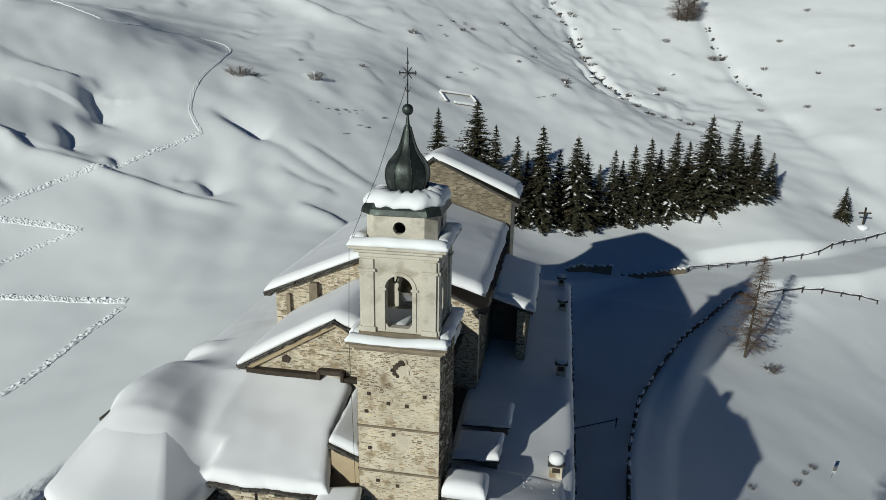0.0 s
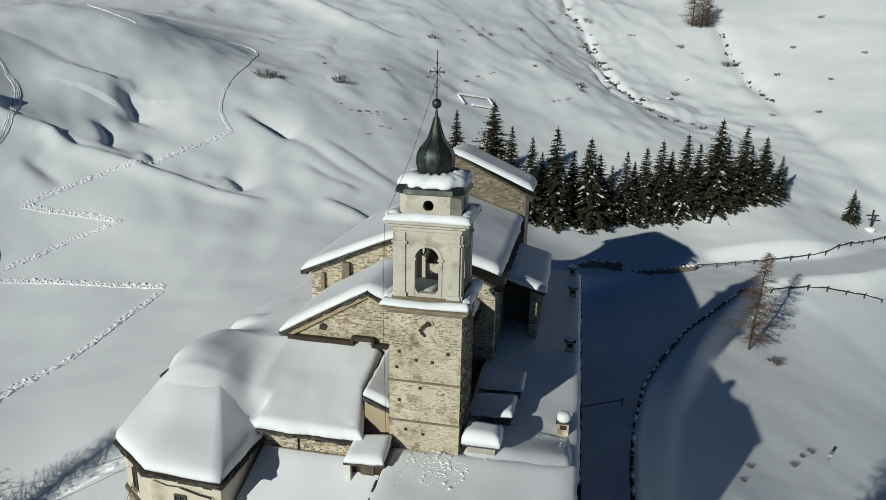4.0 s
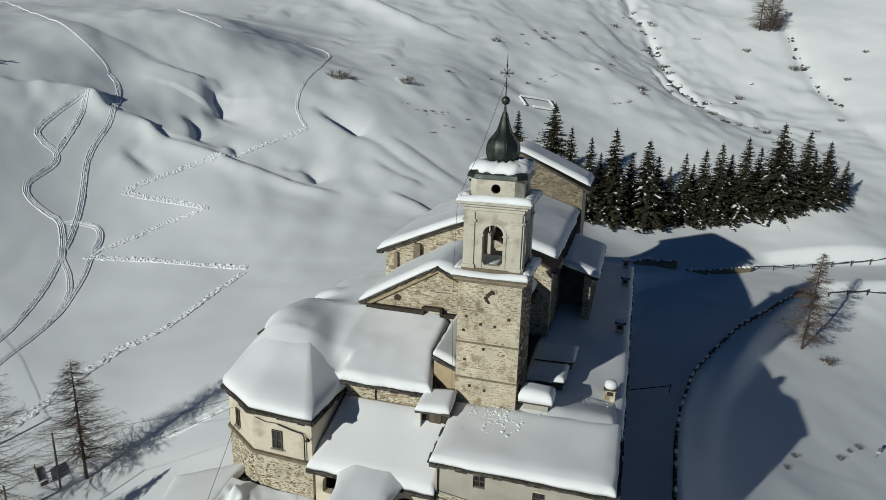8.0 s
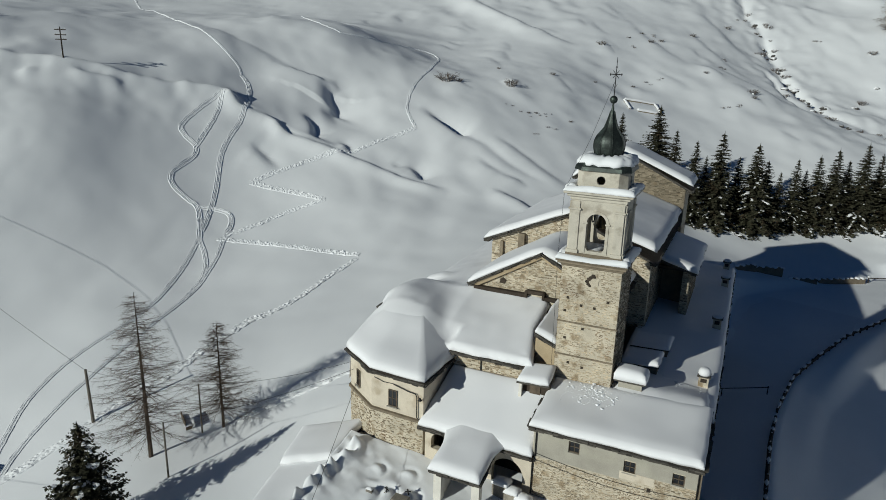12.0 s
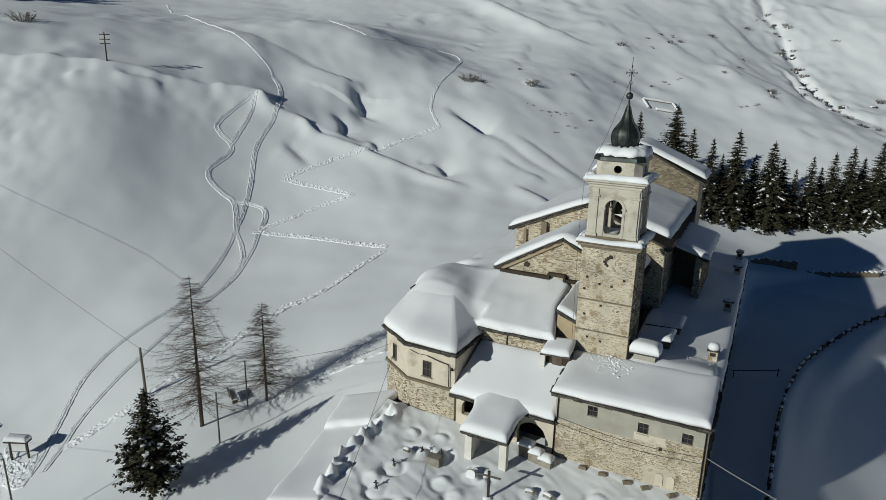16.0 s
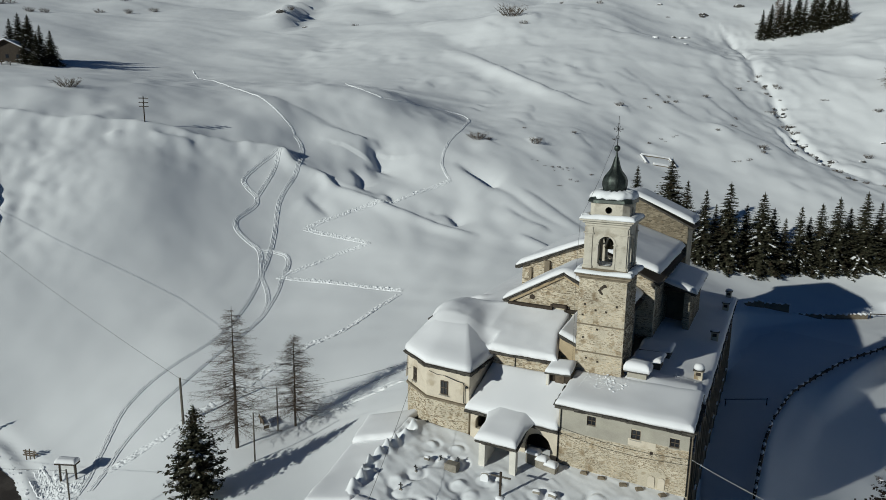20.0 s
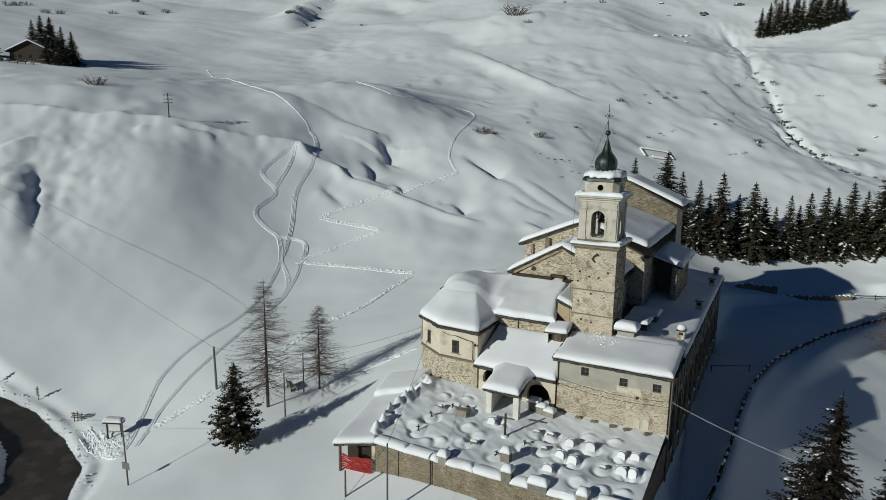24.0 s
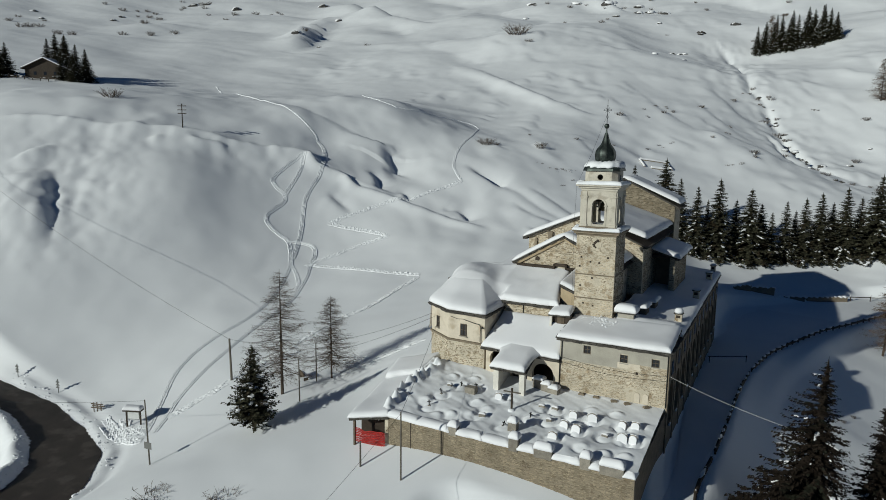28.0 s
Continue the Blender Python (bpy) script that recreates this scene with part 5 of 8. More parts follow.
part("roof_deck", Shape().slab(cq, 0.16), DARK_WOOD, rng_)
e = Shape()
slates(e, cq[0], cq[1], (0, -1, 0), 152)
slates(e, cq[1], (-4.2, 0.4, 10.8), (1, 0, 0), 153)
part("slate_edging", e, SLATE, rng_, kind="stuff")
# the plastered wedge beside the tower
part("plaster_wall", Shape().extrude([(-3.8, 7.5), (-2.15, 7.5), (-2.15, 11.05), (-3.8, 11.75)], -1.6, -1.2), TAN_PLASTER, rng_, "tan plastered wall below a lean-to")
lq = [(-3.85, -1.85, 11.9), (-2.13, -1.85, 11.2), (-2.13, 3.9, 11.8), (-3.85, 3.9, 12.5)]
part("lean_to_deck", Shape().slab(lq, 0.14), DARK_WOOD, rng_)
e = Shape()
slates(e, lq[0], lq[1], (0, -1, 0), 155)
part("slate_edging", e, SLATE, rng_, kind="stuff")
flat_snow(rng_, lq, 0.5, 156, edge=0.4, over=-0.02, wob=0.08)

# the aisle behind the polygonal chapel: its roof and the chapel's run together under one drift
aisle = thing("side_aisle", "low side aisle buried under one smooth snowdrift", "building", CH)
part("wall", Shape().box(-18.4, -18.0, 4.0, 24.0, 0.5, 9.9), MORTAR, aisle)
part("end_wall", Shape().box(-18.4, -12.6, 24.0, 24.4, 0.5, 10.2), MORTAR, aisle)
part("roof_deck", Shape().slab([(-18.9, 3.0, 9.7), (-10.6, 3.0, 11.8), (-12.6, 24.5, 12.2), (-18.9, 24.5, 9.9)], 0.16), DARK_WOOD, aisle)


OUT = [(-18.4, -5.3), (-14.8, -7.7), (-10.0, -7.9), (-9.9, -2.6), (-10.5, 5.0), (-14.0, 9.5), (-18.0, 9.0), (-19.6, 2.0)]


def octo_snow():
    rows = []
    peri = []
    for i in range(len(OUT)):
        a, b = Vector(OUT[i]), Vector(OUT[(i + 1) % len(OUT)])
        m = max(3, int((b - a).length / 0.55))
        peri += [a + (b - a) * k / m for k in range(m)]
    for q, h in ((0.985, 8.88), (0.99, 9.0), (0.985, 9.18), (0.97, 9.38), (0.94, 9.55), (0.88, 9.77), (0.79, 10.02), (0.69, 10.28), (0.58, 10.6), (0.47, 10.96), (0.35, 11.32), (0.22, 11.62), (0.08, 11.76)):
        row = []
        for p in peri:
            # the crown is a short ridge that runs back from the hip
            cx, cy = -15.0 + 0.25 * (p.x + 15.0), min(max(p.y, -1.5), 5.5) * 0.75 + 0.3
            far = math.hypot(p.x - cx, p.y - cy)
            w = q * (1 + (min(1.0, (1 - q) * 1.3)) * (5.0 / far - 1) * 0.75)
            x, y = cx + (p.x - cx) * w, cy + (p.y - cy) * w
            row.append((x + 0.08 * nz(x, y, 1.5, 171) * (q > 0.9), y + 0.08 * nz(x, y, 1.3, 172) * (q > 0.9), h + 0.07 * nz(x, y, 2.2, 173)))
        rows.append(row)
    return Shape().rings(rows)


DOME = np.array(octo_snow().v)


def dome_height(u, v):
    """Height of the chapel's roof snow, by a local plane through its nearest points."""
    x, y = DOME[:, 0] - u, DOME[:, 1] - v
    d = x * x + y * y
    least = float(d.min())
    w = np.exp(-(d - least) / 0.3)
    m = np.stack([np.ones_like(x), x, y], 1)
    z = float(np.linalg.solve((m * w[:, None]).T @ m + np.diag([0.0, 0.05, 0.05]), (m * w[:, None]).T @ DOME[:, 2])[0])
    far = max(0.0, math.sqrt(least) - 0.6) if int(d.argmin()) < len(DOME) * 3 // 13 else 0.0
    return max(z, 8.5) - 1.5 * far


def aisle_drift():
    s = Shape()
    nu, nv = 76, 116
    for j in range(nv + 1):
        for i in range(nu + 1):
            a, b = i / nu, j / nv
            v = -3.42 + 28.1 * (b ** 1.25 if b > 0 else 0)
            left = -19.4 + 0.25 * nz(v, 0, 2.5, 301) + (0.9 if v > 12 else 0)
            right = (-3.35 - 0.27 * min(max(v + 3.4, 0.0), 3.7)) if v < 3.9 else -4.35 - 4.8 * min(1.0, (v - 3.9) / 0.6)
            u = left + (right - left) * a
            z = 10.2 + 0.33 * (min(v, 4.0) + 3.3) + 0.02 * max(0.0, v - 4.0)
            z -= 0.27 * max(0.0, -11.0 - u) + 0.02 * max(0.0, -14.0 - u) ** 2
            z += 0.1 * nz(u, v, 3.5, 302) + 0.04 * nz(u, v, 1.3, 303)
            e = 1 / (1 + math.exp(-(u + 18.5) / 0.12)) * 1 / (1 + math.exp((u + 16.3) / 0.35)) * math.exp(-((v - 9.3) / 0.8) ** 4)
            z += 0.55 * e + 0.4 * math.exp(-((u + 12.2) / 2.0) ** 2 - ((v - 0.3) / 2.6) ** 2)
            if u < -9.0 and v < 14.0:                   # the chapel's dome, its crest, and the soft valley beside it
                d = dome_height(u, v) + min(0.12, max(-0.08, 0.15 * (v + 3.0)))
                step = lambda q: 1 / (1 + math.exp(-max(-40.0, min(40.0, q))))
                soft = 0.45 + 3.4 * step((u + 17.5) / 0.3)
                rise = min(1.0, max(0.0, (v - 0.5 + 0.75 * soft) / soft))
                d += 0.7 * rise * rise * (3 - 2 * rise) * step((u + 18.4) / 0.16) * step((-14.6 - u) / 0.7) * step((5.0 - v) / 0.6)
                d += 0.15 * math.exp(-((v + 0.2) / 2.4) ** 2 - ((u + 14.8) / 2.2) ** 2) * min(1.0, max(0.0, (v + 3.2) / 2.0))
                k = 0.32
                z = max(z, d) + k * math.log1p(math.exp(-abs(z - d) / k))
                w = min(1.0, (v + 3.42) / 2.4)
                w = max(w * w * (3 - 2 * w), min(1.0, max(0.0, (u + 10.9) / 0.9)))
                z = (dome_height(u, v) - 0.06) * (1 - w) + z * w
            if u > -10.6:                               # rounded eaves at the front and beside the tower
                k = min(1.0, min((v + 3.42), (right - u) if v < 3.9 else 9.0) / 0.55)
                z -= 0.42 * (1 - math.sqrt(max(0.0, 1 - (1 - k) ** 2)))
                z += 0.12 * nz(u, v, 0.5, 304) * max(0.0, 1 - math.hypot(u + 3.9, v + 2.9) / 1.1)
            z -= 1.2 * max(0.0, 1 - (u - left) / 0.6) ** 2
            y = v + (0.1 - 0.12 * nz(u, 0, 1.2, 305) - 0.08 * nz(u, 3, 0.4, 306)) * max(0.0, 1 - (v + 3.42) / 0.4)
            s.v.append((u, y, z - (2.0 if i == 0 else 0) ))
    m = nu + 1
    s.f = [(j * m + i, j * m + i + 1, (j + 1) * m + i + 1, (j + 1) * m + i) for j in range(nv) for i in range(nu)]
    # the cut edge down to the eaves
    n0 = len(s.v)
    rim = [i for i in range(m) if s.v[i][0] > -10.7]
    for i in rim:
        x, y, z = s.v[i]
        s.v.append((x, y + 0.05, 9.64))
    s.f += [(n0 + k, n0 + k + 1, rim[k + 1], rim[k]) for k in range(len(rim) - 1)]
    n0 = len(s.v)
    rim = [j * m + nu for j in range(nv + 1) if s.v[j * m + nu][1] < 4.0]
    for i in rim:
        x, y, z = s.v[i]
        s.v.append((x - 0.05, y, z - 0.4))
    s.f += [(n0 + k, n0 + k + 1, rim[k + 1], rim[k]) for k in range(len(rim) - 1)]
    return s


part("roof_snow", aisle_drift(), ROOF_SNOW, aisle, "smooth drift joining two roofs", True)

# -- polygonal chapel --
octo = thing("polygonal_chapel", "plastered polygonal chapel with a domed snowy roof", "chapel", CH)
cen = (-14.4, 0.2)


def pulled(poly, r):
    return [(cen[0] + (x - cen[0]) * r, cen[1] + (y - cen[1]) * r) for x, y in poly]


part("lower_wall", Shape().prism(pulled(OUT, 0.945), 0.0, 5.4), MORTAR, octo, "rubble lower wall")
part("upper_wall", Shape().prism(pulled(OUT, 0.94), 5.4, 8.75), PLASTER, octo, "cream plastered upper wall")
part("band", Shape().prism(pulled(OUT, 0.97), 5.38, 5.58), DARK_STONE, octo, "dark stone string band")
p0, p1, p2 = (Vector((*p, 0)) for p in pulled(OUT, 0.945)[:3])
stones("stonework", stone_face((p1.x, p1.y, 1.5), p2 - p1, (p2 - p1).length, 3.85, 161, keep=0.42, row=(0.05, 0.1), run=(0.1, 0.28)) + stone_face((p0.x, p0.y, 1.5), p1 - p0, (p1 - p0).length, 3.85, 162, keep=0.42, row=(0.05, 0.1), run=(0.1, 0.28)), STONE, octo)
d = (p2 - p1).normalized()
for (a, b, q, z) in ((p1, p2, 0.42, 6.75), (p0, p1, 0.4, 6.85)):
    ob = window(octo, 0, 0, 0.75 if a is p1 else 0.6, 1.35, 0.0, "tall dark window with wooden shutters frame")
    way = (b - a)
    ob.matrix_local = Matrix.Translation((a + way * q) + Vector((0, 0, z))) @ Matrix.Rotation(math.atan2(way.y, way.x), 4, "Z") @ Matrix.Translation((0, -0.09, 0))
part("downpipe", Shape().tube([(p2.x - 2.55, p2.y + 0.03, 7.95), (p2.x - 1.3, p2.y - 0.05, 7.72), (p2.x - 0.62, p2.y - 0.08, 7.66), (p2.x - 0.5, p2.y - 0.09, 7.45), (p2.x - 0.5, p2.y - 0.09, 5.75), (p2.x - 0.3, p2.y - 0.12, 5.66), (p2.x + 0.2, p2.y - 0.14, 5.62)], 0.045, 8), IRON, octo, "dark iron pipe bent round the wall's corner")
part("wall_lamp", Shape().lathe([(0.02, 7.57), (0.06, 7.55), (0.17, 7.37), (0.15, 7.35)], 12, (p2.x - 0.14, p2.y - 0.3)), IRON, octo, "small dark lamp shade on the wall")
part("wall_cable", Shape().tube([(p1.x + 0.25, p1.y - 0.06, 8.1), (p1.x + 1.1, p1.y - 0.09, 7.9), (p2.x - 2.6, p2.y + 0.02, 7.98)], 0.025, 6), IRON, octo, "black cable on the wall")
deck = Shape().rings([[(x, y, 8.72) for x, y in OUT], [(x, y, 8.86) for x, y in OUT]])
part("roof_deck", deck, DARK_WOOD, octo)
e = Shape()
for i in range(3):
    a, b = OUT[i], OUT[i + 1]
    slates(e, (*a, 8.85), (*b, 8.85), (b[1] - a[1], a[0] - b[0], 0), 163 + i)
part("slate_edging", e, SLATE, octo, kind="stuff")


part("roof_snow", octo_snow(), ROOF_SNOW, octo, "thick rounded snow on the hipped roof", True)
part("rafter_end", Shape().hexa([(-18.3, -0.65, 10.67), (-17.3, -0.55, 10.95), (-17.15, 0.5, 11.05), (-18.25, 0.5, 10.75), (-18.35, -0.7, 10.9), (-17.25, -0.6, 11.13), (-17.1, 0.5, 11.25), (-18.3, 0.5, 11.0)]), SLATE, octo, "bare stone slabs showing through the snow")

# -- middle range, portico and arches --
mid = thing("entrance_range", "low entrance range with arches and a snowy roof", "building", CH)
MV = -7.55
part("wall", Shape().pierced(-10.0, -7.3, 0.5, 5.2, MV, MV + 0.5, arch_hole(0.75, 4.25, 3.6, 4.2), (-8.75, 4.2)), PLASTER, mid, "plastered wall with a round arch")
part("wall", Shape().pierced(-7.3, -4.9, 0.5, 5.2, MV, MV + 0.5, arch_hole(0.9, 3.2, 0.9, 2.4), (-6.1, 2.4)), PLASTER, mid, "plastered wall with the doorway")
part("wall", Shape().pierced(-4.9, -1.75, 0.5, 5.2, MV, MV + 0.5, arch_hole(1.15, 3.35, 1.2, 2.6), (-3.5, 2.6)), PLASTER, mid, "plastered wall with a round arch")
# backing sheet whose dark colour stands in for the shade behind the arches
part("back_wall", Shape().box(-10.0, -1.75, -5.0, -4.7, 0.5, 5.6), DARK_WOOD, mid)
part("door", Shape().bevel_box(-6.9, -5.3, -7.2, -7.1, 0.9, 3.9, 0.02), DARK_WOOD, mid, "dark wooden double door")
mq = [(-10.5, -7.85, 5.35), (-1.7, -7.85, 5.3), (-1.7, -2.9, 8.2), (-10.0, -2.9, 8.05)]
part("roof_deck", Shape().slab(mq, 0.16), DARK_WOOD, mid)
e = Shape()
slates(e, mq[0], mq[1], (0, -1, 0), 181)
part("slate_edging", e, SLATE, mid, kind="stuff")
flat_snow(mid, mq, 0.55, 182, edge=0.8, amp=0.08, over=-0.02, wob=0.07, rim=0.34)
porch = thing("entrance_porch", "snow-capped porch on white pillars before the door", "porch", CH)
for u in (-7.3, -4.5):
    part("pillar", Shape().bevel_box(u - 0.28, u + 0.28, -11.0, -10.45, 0.5, 4.35, 0.03), WHITE_PLASTER, porch, "white plastered pillar")
part("side_wall", Shape().box(-7.55, -7.15, -10.4, -7.56, 0.5, 4.3), WHITE_PLASTER, porch)
part("lintel", Shape().box(-7.6, -4.2, -11.0, -10.6, 4.36, 4.56), DARK_WOOD, porch)
pq = [(-7.8, -11.3, 4.62), (-4.1, -11.3, 4.58), (-4.3, -7.4, 5.55), (-7.8, -7.4, 5.6)]
part("roof_deck", Shape().slab(pq, 0.14), DARK_WOOD, porch)
e = Shape()
slates(e, pq[0], pq[1], (0, -1, 0), 183)
slates(e, pq[1], pq[2], (1, 0, 0), 184)
part("slate_edging", e, SLATE, porch, kind="stuff")
# roofed niche between the house and the tower
niche = thing("roof_hatch", "small roofed niche with a snow cap beside the tower", "hatch", CH)
part("back_wall", Shape().box(-3.78, -1.8, -3.95, -3.75, 6.5, 9.1), DARK_WOOD, niche, "dark boards in the niche")
part("side_wall", Shape().box(-4.0, -3.8, -4.1, -2.5, 6.5, 9.0), DARK_STONE, niche)
part("post", Shape().bevel_box(-4.0, -3.78, -4.45, -4.2, 6.5, 9.0, 0.02), WHITE_PLASTER, niche, "pale plastered post")
part("door", Shape().bevel_box(-3.3, -2.5, -4.03, -3.96, 7.2, 8.8, 0.02), WOOD, niche, "weathered plank door")
nq = [(-4.15, -4.6, 9.02), (-1.75, -4.5, 9.1), (-1.85, -2.15, 9.5), (-4.15, -2.6, 9.45)]
part("cover", Shape().slab(nq, 0.12), SLATE, niche)
flat_snow(niche, nq, 0.42, 186, edge=0.5, step=0.2, over=-0.02, wob=0.08)

# ---- churchyard ----
def yard_z(u, v):
    return 1.0 + (v + 19.0) / 11.2 * (1.1 + 0.055 * max(0.0, -u))


rng = random.Random(77)
# graves: buried headstones with banked snow, bare stones, dark leaning slabs, and mounds
BURIED = [(-6.3, -12.4), (1.2, -14.7), (2.4, -15.0), (3.2, -12.5), (6.0, -12.6), (7.1, -12.4), (0.9, -17.1), (6.5, -14.9), (7.4, -14.7), (1.4, -12.6)]
BARE = [(-11.9, -12.3), (-1.9, -12.2), (-0.6, -12.0), (-0.4, -14.4), (5.0, -15.0), (-6.4, -16.2)]
LEANING = [(-10.8, -11.9), (-9.2, -11.5), (-12.0, -14.0), (-12.0, -16.5), (-2.2, -14.5), (-3.9, -17.0)]
MOUNDS = [(-10.5, -17.5), (-9.35, -17.0), (-7.4, -16.4), (-6.5, -14.7), (-8.0, -13.9), (7.3, -17.4), (-5.4, -12.7), (5.7, -17.7), (-12.9, -15.6), (3.6, -17.3), (2.6, -10.6), (5.0, -10.4), (-10.2, -9.8), (-12.6, -10.2)]
RIDGE = [(-15.5, -18.6, 0.35), (-15.7, -17.8, 0.75), (-15.9, -15.9, 1.0), (-16.3, -14.2, 0.8), (-16.0, -12.8, 1.1), (-15.4, -11.0, 0.7), (-15.2, -9.0, 0.9), (-15.1, -8.2, 0.3)]


def yard_snow(u, v):
    z = yard_z(u, v) + 0.035 * nz(0.45 * u - 0.2 * v, v + 0.5 * u, 0.6, 201) + 0.11 * nz(0.6 * u, v + 0.4 * u, 1.7, 202) + 0.06 * max(0.0, nz(0.35 * u, v + 0.5 * u, 0.8, 205))
    for spots, high, wide, scoop in ((BURIED, 0.3, 0.55, 0.34), (BARE, 0.1, 0.45, 0.26), (LEANING, 0.12, 0.4, 0.24), (MOUNDS, 0.2, 0.6, 0.16)):
        for k, (gu, gv) in enumerate(spots):
            a, b = u - gu, v - gv
            if abs(a) < 2.6 and abs(b) < 2.6:
                top = high * (0.75 + 0.5 * ((k * 37) % 10) / 10)
                z += top * math.exp(-(a / wide) ** 2 - ((b - 0.12) / (0.5 * wide if b < 0.12 else 1.1 * wide)) ** 2)
                r = math.hypot(a, b + 0.1)
                z -= scoop * math.exp(-((r - 0.75) / 0.25) ** 2) * (0.55 + 0.45 * math.sin(math.atan2(b, a) * 1.0 + 0.6 + k))
    return z


yv = []
nu_, nv_ = 210, 110
U0, U1, V0, V1 = -16.1, 8.75, -19.35, -7.45
ridge = along_line([(U0 - max(0.0, (V0 + (V1 - V0) * j / nv_ + 19) / 12 * 0.6) * (1 - i / nu_) + (U1 - U0) * i / nu_, V0 + (V1 - V0) * j / nv_) for j in range(nv_ + 1) for i in range(nu_ + 1)], RIDGE)
for j in range(nv_ + 1):
    for i in range(nu_ + 1):
        u, v = U0 + (U1 - U0) * i / nu_, V0 + (V1 - V0) * j / nv_
        u -= max(0.0, (v + 19) / 12 * 0.6) * (1 - i / nu_)
        d, h = ridge[0][j * (nu_ + 1) + i], ridge[2][j * (nu_ + 1) + i][0]
        z = yard_snow(u, v)
        if d < 2.5:
            z += h * math.exp(-(d / 0.62) ** 2) * (0.6 + 1.7 * nz(u, v, 0.85, 203)) + 0.25 * math.exp(-(d / 1.4) ** 2) * nz(u, v, 0.8, 204)
        yv.append((u, v, z - (0.9 if i == 0 else 0)))
m = nu_ + 1
yard = Shape().add(yv, [(j * m + i, j * m + i + 1, (j + 1) * m + i + 1, (j + 1) * m + i) for j in range(nv_) for i in range(nu_)])
solo("churchyard_snow", yard, LUMP_SNOW, "wind-scooped snow over the graves of the churchyard", "snow", CH, kind="structure", smooth=True)

GRAVES = "graves in the churchyard"
for k, (gu, gv) in enumerate(BURIED):
    w = 0.36 + 0.035 * (k % 4)
    g = thing("headstone", "round-topped grey headstone buried in banked snow", "headstone", CH @ pose(gu, gv - 0.16, yard_z(gu, gv) + 0.08, -14, 0, rng.uniform(-14, 14)), GRAVES)
    part("slab", Shape().extrude([(-w, -0.3), (w, -0.3), (w, 0.25)] + [(w * math.cos(a), 0.25 + 0.8 * w * math.sin(a)) for a in (0.5, 1.0, 1.57, 2.14, 2.64)] + [(-w, 0.25)], -0.03, 0.05), TOMB, g)
    part("plastered_snow", Shape().extrude([(-w * 0.95, -0.3), (w * 0.95, -0.3), (w * 0.95, 0.2)] + [(w * 0.95 * math.cos(a), 0.2 + 0.74 * w * math.sin(a)) for a in (0.5, 1.0, 1.57, 2.14, 2.64)] + [(-w * 0.95, 0.2)], -0.12, -0.035), ROOF_SNOW, g, "snow blown against the stone")
    part("snow_cap", blanket([(-w * 0.8, 0.02, 0.5), (w * 0.8, 0.02, 0.5), (w * 0.8, 0.5, 0.3), (-w * 0.8, 0.5, 0.3)], 0.13, 0.1, 0.25, 0.05, 0.05, 240 + k, 0.04), ROOF_SNOW, g, "snow banked over the stone", True)
for k, (gu, gv) in enumerate(BARE):
    w = 0.24 + 0.04 * (k % 3)
    g = thing("headstone", "low ochre gravestone with a thin cap of snow", "headstone", CH @ pose(gu, gv, yard_z(gu, gv) - 0.1, 0, 0, rng.uniform(-14, 14)), GRAVES)
    part("slab", Shape().bevel_box(-w, w, -0.14, 0.14, -0.4, 0.34, 0.03), TOMB, g)
    part("snow_cap", blanket([(-w, -0.14, 0.34), (w, -0.14, 0.34), (w, 0.16, 0.34), (-w, 0.16, 0.34)], 0.16, 0.1, 0.16, 0.03, 0.04, 250 + k, 0.02), ROOF_SNOW, g, "snow on top", True)
for k, (gu, gv) in enumerate(LEANING):
    g = thing("grave_cross", "dark iron grave cross leaning out of the snow", "grave cross", CH @ pose(gu, gv, yard_z(gu, gv), rng.uniform(-12, 12), rng.uniform(-14, 14), rng.uniform(-25, 25)), GRAVES)
    part("upright", Shape().bevel_box(-0.05, 0.05, -0.03, 0.03, -0.4, 0.58, 0.01), IRON, g)
    part("arm", Shape().bevel_box(-0.2, 0.2, -0.031, 0.031, 0.34, 0.42, 0.01), IRON, g)
    part("base_block", Shape().bevel_box(-0.14, 0.14, -0.1, 0.1, -0.4, 0.06, 0.03), TOMB, g)
# tombs beside the porch arch and stones along the foot of the house
for k, (u, v, w, h) in enumerate(((-3.5, -8.5, 0.55, 0.95), (-2.6, -8.7, 0.5, 0.7), (-1.8, -8.8, 0.5, 0.5))):
    g = thing("tomb", "grey stone tomb heaped with snow beside the arch", "tomb", CH @ pose(u, v, yard_z(u, v), 0, 0, -6), "tombs beside the arch")
    part("chest", Shape().bevel_box(-w, w, -0.4, 0.4, -0.4, h, 0.04), TOMB, g)
    part("snow_cap", blanket([(-w, -0.4, h), (w, -0.4, h), (w, 0.4, h), (-w, 0.4, h)], 0.4, 0.15, 0.35, 0.05, 0.06, 260 + k, 0.03), ROOF_SNOW, g, "rounded snow on top", True)
for k, (u, v) in enumerate(((0.8, -7.9), (2.3, -8.0), (4.1, -8.1), (5.4, -8.1), (7.2, -8.1))):
    solo("foot_stone", Shape().bevel_box(-0.32, 0.28, -0.2, 0.18, -0.4, 0.22, 0.1), DARK_STONE, "dark stone showing through snow at the wall's foot", "stone", CH @ pose(u, v, yard_z(u, v), 0, 0, 11 * k), "stones along the wall's foot")
big = thing("churchyard_cross", "tall dark wooden cross in the churchyard snow", "cross", CH @ pose(-4.3, -14.0, yard_z(-4.3, -14.0), 0, 0, 4))
part("upright", Shape().bevel_box(-0.08, 0.08, -0.08, 0.08, -0.3, 2.25, 0.015), DARK_WOOD, big)
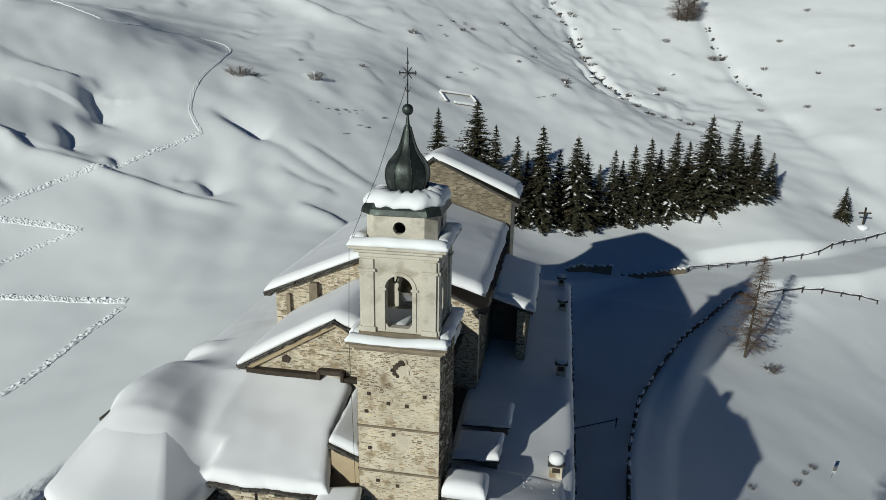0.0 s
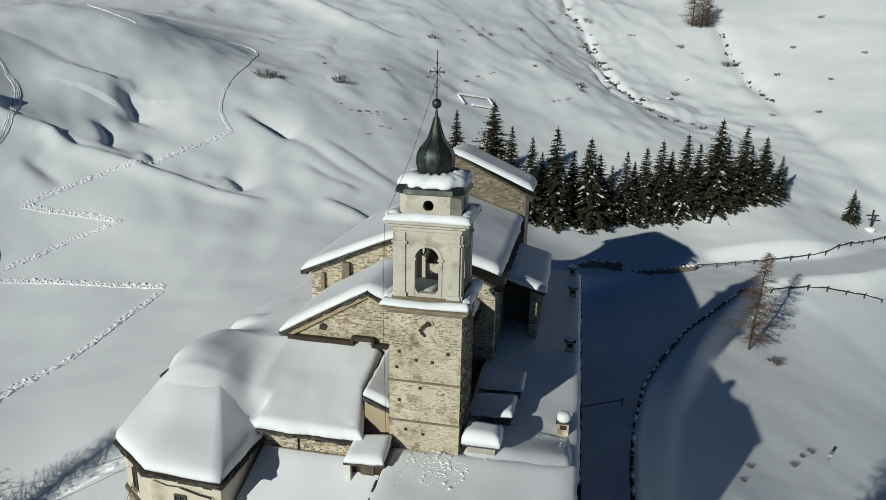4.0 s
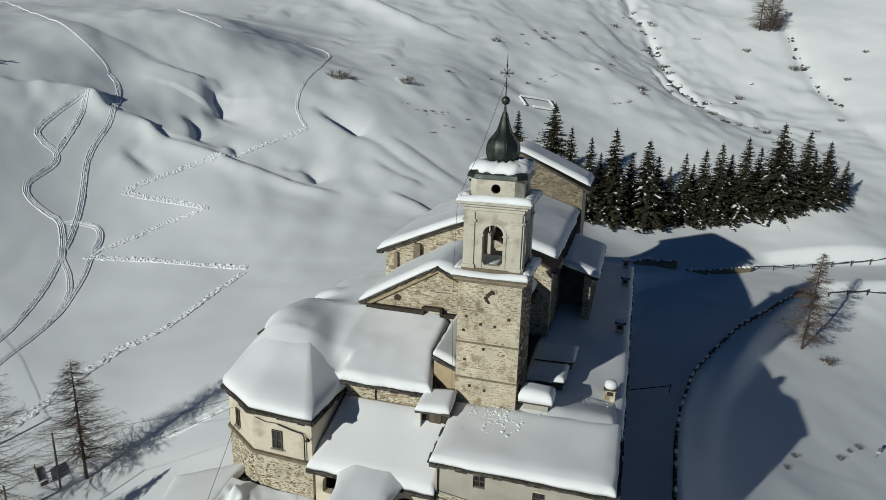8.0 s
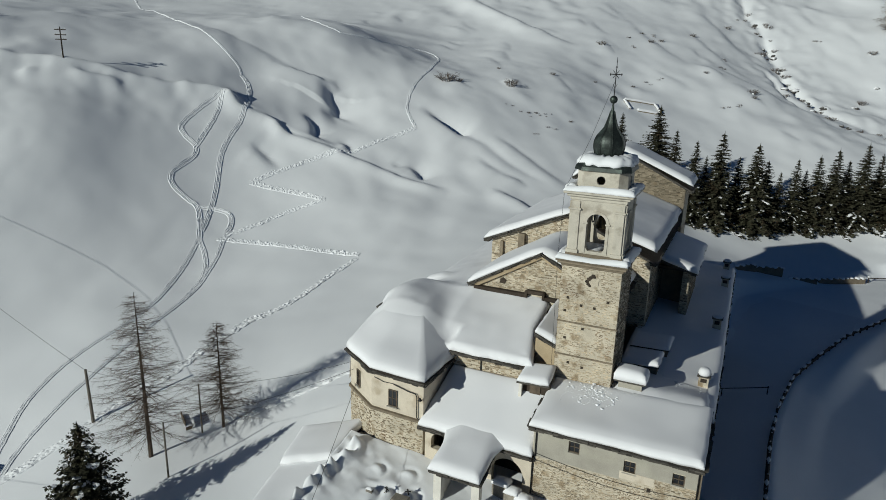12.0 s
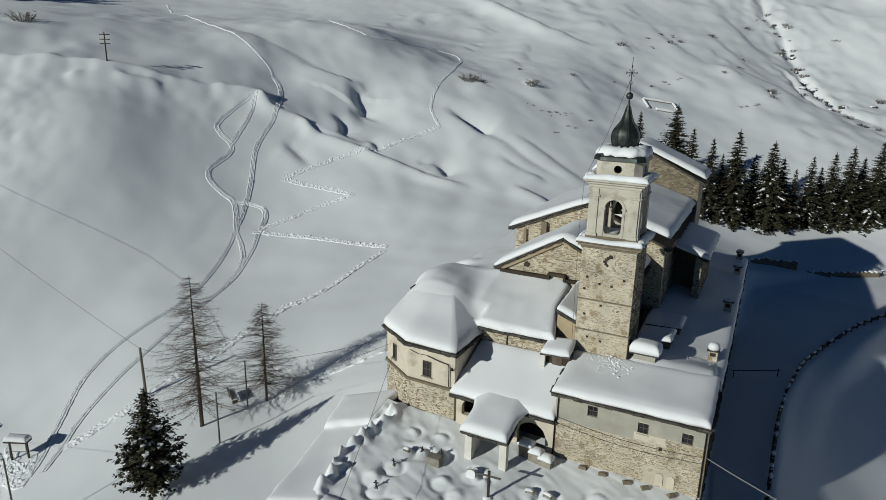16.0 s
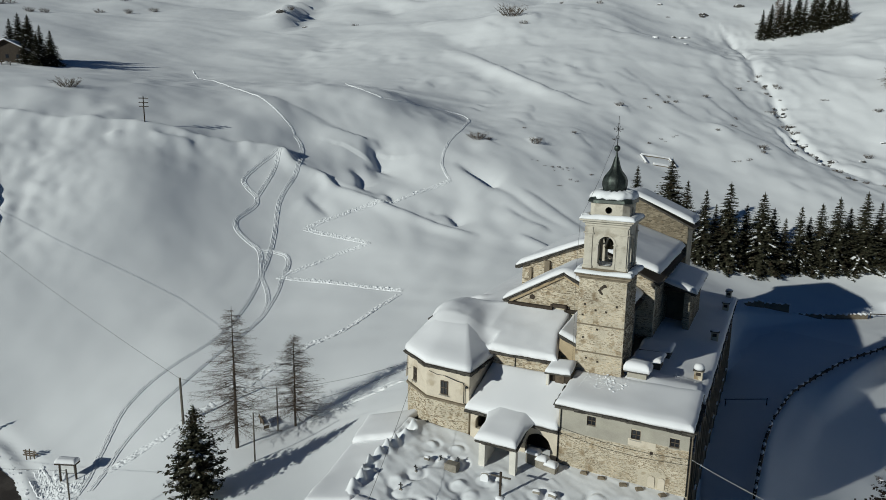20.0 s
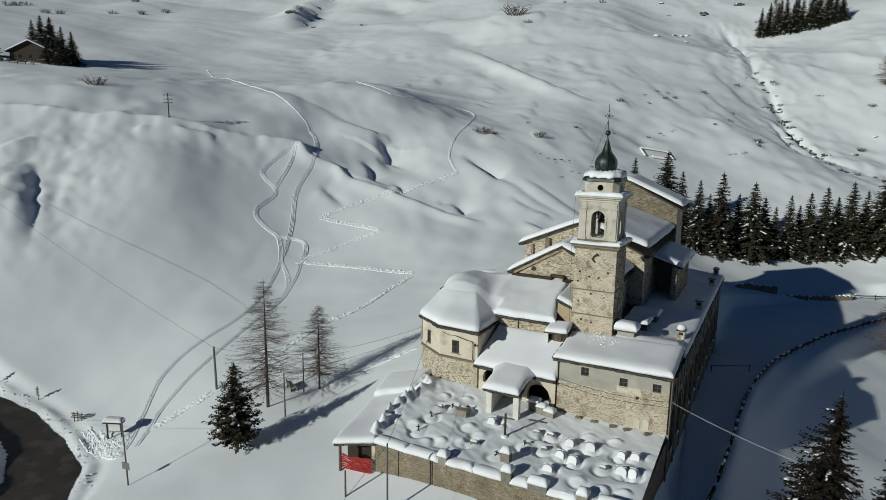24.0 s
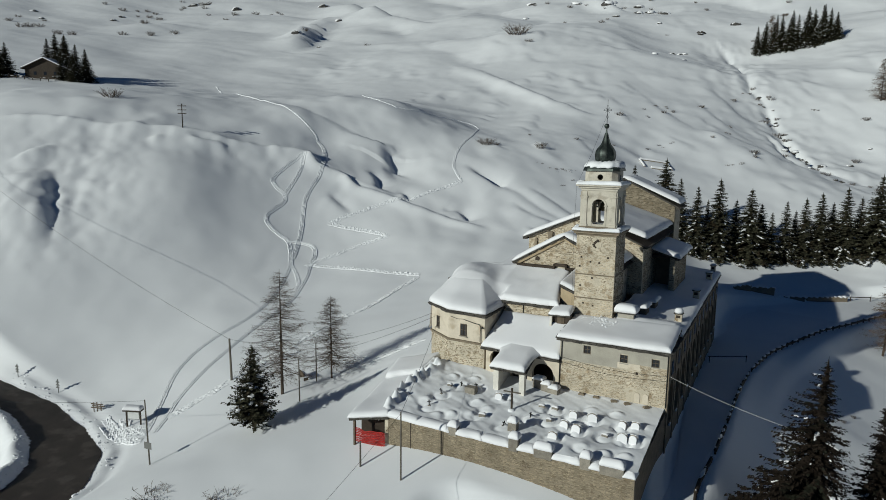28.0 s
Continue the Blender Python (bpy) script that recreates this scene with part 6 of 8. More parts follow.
part("arm", Shape().bevel_box(-0.85, 0.85, -0.06, 0.06, 1.78, 1.9, 0.015), POLE_WOOD, big, "grey cross arm dusted with snow")
part("foot_snow", Shape().ball((0, 0, 0.0), 0.34, 12, 0.6, 0.1, rng), LUMP_SNOW, big, "snow heaped at the foot", True)
solo("stone_block", Shape().bevel_box(-0.55, 0.55, -0.4, 0.4, -0.3, 0.55, 0.04), TOMB, "low ochre stone block among the graves", "stone block", CH @ pose(-9.4, -12.4, yard_z(-9.4, -12.4)))

# retaining wall round the yard
ywall = thing("churchyard_wall", "long ochre rubble wall capped with snow", "wall", CH)
A, Bq = Vector((-14.9, -19.4, 0)), Vector((8.6, -19.5, 0))
part("core", Shape().hexa([(-14.9, -19.4, -4.5), (8.6, -19.5, -5.5), (8.6, -18.9, -5.5), (-14.9, -18.8, -4.5), (-14.9, -19.4, 0.8), (8.6, -19.5, 0.45), (8.6, -18.9, 0.45), (-14.9, -18.8, 0.8)]), GREY_MORTAR, ywall)
part("side_core", Shape().hexa([(8.1, -18.9, -5.5), (8.6, -18.9, -5.5), (8.9, -7.5, -4.5), (8.4, -7.5, -4.5), (8.1, -18.9, 0.45), (8.6, -18.9, 0.45), (8.9, -7.5, 1.7), (8.4, -7.5, 1.7)]), DARK_STONE, ywall)
yard_wall_faces = stone_face((-14.9, -19.4, -4.0), Bq - A, 23.5, 4.7, 211, keep=0.9, row=(0.06, 0.12), run=(0.12, 0.36), proud=(0.01, 0.04), inside=lambda x, z: z < 4.72 - 0.0145 * x)
def top_z(u):
    return 0.8 - 0.0149 * (u + 14.9)


for k, (u0, u1, h) in enumerate(((-8.25, -7.45, 0.55), (-2.3, -1.45, 0.85), (0.05, 1.65, 0.5), (4.1, 4.95, 0.7), (5.75, 7.7, 0.5))):
    z = top_z(u0)
    pier = part("pier", Shape().bevel_box(u0, u1, -19.6, -18.85, z - 0.3, z + h, 0.04), TOMB, ywall, "stone pier on the wall")
    part("pier_snow", blanket([(u0, -19.6, z + h), (u1, -19.6, z + h), (u1, -18.85, z + h), (u0, -18.85, z + h)], 0.62, 0.12, 0.4, 0.05, 0.04, 212 + k, 0.05), ROOF_SNOW, pier, "rounded snow cap", True)
for k, (u0, u1) in enumerate(((-14.9, -11.6), (-11.6, -8.3), (-7.4, -5.0), (-5.0, -2.35), (-1.4, 0.0), (1.7, 4.05), (5.0, 5.7), (7.75, 8.6))):
    part("wall_snow", blanket([(u0, -19.5, top_z(u0)), (u1, -19.5, top_z(u1)), (u1, -18.5, top_z(u1)), (u0, -18.5, top_z(u0))], 0.5, 0.15, 0.42, 0.1, 0.1, 222 + k, 0.1, 0.06), ROOF_SNOW, ywall, "snow on the wall's top", True)
g = thing("grave_pillar", "squat stone pillar with a rounded cap of snow", "pillar", CH @ pose(-2.8, -17.3, yard_z(-2.8, -17.3)))
part("shaft", Shape().bevel_box(-0.4, 0.4, -0.35, 0.35, -0.4, 0.8, 0.04), TOMB, g)
part("snow_cap", blanket([(-0.4, -0.35, 0.8), (0.4, -0.35, 0.8), (0.4, 0.35, 0.8), (-0.4, 0.35, 0.8)], 0.6, 0.12, 0.38, 0.05, 0.04, 270, 0.05), ROOF_SNOW, g, "rounded snow cap", True)
for u in (-12.4, -8.9):
    part("crack", Shape().box(u, u + 0.05, -19.48, -19.4, -3.0, 0.7), DARK_WOOD, ywall, "dark downpipe on the wall")
# lean-to shed along the yard's left side
shed = thing("lean_to_shed", "low open shed with a deep snow-covered roof", "shed", CH)
sq = [(-18.9, -20.4, 0.1), (-14.9, -19.5, 0.75), (-16.6, -6.3, 2.2), (-21.0, -8.8, 0.9)]
part("roof_deck", Shape().slab(sq, 0.14), DARK_WOOD, shed)
e = Shape()
slates(e, sq[0], sq[1], (0.2, -1, 0), 221)
part("slate_edging", e, SLATE, shed, kind="stuff")
part("roof_snow", blanket(sq, 0.5, 0.35, 0.6, 0.12, 0.12, 222, 0.1), ROOF_SNOW, shed, "thick snow on the roof", True)
uq = [(-20.3, -11.6, 1.15), (-16.5, -10.4, 2.05), (-16.4, -5.4, 2.75), (-21.3, -7.6, 1.75)]
part("upper_deck", Shape().slab(uq, 0.14), DARK_WOOD, shed)
part("upper_roof_snow", blanket(uq, 0.62, 0.3, 0.55, 0.12, 0.14, 224, 0.05), ROOF_SNOW, shed, "deep snow on the higher part of the roof", True)
part("post", Shape().bevel_box(-18.6, -18.4, -20.1, -19.9, -3.5, 0.0, 0.02), WOOD, shed)
part("side_wall", Shape().hexa([(-15.4, -19.3, -3.5), (-15.0, -19.3, -3.5), (-16.4, -7.0, -1.5), (-16.9, -7.0, -1.5), (-15.4, -19.3, 0.6), (-15.0, -19.3, 0.6), (-16.4, -7.0, 1.9), (-16.9, -7.0, 1.9)]), MORTAR, shed)
part("back_wall", Shape().hexa([(-18.8, -18.4, -4), (-15.4, -17.6, -4), (-15.4, -17.3, -4), (-18.8, -18.1, -4), (-18.8, -18.4, 0.0), (-15.4, -17.6, 0.5), (-15.4, -17.3, 0.5), (-18.8, -18.1, 0.0)]), DARK_WOOD, shed)
net = Shape()
for i in range(28):
    for j in range(9):
        u0 = -18.5 + i * 0.122
        w = lambda u, z: -19.95 + 0.2 * (u + 18.4) / 3.2 + 0.12 * nz(u, z, 0.7, 231)
        zz = lambda u, j: -2.35 + 0.165 * j * (1 + 0.3 * nz(u, 0, 1.0, 232)) + 0.1 * nz(u, j, 0.8, 233)
        for a, b, c, d_ in ((u0, u0 + 0.122, j, j), (u0, u0, j, j + 1)):
            if j == 8 and c != d_:
                continue
            p, q = (a, w(a, c), zz(a, c)), (b, w(b, d_), zz(b, d_))
            net.tube([p, q], 0.045, 4)
solo("red_safety_net", net, RED_NET, "red plastic safety netting across the shed's opening", "netting", CH)

# ---- chimneys and roof hatches on the wing ----
def chimney(u, v, z, w, h, cap, label):
    c = thing("chimney", label, "chimney", CH @ pose(u, v, z), "chimneys on the wing roof")
    part("stack", Shape().bevel_box(-w, w, -w, w, -0.5, h, 0.03), MORTAR, c)
    part("opening", Shape().box(-w * 0.6, w * 0.6, -w - 0.03, -w + 0.05, h * 0.45, h * 0.85), DARK_WOOD, c)
    part("cap", Shape().bevel_box(-w - 0.12, w + 0.12, -w - 0.12, w + 0.12, h, h + 0.09, 0.02), SLATE, c)
    part("snow_cap", Shape().lathe([(w * 1.15, h + 0.09), (w * 1.3, h + 0.2), (w * 1.25, h + cap * 0.6), (w * 0.95, h + cap * 0.9), (w * 0.4, h + cap)], 14, turn=0.2), ROOF_SNOW, c, "tall rounded cap of snow", True)


chimney(8.1, 3.0, 8.3, 0.36, 0.75, 0.65, "stone chimney with a tall cap of snow")
chimney(8.3, 15.9, 8.3, 0.36, 0.9, 0.35, "dark stone chimney with a little snow")
chimney(8.35, 29.6, 8.3, 0.36, 0.9, 0.35, "dark stone chimney with a little snow")
chimney(8.2, 36.6, 8.3, 0.34, 0.9, 0.35, "dark stone chimney with a little snow")
stack = thing("broad_chimney", "broad square chimney with a slab of snow", "chimney", CH @ pose(3.35, -1.2, 8.4))
part("stack", Shape().bevel_box(-0.75, 0.9, -0.6, 0.7, -0.5, 1.1, 0.04), GREY_PLASTER, stack)
part("cap", Shape().bevel_box(-1.05, 1.15, -0.85, 0.95, 1.1, 1.24, 0.03), SLATE, stack)
part("snow_cap", blanket([(-1.05, -0.85, 1.24), (1.15, -0.85, 1.24), (1.15, 0.95, 1.24), (-1.05, 0.95, 1.24)], 0.65, 0.14, 0.5, 0.16, 0.06, 241, 0.05), ROOF_SNOW, stack, "thick slab of snow", True)
for i, (v, u1) in enumerate(((3.3, 4.9), (7.0, 5.2))):
    h = thing("roof_dormer", "low slab-roofed dormer half buried in snow", "dormer", CH @ pose(0, v, 8.72), "dormers on the wing roof")
    part("front", Shape().hexa([(u1 - 1.2, -0.9, -0.4), (u1 - 0.15, -0.9, -0.4), (u1 - 0.15, 0.9, -0.4), (u1 - 1.2, 0.9, -0.4), (u1 - 1.2, -0.9, 0.6), (u1 - 0.15, -0.9, 0.6), (u1 - 0.15, 0.9, 0.58), (u1 - 1.2, 0.9, 0.58)]), DARK_STONE, h)
    q = [(2.15, -1.3, 0.5), (u1, -1.3, 0.62), (u1, 1.3, 0.62), (2.15, 1.3, 0.5)]
    part("cover", Shape().slab(q, 0.1), SLATE, h)
    part("snow_cap", blanket(q, 0.42, 0.2, 0.4, 0.12, 0.1, 242 + i, 0.05), ROOF_SNOW, h, "snow over the dormer", True)
crumbs = Shape()
rng = random.Random(9)
for k in range(420):
    if k < 300:
        u, v = rng.gauss(1.1, 0.85), rng.gauss(-3.5, 0.62)
        z = 8.2 + (v + 7.8) / 6.4 * 0.84
    else:
        u, v = rng.uniform(4.0, 8.5), rng.gauss(-0.3, 1.2)
        z = 8.55
    r = rng.uniform(0.025, 0.06) if rng.random() < 0.88 else rng.uniform(0.07, 0.13)
    crumbs.ball((u, v, z + (0.08 if k < 300 else 0.05)), r, 6, 0.6, 0.3, rng)
solo("fallen_snow_lumps", crumbs, LUMP_SNOW, "crumbled lumps of snow fallen from the tower", "snow lumps", CH, kind="stuff")


def roof_fillet():
    """Drifted snow that rounds the step between the house roof and the wing roof."""
    s = Shape()
    nu, nv = 34, 30
    for j in range(nv + 1):
        for i in range(nu + 1):
            u, v = 2.3 + 6.45 * i / nu, -3.4 + 6.2 * j / nv
            wing = 8.74 - 0.085 * (u - 3.0)
            front = 8.7 + 0.135 * (v + 3.4)
            k = min(1.0, max(0.0, (v + 2.2) / 4.4))
            k = k * k * (3 - 2 * k)
            z = front * (1 - k) + (wing + 0.03) * k + 0.1 * math.exp(-((v + 1.2) / 1.0) ** 2) + 0.05 * nz(u, v, 1.4, 251)
            rim = min(1.0, 2.0 * (v + 3.4), 1.5 * (2.8 - v), 3.0 * (8.75 - u), 2.0 * (u - 2.25))
            s.v.append((u, v, z - 0.35 * (1 - max(rim, 0.0)) ** 2))
    m = nu + 1
    s.f = [(j * m + i, j * m + i + 1, (j + 1) * m + i + 1, (j + 1) * m + i) for j in range(nv) for i in range(nu)]
    return s


part("roof_drift", roof_fillet(), ROOF_SNOW, house, "drifted snow rounding the step to the wing roof", True)


def porch_snow():
    """Snow that flows from the entrance roof in one tongue down over the porch roof."""
    top, low = [], []
    nu, nv = 30, 40
    for j in range(nv + 1):
        v = -11.38 + 6.2 * j / nv
        k = min(1.0, max(0.0, (v + 9.2) / 2.6))
        half = 1.9 + 0.7 * k * k * (3 - 2 * k)
        for i in range(nu + 1):
            q = i / nu * 2 - 1
            u = -5.98 + half * q + 0.04 * nz(v, q * 2, 0.8, 262)
            a, b = 4.62 + 0.245 * (v + 11.3) + 0.55, 5.33 + 0.583 * (v + 7.85) + 0.5
            z = max(a, b) + 0.2 * math.log1p(math.exp(-abs(a - b) / 0.2)) - 0.3 * k * k + 0.05 * nz(u, v, 1.6, 261)
            e = min((1 - abs(q)) * half, (v + 11.38) * 1.3) / 0.75
            z -= 0.4 * (1 - k) * (1 - math.sqrt(max(0.0, 1 - (1 - min(e, 1.0)) ** 2)))
            s_ = max(0.0, (abs(q) - 0.45) / 0.55)
            z -= 0.6 * k * s_ * s_ * (3 - 2 * s_) + 0.5 * max(0.0, (v + 6.2) / 1.0) ** 2
            top.append((u, v, z))
            low.append((u, v, 4.6 + 0.245 * (v + 11.3) + 0.015))
    m, n = nu + 1, len(top)
    faces = [(j * m + i, j * m + i + 1, (j + 1) * m + i + 1, (j + 1) * m + i) for j in range(nv) for i in range(nu)]
    rim = [i for i in range(m)] + [j * m + nu for j in range(1, nv + 1)] + [nv * m + i for i in reversed(range(nu))] + [j * m for j in reversed(range(1, nv))]
    faces += [tuple(n + q for q in reversed(f)) for f in faces] + [(rim[i], n + rim[i], n + rim[(i + 1) % len(rim)], rim[(i + 1) % len(rim)]) for i in range(len(rim))]
    return Shape().add(top + low, faces)


part("roof_snow", porch_snow(), ROOF_SNOW, porch, "tongue of snow flowing down from the roof above", True)

# ---- trees and bushes ----
def spruce(name, height, radius, seed, label, bare=0.05, snow=0.06, levels=46, arms=10, group="", spray=1.0, clump=1.0, lop=0.0, needles=None, lift=0.0, belly=0.0):
    """A spruce of uneven boughs: trunk, needled crown and the snow caught in it."""
    rng = random.Random(seed)
    t = thing(name, label, "spruce tree", None, group)
    part("trunk", Shape().tube([(0, 0, -0.6), (0.03, 0, height * 0.4), (0, 0.02, height * 0.97)], [0.018 * height, 0.012 * height, 0.02], 7), BARK, t)
    crown, white = Shape(), Shape()
    for i in range(levels):
        q = max(0.0, (i + rng.uniform(-0.5, 0.5)) / levels)
        z = height * (bare + (1 - bare) * q)
        full = radius * (1 - q) ** 0.85 * (1 - belly * max(0.0, 1 - q / 0.22) ** 2) + 0.12
        n = max(4, int(arms * (1 - 0.5 * q) + rng.uniform(-1, 1)))
        turn = rng.uniform(0, 6.28)
        for k in range(n):
            a = turn + 2 * math.pi * k / n + rng.uniform(-0.35, 0.35)
            patch = 1 + 0.34 * nz(3 * math.cos(a) + seed, 3 * math.sin(a) + 9 * q, 1.3, 381)
            length = full * patch * rng.uniform(0.62, 1.14) * (1 - lop * math.cos(a - 0.3))
            d = Vector((math.cos(a), math.sin(a), 0))
            s = Vector((-d.y, d.x, 0))
            zb = z + rng.uniform(-0.8, 0.8) * height / levels
            droop = rng.uniform(0.25, 0.7) * (1.15 - q) - lift
            m = 3 + int(length / (0.36 * spray))
            laden = rng.random() < snow * 14
            for j in range(m):
                f = (j + 0.6) / m
                p = d * length * f + Vector((0, 0, zb - droop * length * f ** 1.5 + 0.16 * length * f ** 4))
                size = (0.4 + 0.38 * (1 - f)) * (0.5 + 0.22 * length) * rng.uniform(0.75, 1.3) * spray
                for side in (-1, 1):
                    way = (d * rng.uniform(0.5, 1.0) + s * side * rng.uniform(0.45, 1.1) + Vector((0, 0, rng.uniform(-0.85, 0.05) + 0.5 * lift))).normalized()
                    flat = way.cross(Vector((rng.uniform(-0.7, 0.7), rng.uniform(-0.7, 0.7), 1))).normalized() * size * rng.uniform(0.26, 0.4)
                    half = p + way * size * 0.45
                    crown.add([p, half - flat, p + way * size + Vector((0, 0, rng.uniform(-0.1, 0.08) * size)), half + flat], [(0, 1, 2, 3)])
                if laden and f > 0.3 and rng.random() < 0.3:
                    g = size * rng.uniform(0.16, 0.34) * clump
                    at = p + Vector((0, 0, 0.06)) + s * rng.uniform(-0.25, 0.25) * size
                    fall = Vector((0, 0, -rng.uniform(0.2, 0.8)))
                    for k_ in range(rng.choice((1, 2, 2, 3))):
                        white.ball(tuple(at + (d * 0.8 + fall) * g * 0.8 * k_), g * rng.uniform(0.45, 1.0), 7, rng.uniform(0.3, 0.6), 0.5, rng)
    for k in range(6):
        a = 1.05 * k
        crown.add([(0, 0, height * 1.03), (0.16 * math.cos(a), 0.16 * math.sin(a), height * 0.94), (0, 0, height * 0.9), (0.16 * math.cos(a + 1), 0.16 * math.sin(a + 1), height * 0.94)], [(0, 1, 2, 3)])
    part("crown", crown, needles or NEEDLES, t, "dark drooping needled boughs")
    if white.v:
        part("caught_snow", white, ROOF_SNOW, t, "clumps of snow on the boughs", kind="stuff")
    return t


def larch(name, height, radius, seed, label, stem=(0, 0), levels=80, reach0=0.14, twig=0.0075, fill=1.25):
    """A leafless larch: straight trunk, thin level limbs and a haze of fine twigs."""
    rng = random.Random(seed)
    t = thing(name, label, "larch tree")
    sx, sy = stem
    part("trunk", Shape().tube([(0, 0, -0.6), (sx * 0.4, sy * 0.4, height * 0.4), (sx, sy, height)], [0.013 * height, 0.009 * height, 0.015], 8), BARK, t)
    limbs, twigs = Shape(), Shape()
    for i in range(levels):
        q = reach0 + (0.985 - reach0) * (i + rng.uniform(-0.4, 0.4)) / levels
        base = Vector((sx * q, sy * q, height * q))
        for k in range(rng.choice((3, 4, 4))):
            a = rng.uniform(0, 6.283)
            length = (radius * (1 - q) ** 0.75 * rng.uniform(0.4, 1.0) + 0.15) * min(1, 0.45 + 2.2 * q)
            d = Vector((math.cos(a), math.sin(a), 0))
            pts = [base + d * length * f + Vector((0, 0, -0.22 * length * f + 0.2 * length * f * f)) for f in (0, 0.4, 0.75, 1.0)]
            limbs.tube(pts, [0.018 + 0.004 * length, 0.014, 0.01, 0.005], 4)
            for j in range(int((5 + length * 6) * fill)):
                f = rng.uniform(0.15, 1.0)
                p = base + d * length * f + Vector((0, 0, -0.22 * length * f + 0.2 * length * f * f))
                w = (d * rng.uniform(0.1, 0.9) + Vector((-d.y, d.x, 0)) * rng.uniform(-1, 1) + Vector((0, 0, rng.uniform(-0.75, 0.25)))).normalized()
                e = p + w * rng.uniform(0.3, 0.95)
                b = w.cross((0, 0, 1)).normalized() * twig
                c = w.cross(b).normalized() * twig
                twigs.add([p - b, p + b, e, p + c, p - c], [(0, 1, 2), (3, 4, 2)])
    part("limb", limbs, BARK, t, "thin bare limbs")
    part("twig_haze", twigs, LARCH_TWIG, t, "fine leafless brown twigs", kind="stuff")
    return t


def bush(seed, size, snowy=0.5):
    rng = random.Random(seed)
    t = thing("bare_bush", "leafless brown bush sticking out of the snow", "bush", None, "bare bushes on the slope")
    s, w = Shape(), Shape()
    for k in range(46):
        a, r = rng.uniform(0, 6.283), rng.uniform(0, 0.55) * size
        p = Vector((r * math.cos(a), r * math.sin(a), -0.15))
        d = Vector((math.cos(a) * rng.uniform(0.2, 1.1), math.sin(a) * rng.uniform(0.2, 1.1), rng.uniform(0.5, 1.2))).normalized()
        m = p + d * size * rng.uniform(0.4, 0.7)
        e = m + (d + Vector((rng.uniform(-0.5, 0.5), rng.uniform(-0.5, 0.5), 0.1))) * size * rng.uniform(0.25, 0.5)
        s.tube([p, m, e], [0.022, 0.015, 0.006], 3)
        for j in range(3):
            o = p.lerp(e, rng.uniform(0.4, 0.95))
            s.tube([o, o + Vector((rng.uniform(-1, 1), rng.uniform(-1, 1), rng.uniform(0, 0.8))) * size * 0.3], [0.014, 0.006], 3)
    part("stem_tuft", s, TWIG, t, kind="stuff")
    for k in range(int(3 * snowy)):
        a, r = rng.uniform(0, 6.283), rng.uniform(0.1, 0.8) * size
        w.ball((r * math.cos(a), r * math.sin(a), rng.uniform(-0.05, 0.25) * size), rng.uniform(0.1, 0.22) * size, 8, 0.5, 0.2, rng)
    if w.v:
        part("caught_snow", w, LUMP_SNOW, t, kind="stuff")
    return t


def stand(ob, x, y, turn=0.0, scale=1.0, sink=0.0, tall=1.0):
    ob.matrix_world = pose(x, y, ground_at(x, y) - sink, 0, 0, turn) @ Matrix.Diagonal((scale, scale, scale * tall, 1))
    return ob


def again(ob, x, y, turn=0.0, scale=1.0, sink=0.0, tall=1.0):
    keep = ob.matrix_basis.copy()
    ob.matrix_basis = Matrix()
    c = copy_thing(ob, pose(x, y, ground_at(x, y) - sink, 0, 0, turn) @ Matrix.Diagonal((scale, scale, scale * tall, 1)))
    ob.matrix_basis = keep
    return c


ROW = "spruces along the road"
kinds = [spruce("spruce_tree", 16.0, 3.7, 301, "dark spruce flecked with snow beside the road", group=ROW, snow=0.015, spray=0.8, arms=13, clump=1.6, bare=0.02),
         spruce("spruce_tree", 16.0, 4.6, 302, "broad dark spruce flecked with snow beside the road", group=ROW, snow=0.012, arms=13, spray=0.8, clump=1.6, bare=0.02),
         spruce("spruce_tree", 16.0, 3.3, 303, "slender dark spruce flecked with snow beside the road", group=ROW, snow=0.017, spray=0.78, arms=12, clump=1.5, bare=0.02)]
row_trees = [(-4.6, 84, 14.0, 2), (2.2, 85.5, 17.6, 1), (5.6, 84, 15.0, 2), (9.3, 82.5, 15.3, 2), (13.8, 84.5, 17.7, 0), (20.4, 87.5, 16.4, 1), (25.0, 89.5, 11.4, 2), (28.0, 91.5, 13.8, 2), (32.0, 93.5, 14.5, 0),
             (35.3, 95.2, 15.6, 0), (40.5, 97.0, 16.4, 0), (47.1, 98.2, 18.2, 1), (52.8, 100.5, 15.5, 0), (57.2, 101.5, 12.7, 1), (62.4, 105.3, 8.5, 2)]
used = set()
for i, (x, y, h, k) in enumerate(row_trees):
    if k in used:
        again(kinds[k], x, y, 67.0 * i, h / 16.0 * 1.2, 0.2, 0.81)
    else:
        used.add(k)
        stand(kinds[k], x, y, 67.0 * i, h / 16.0 * 1.2, 0.2, 0.81)
# a second rank closes the row from behind
for i, (x, y, h, k) in enumerate([(11.5, 87.5, 11.0, 2), (17.5, 89.0, 12.5, 0), (23.0, 92.0, 12.0, 1), (30.3, 95.5, 10.5, 0), (38.2, 99.0, 12.0, 1), (44.0, 100.5, 12.5, 0), (50.2, 102.5, 12.0, 2), (55.5, 104.0, 10.0, 0)]):
    again(kinds[k], x, y, 41.0 * i + 20, h / 16.0 * 1.15, 0.2, 0.85)
again(kinds[1], 76.0, 101.6, 15, 0.42, 0.1)["label"] = "small lone spruce by the roadside"
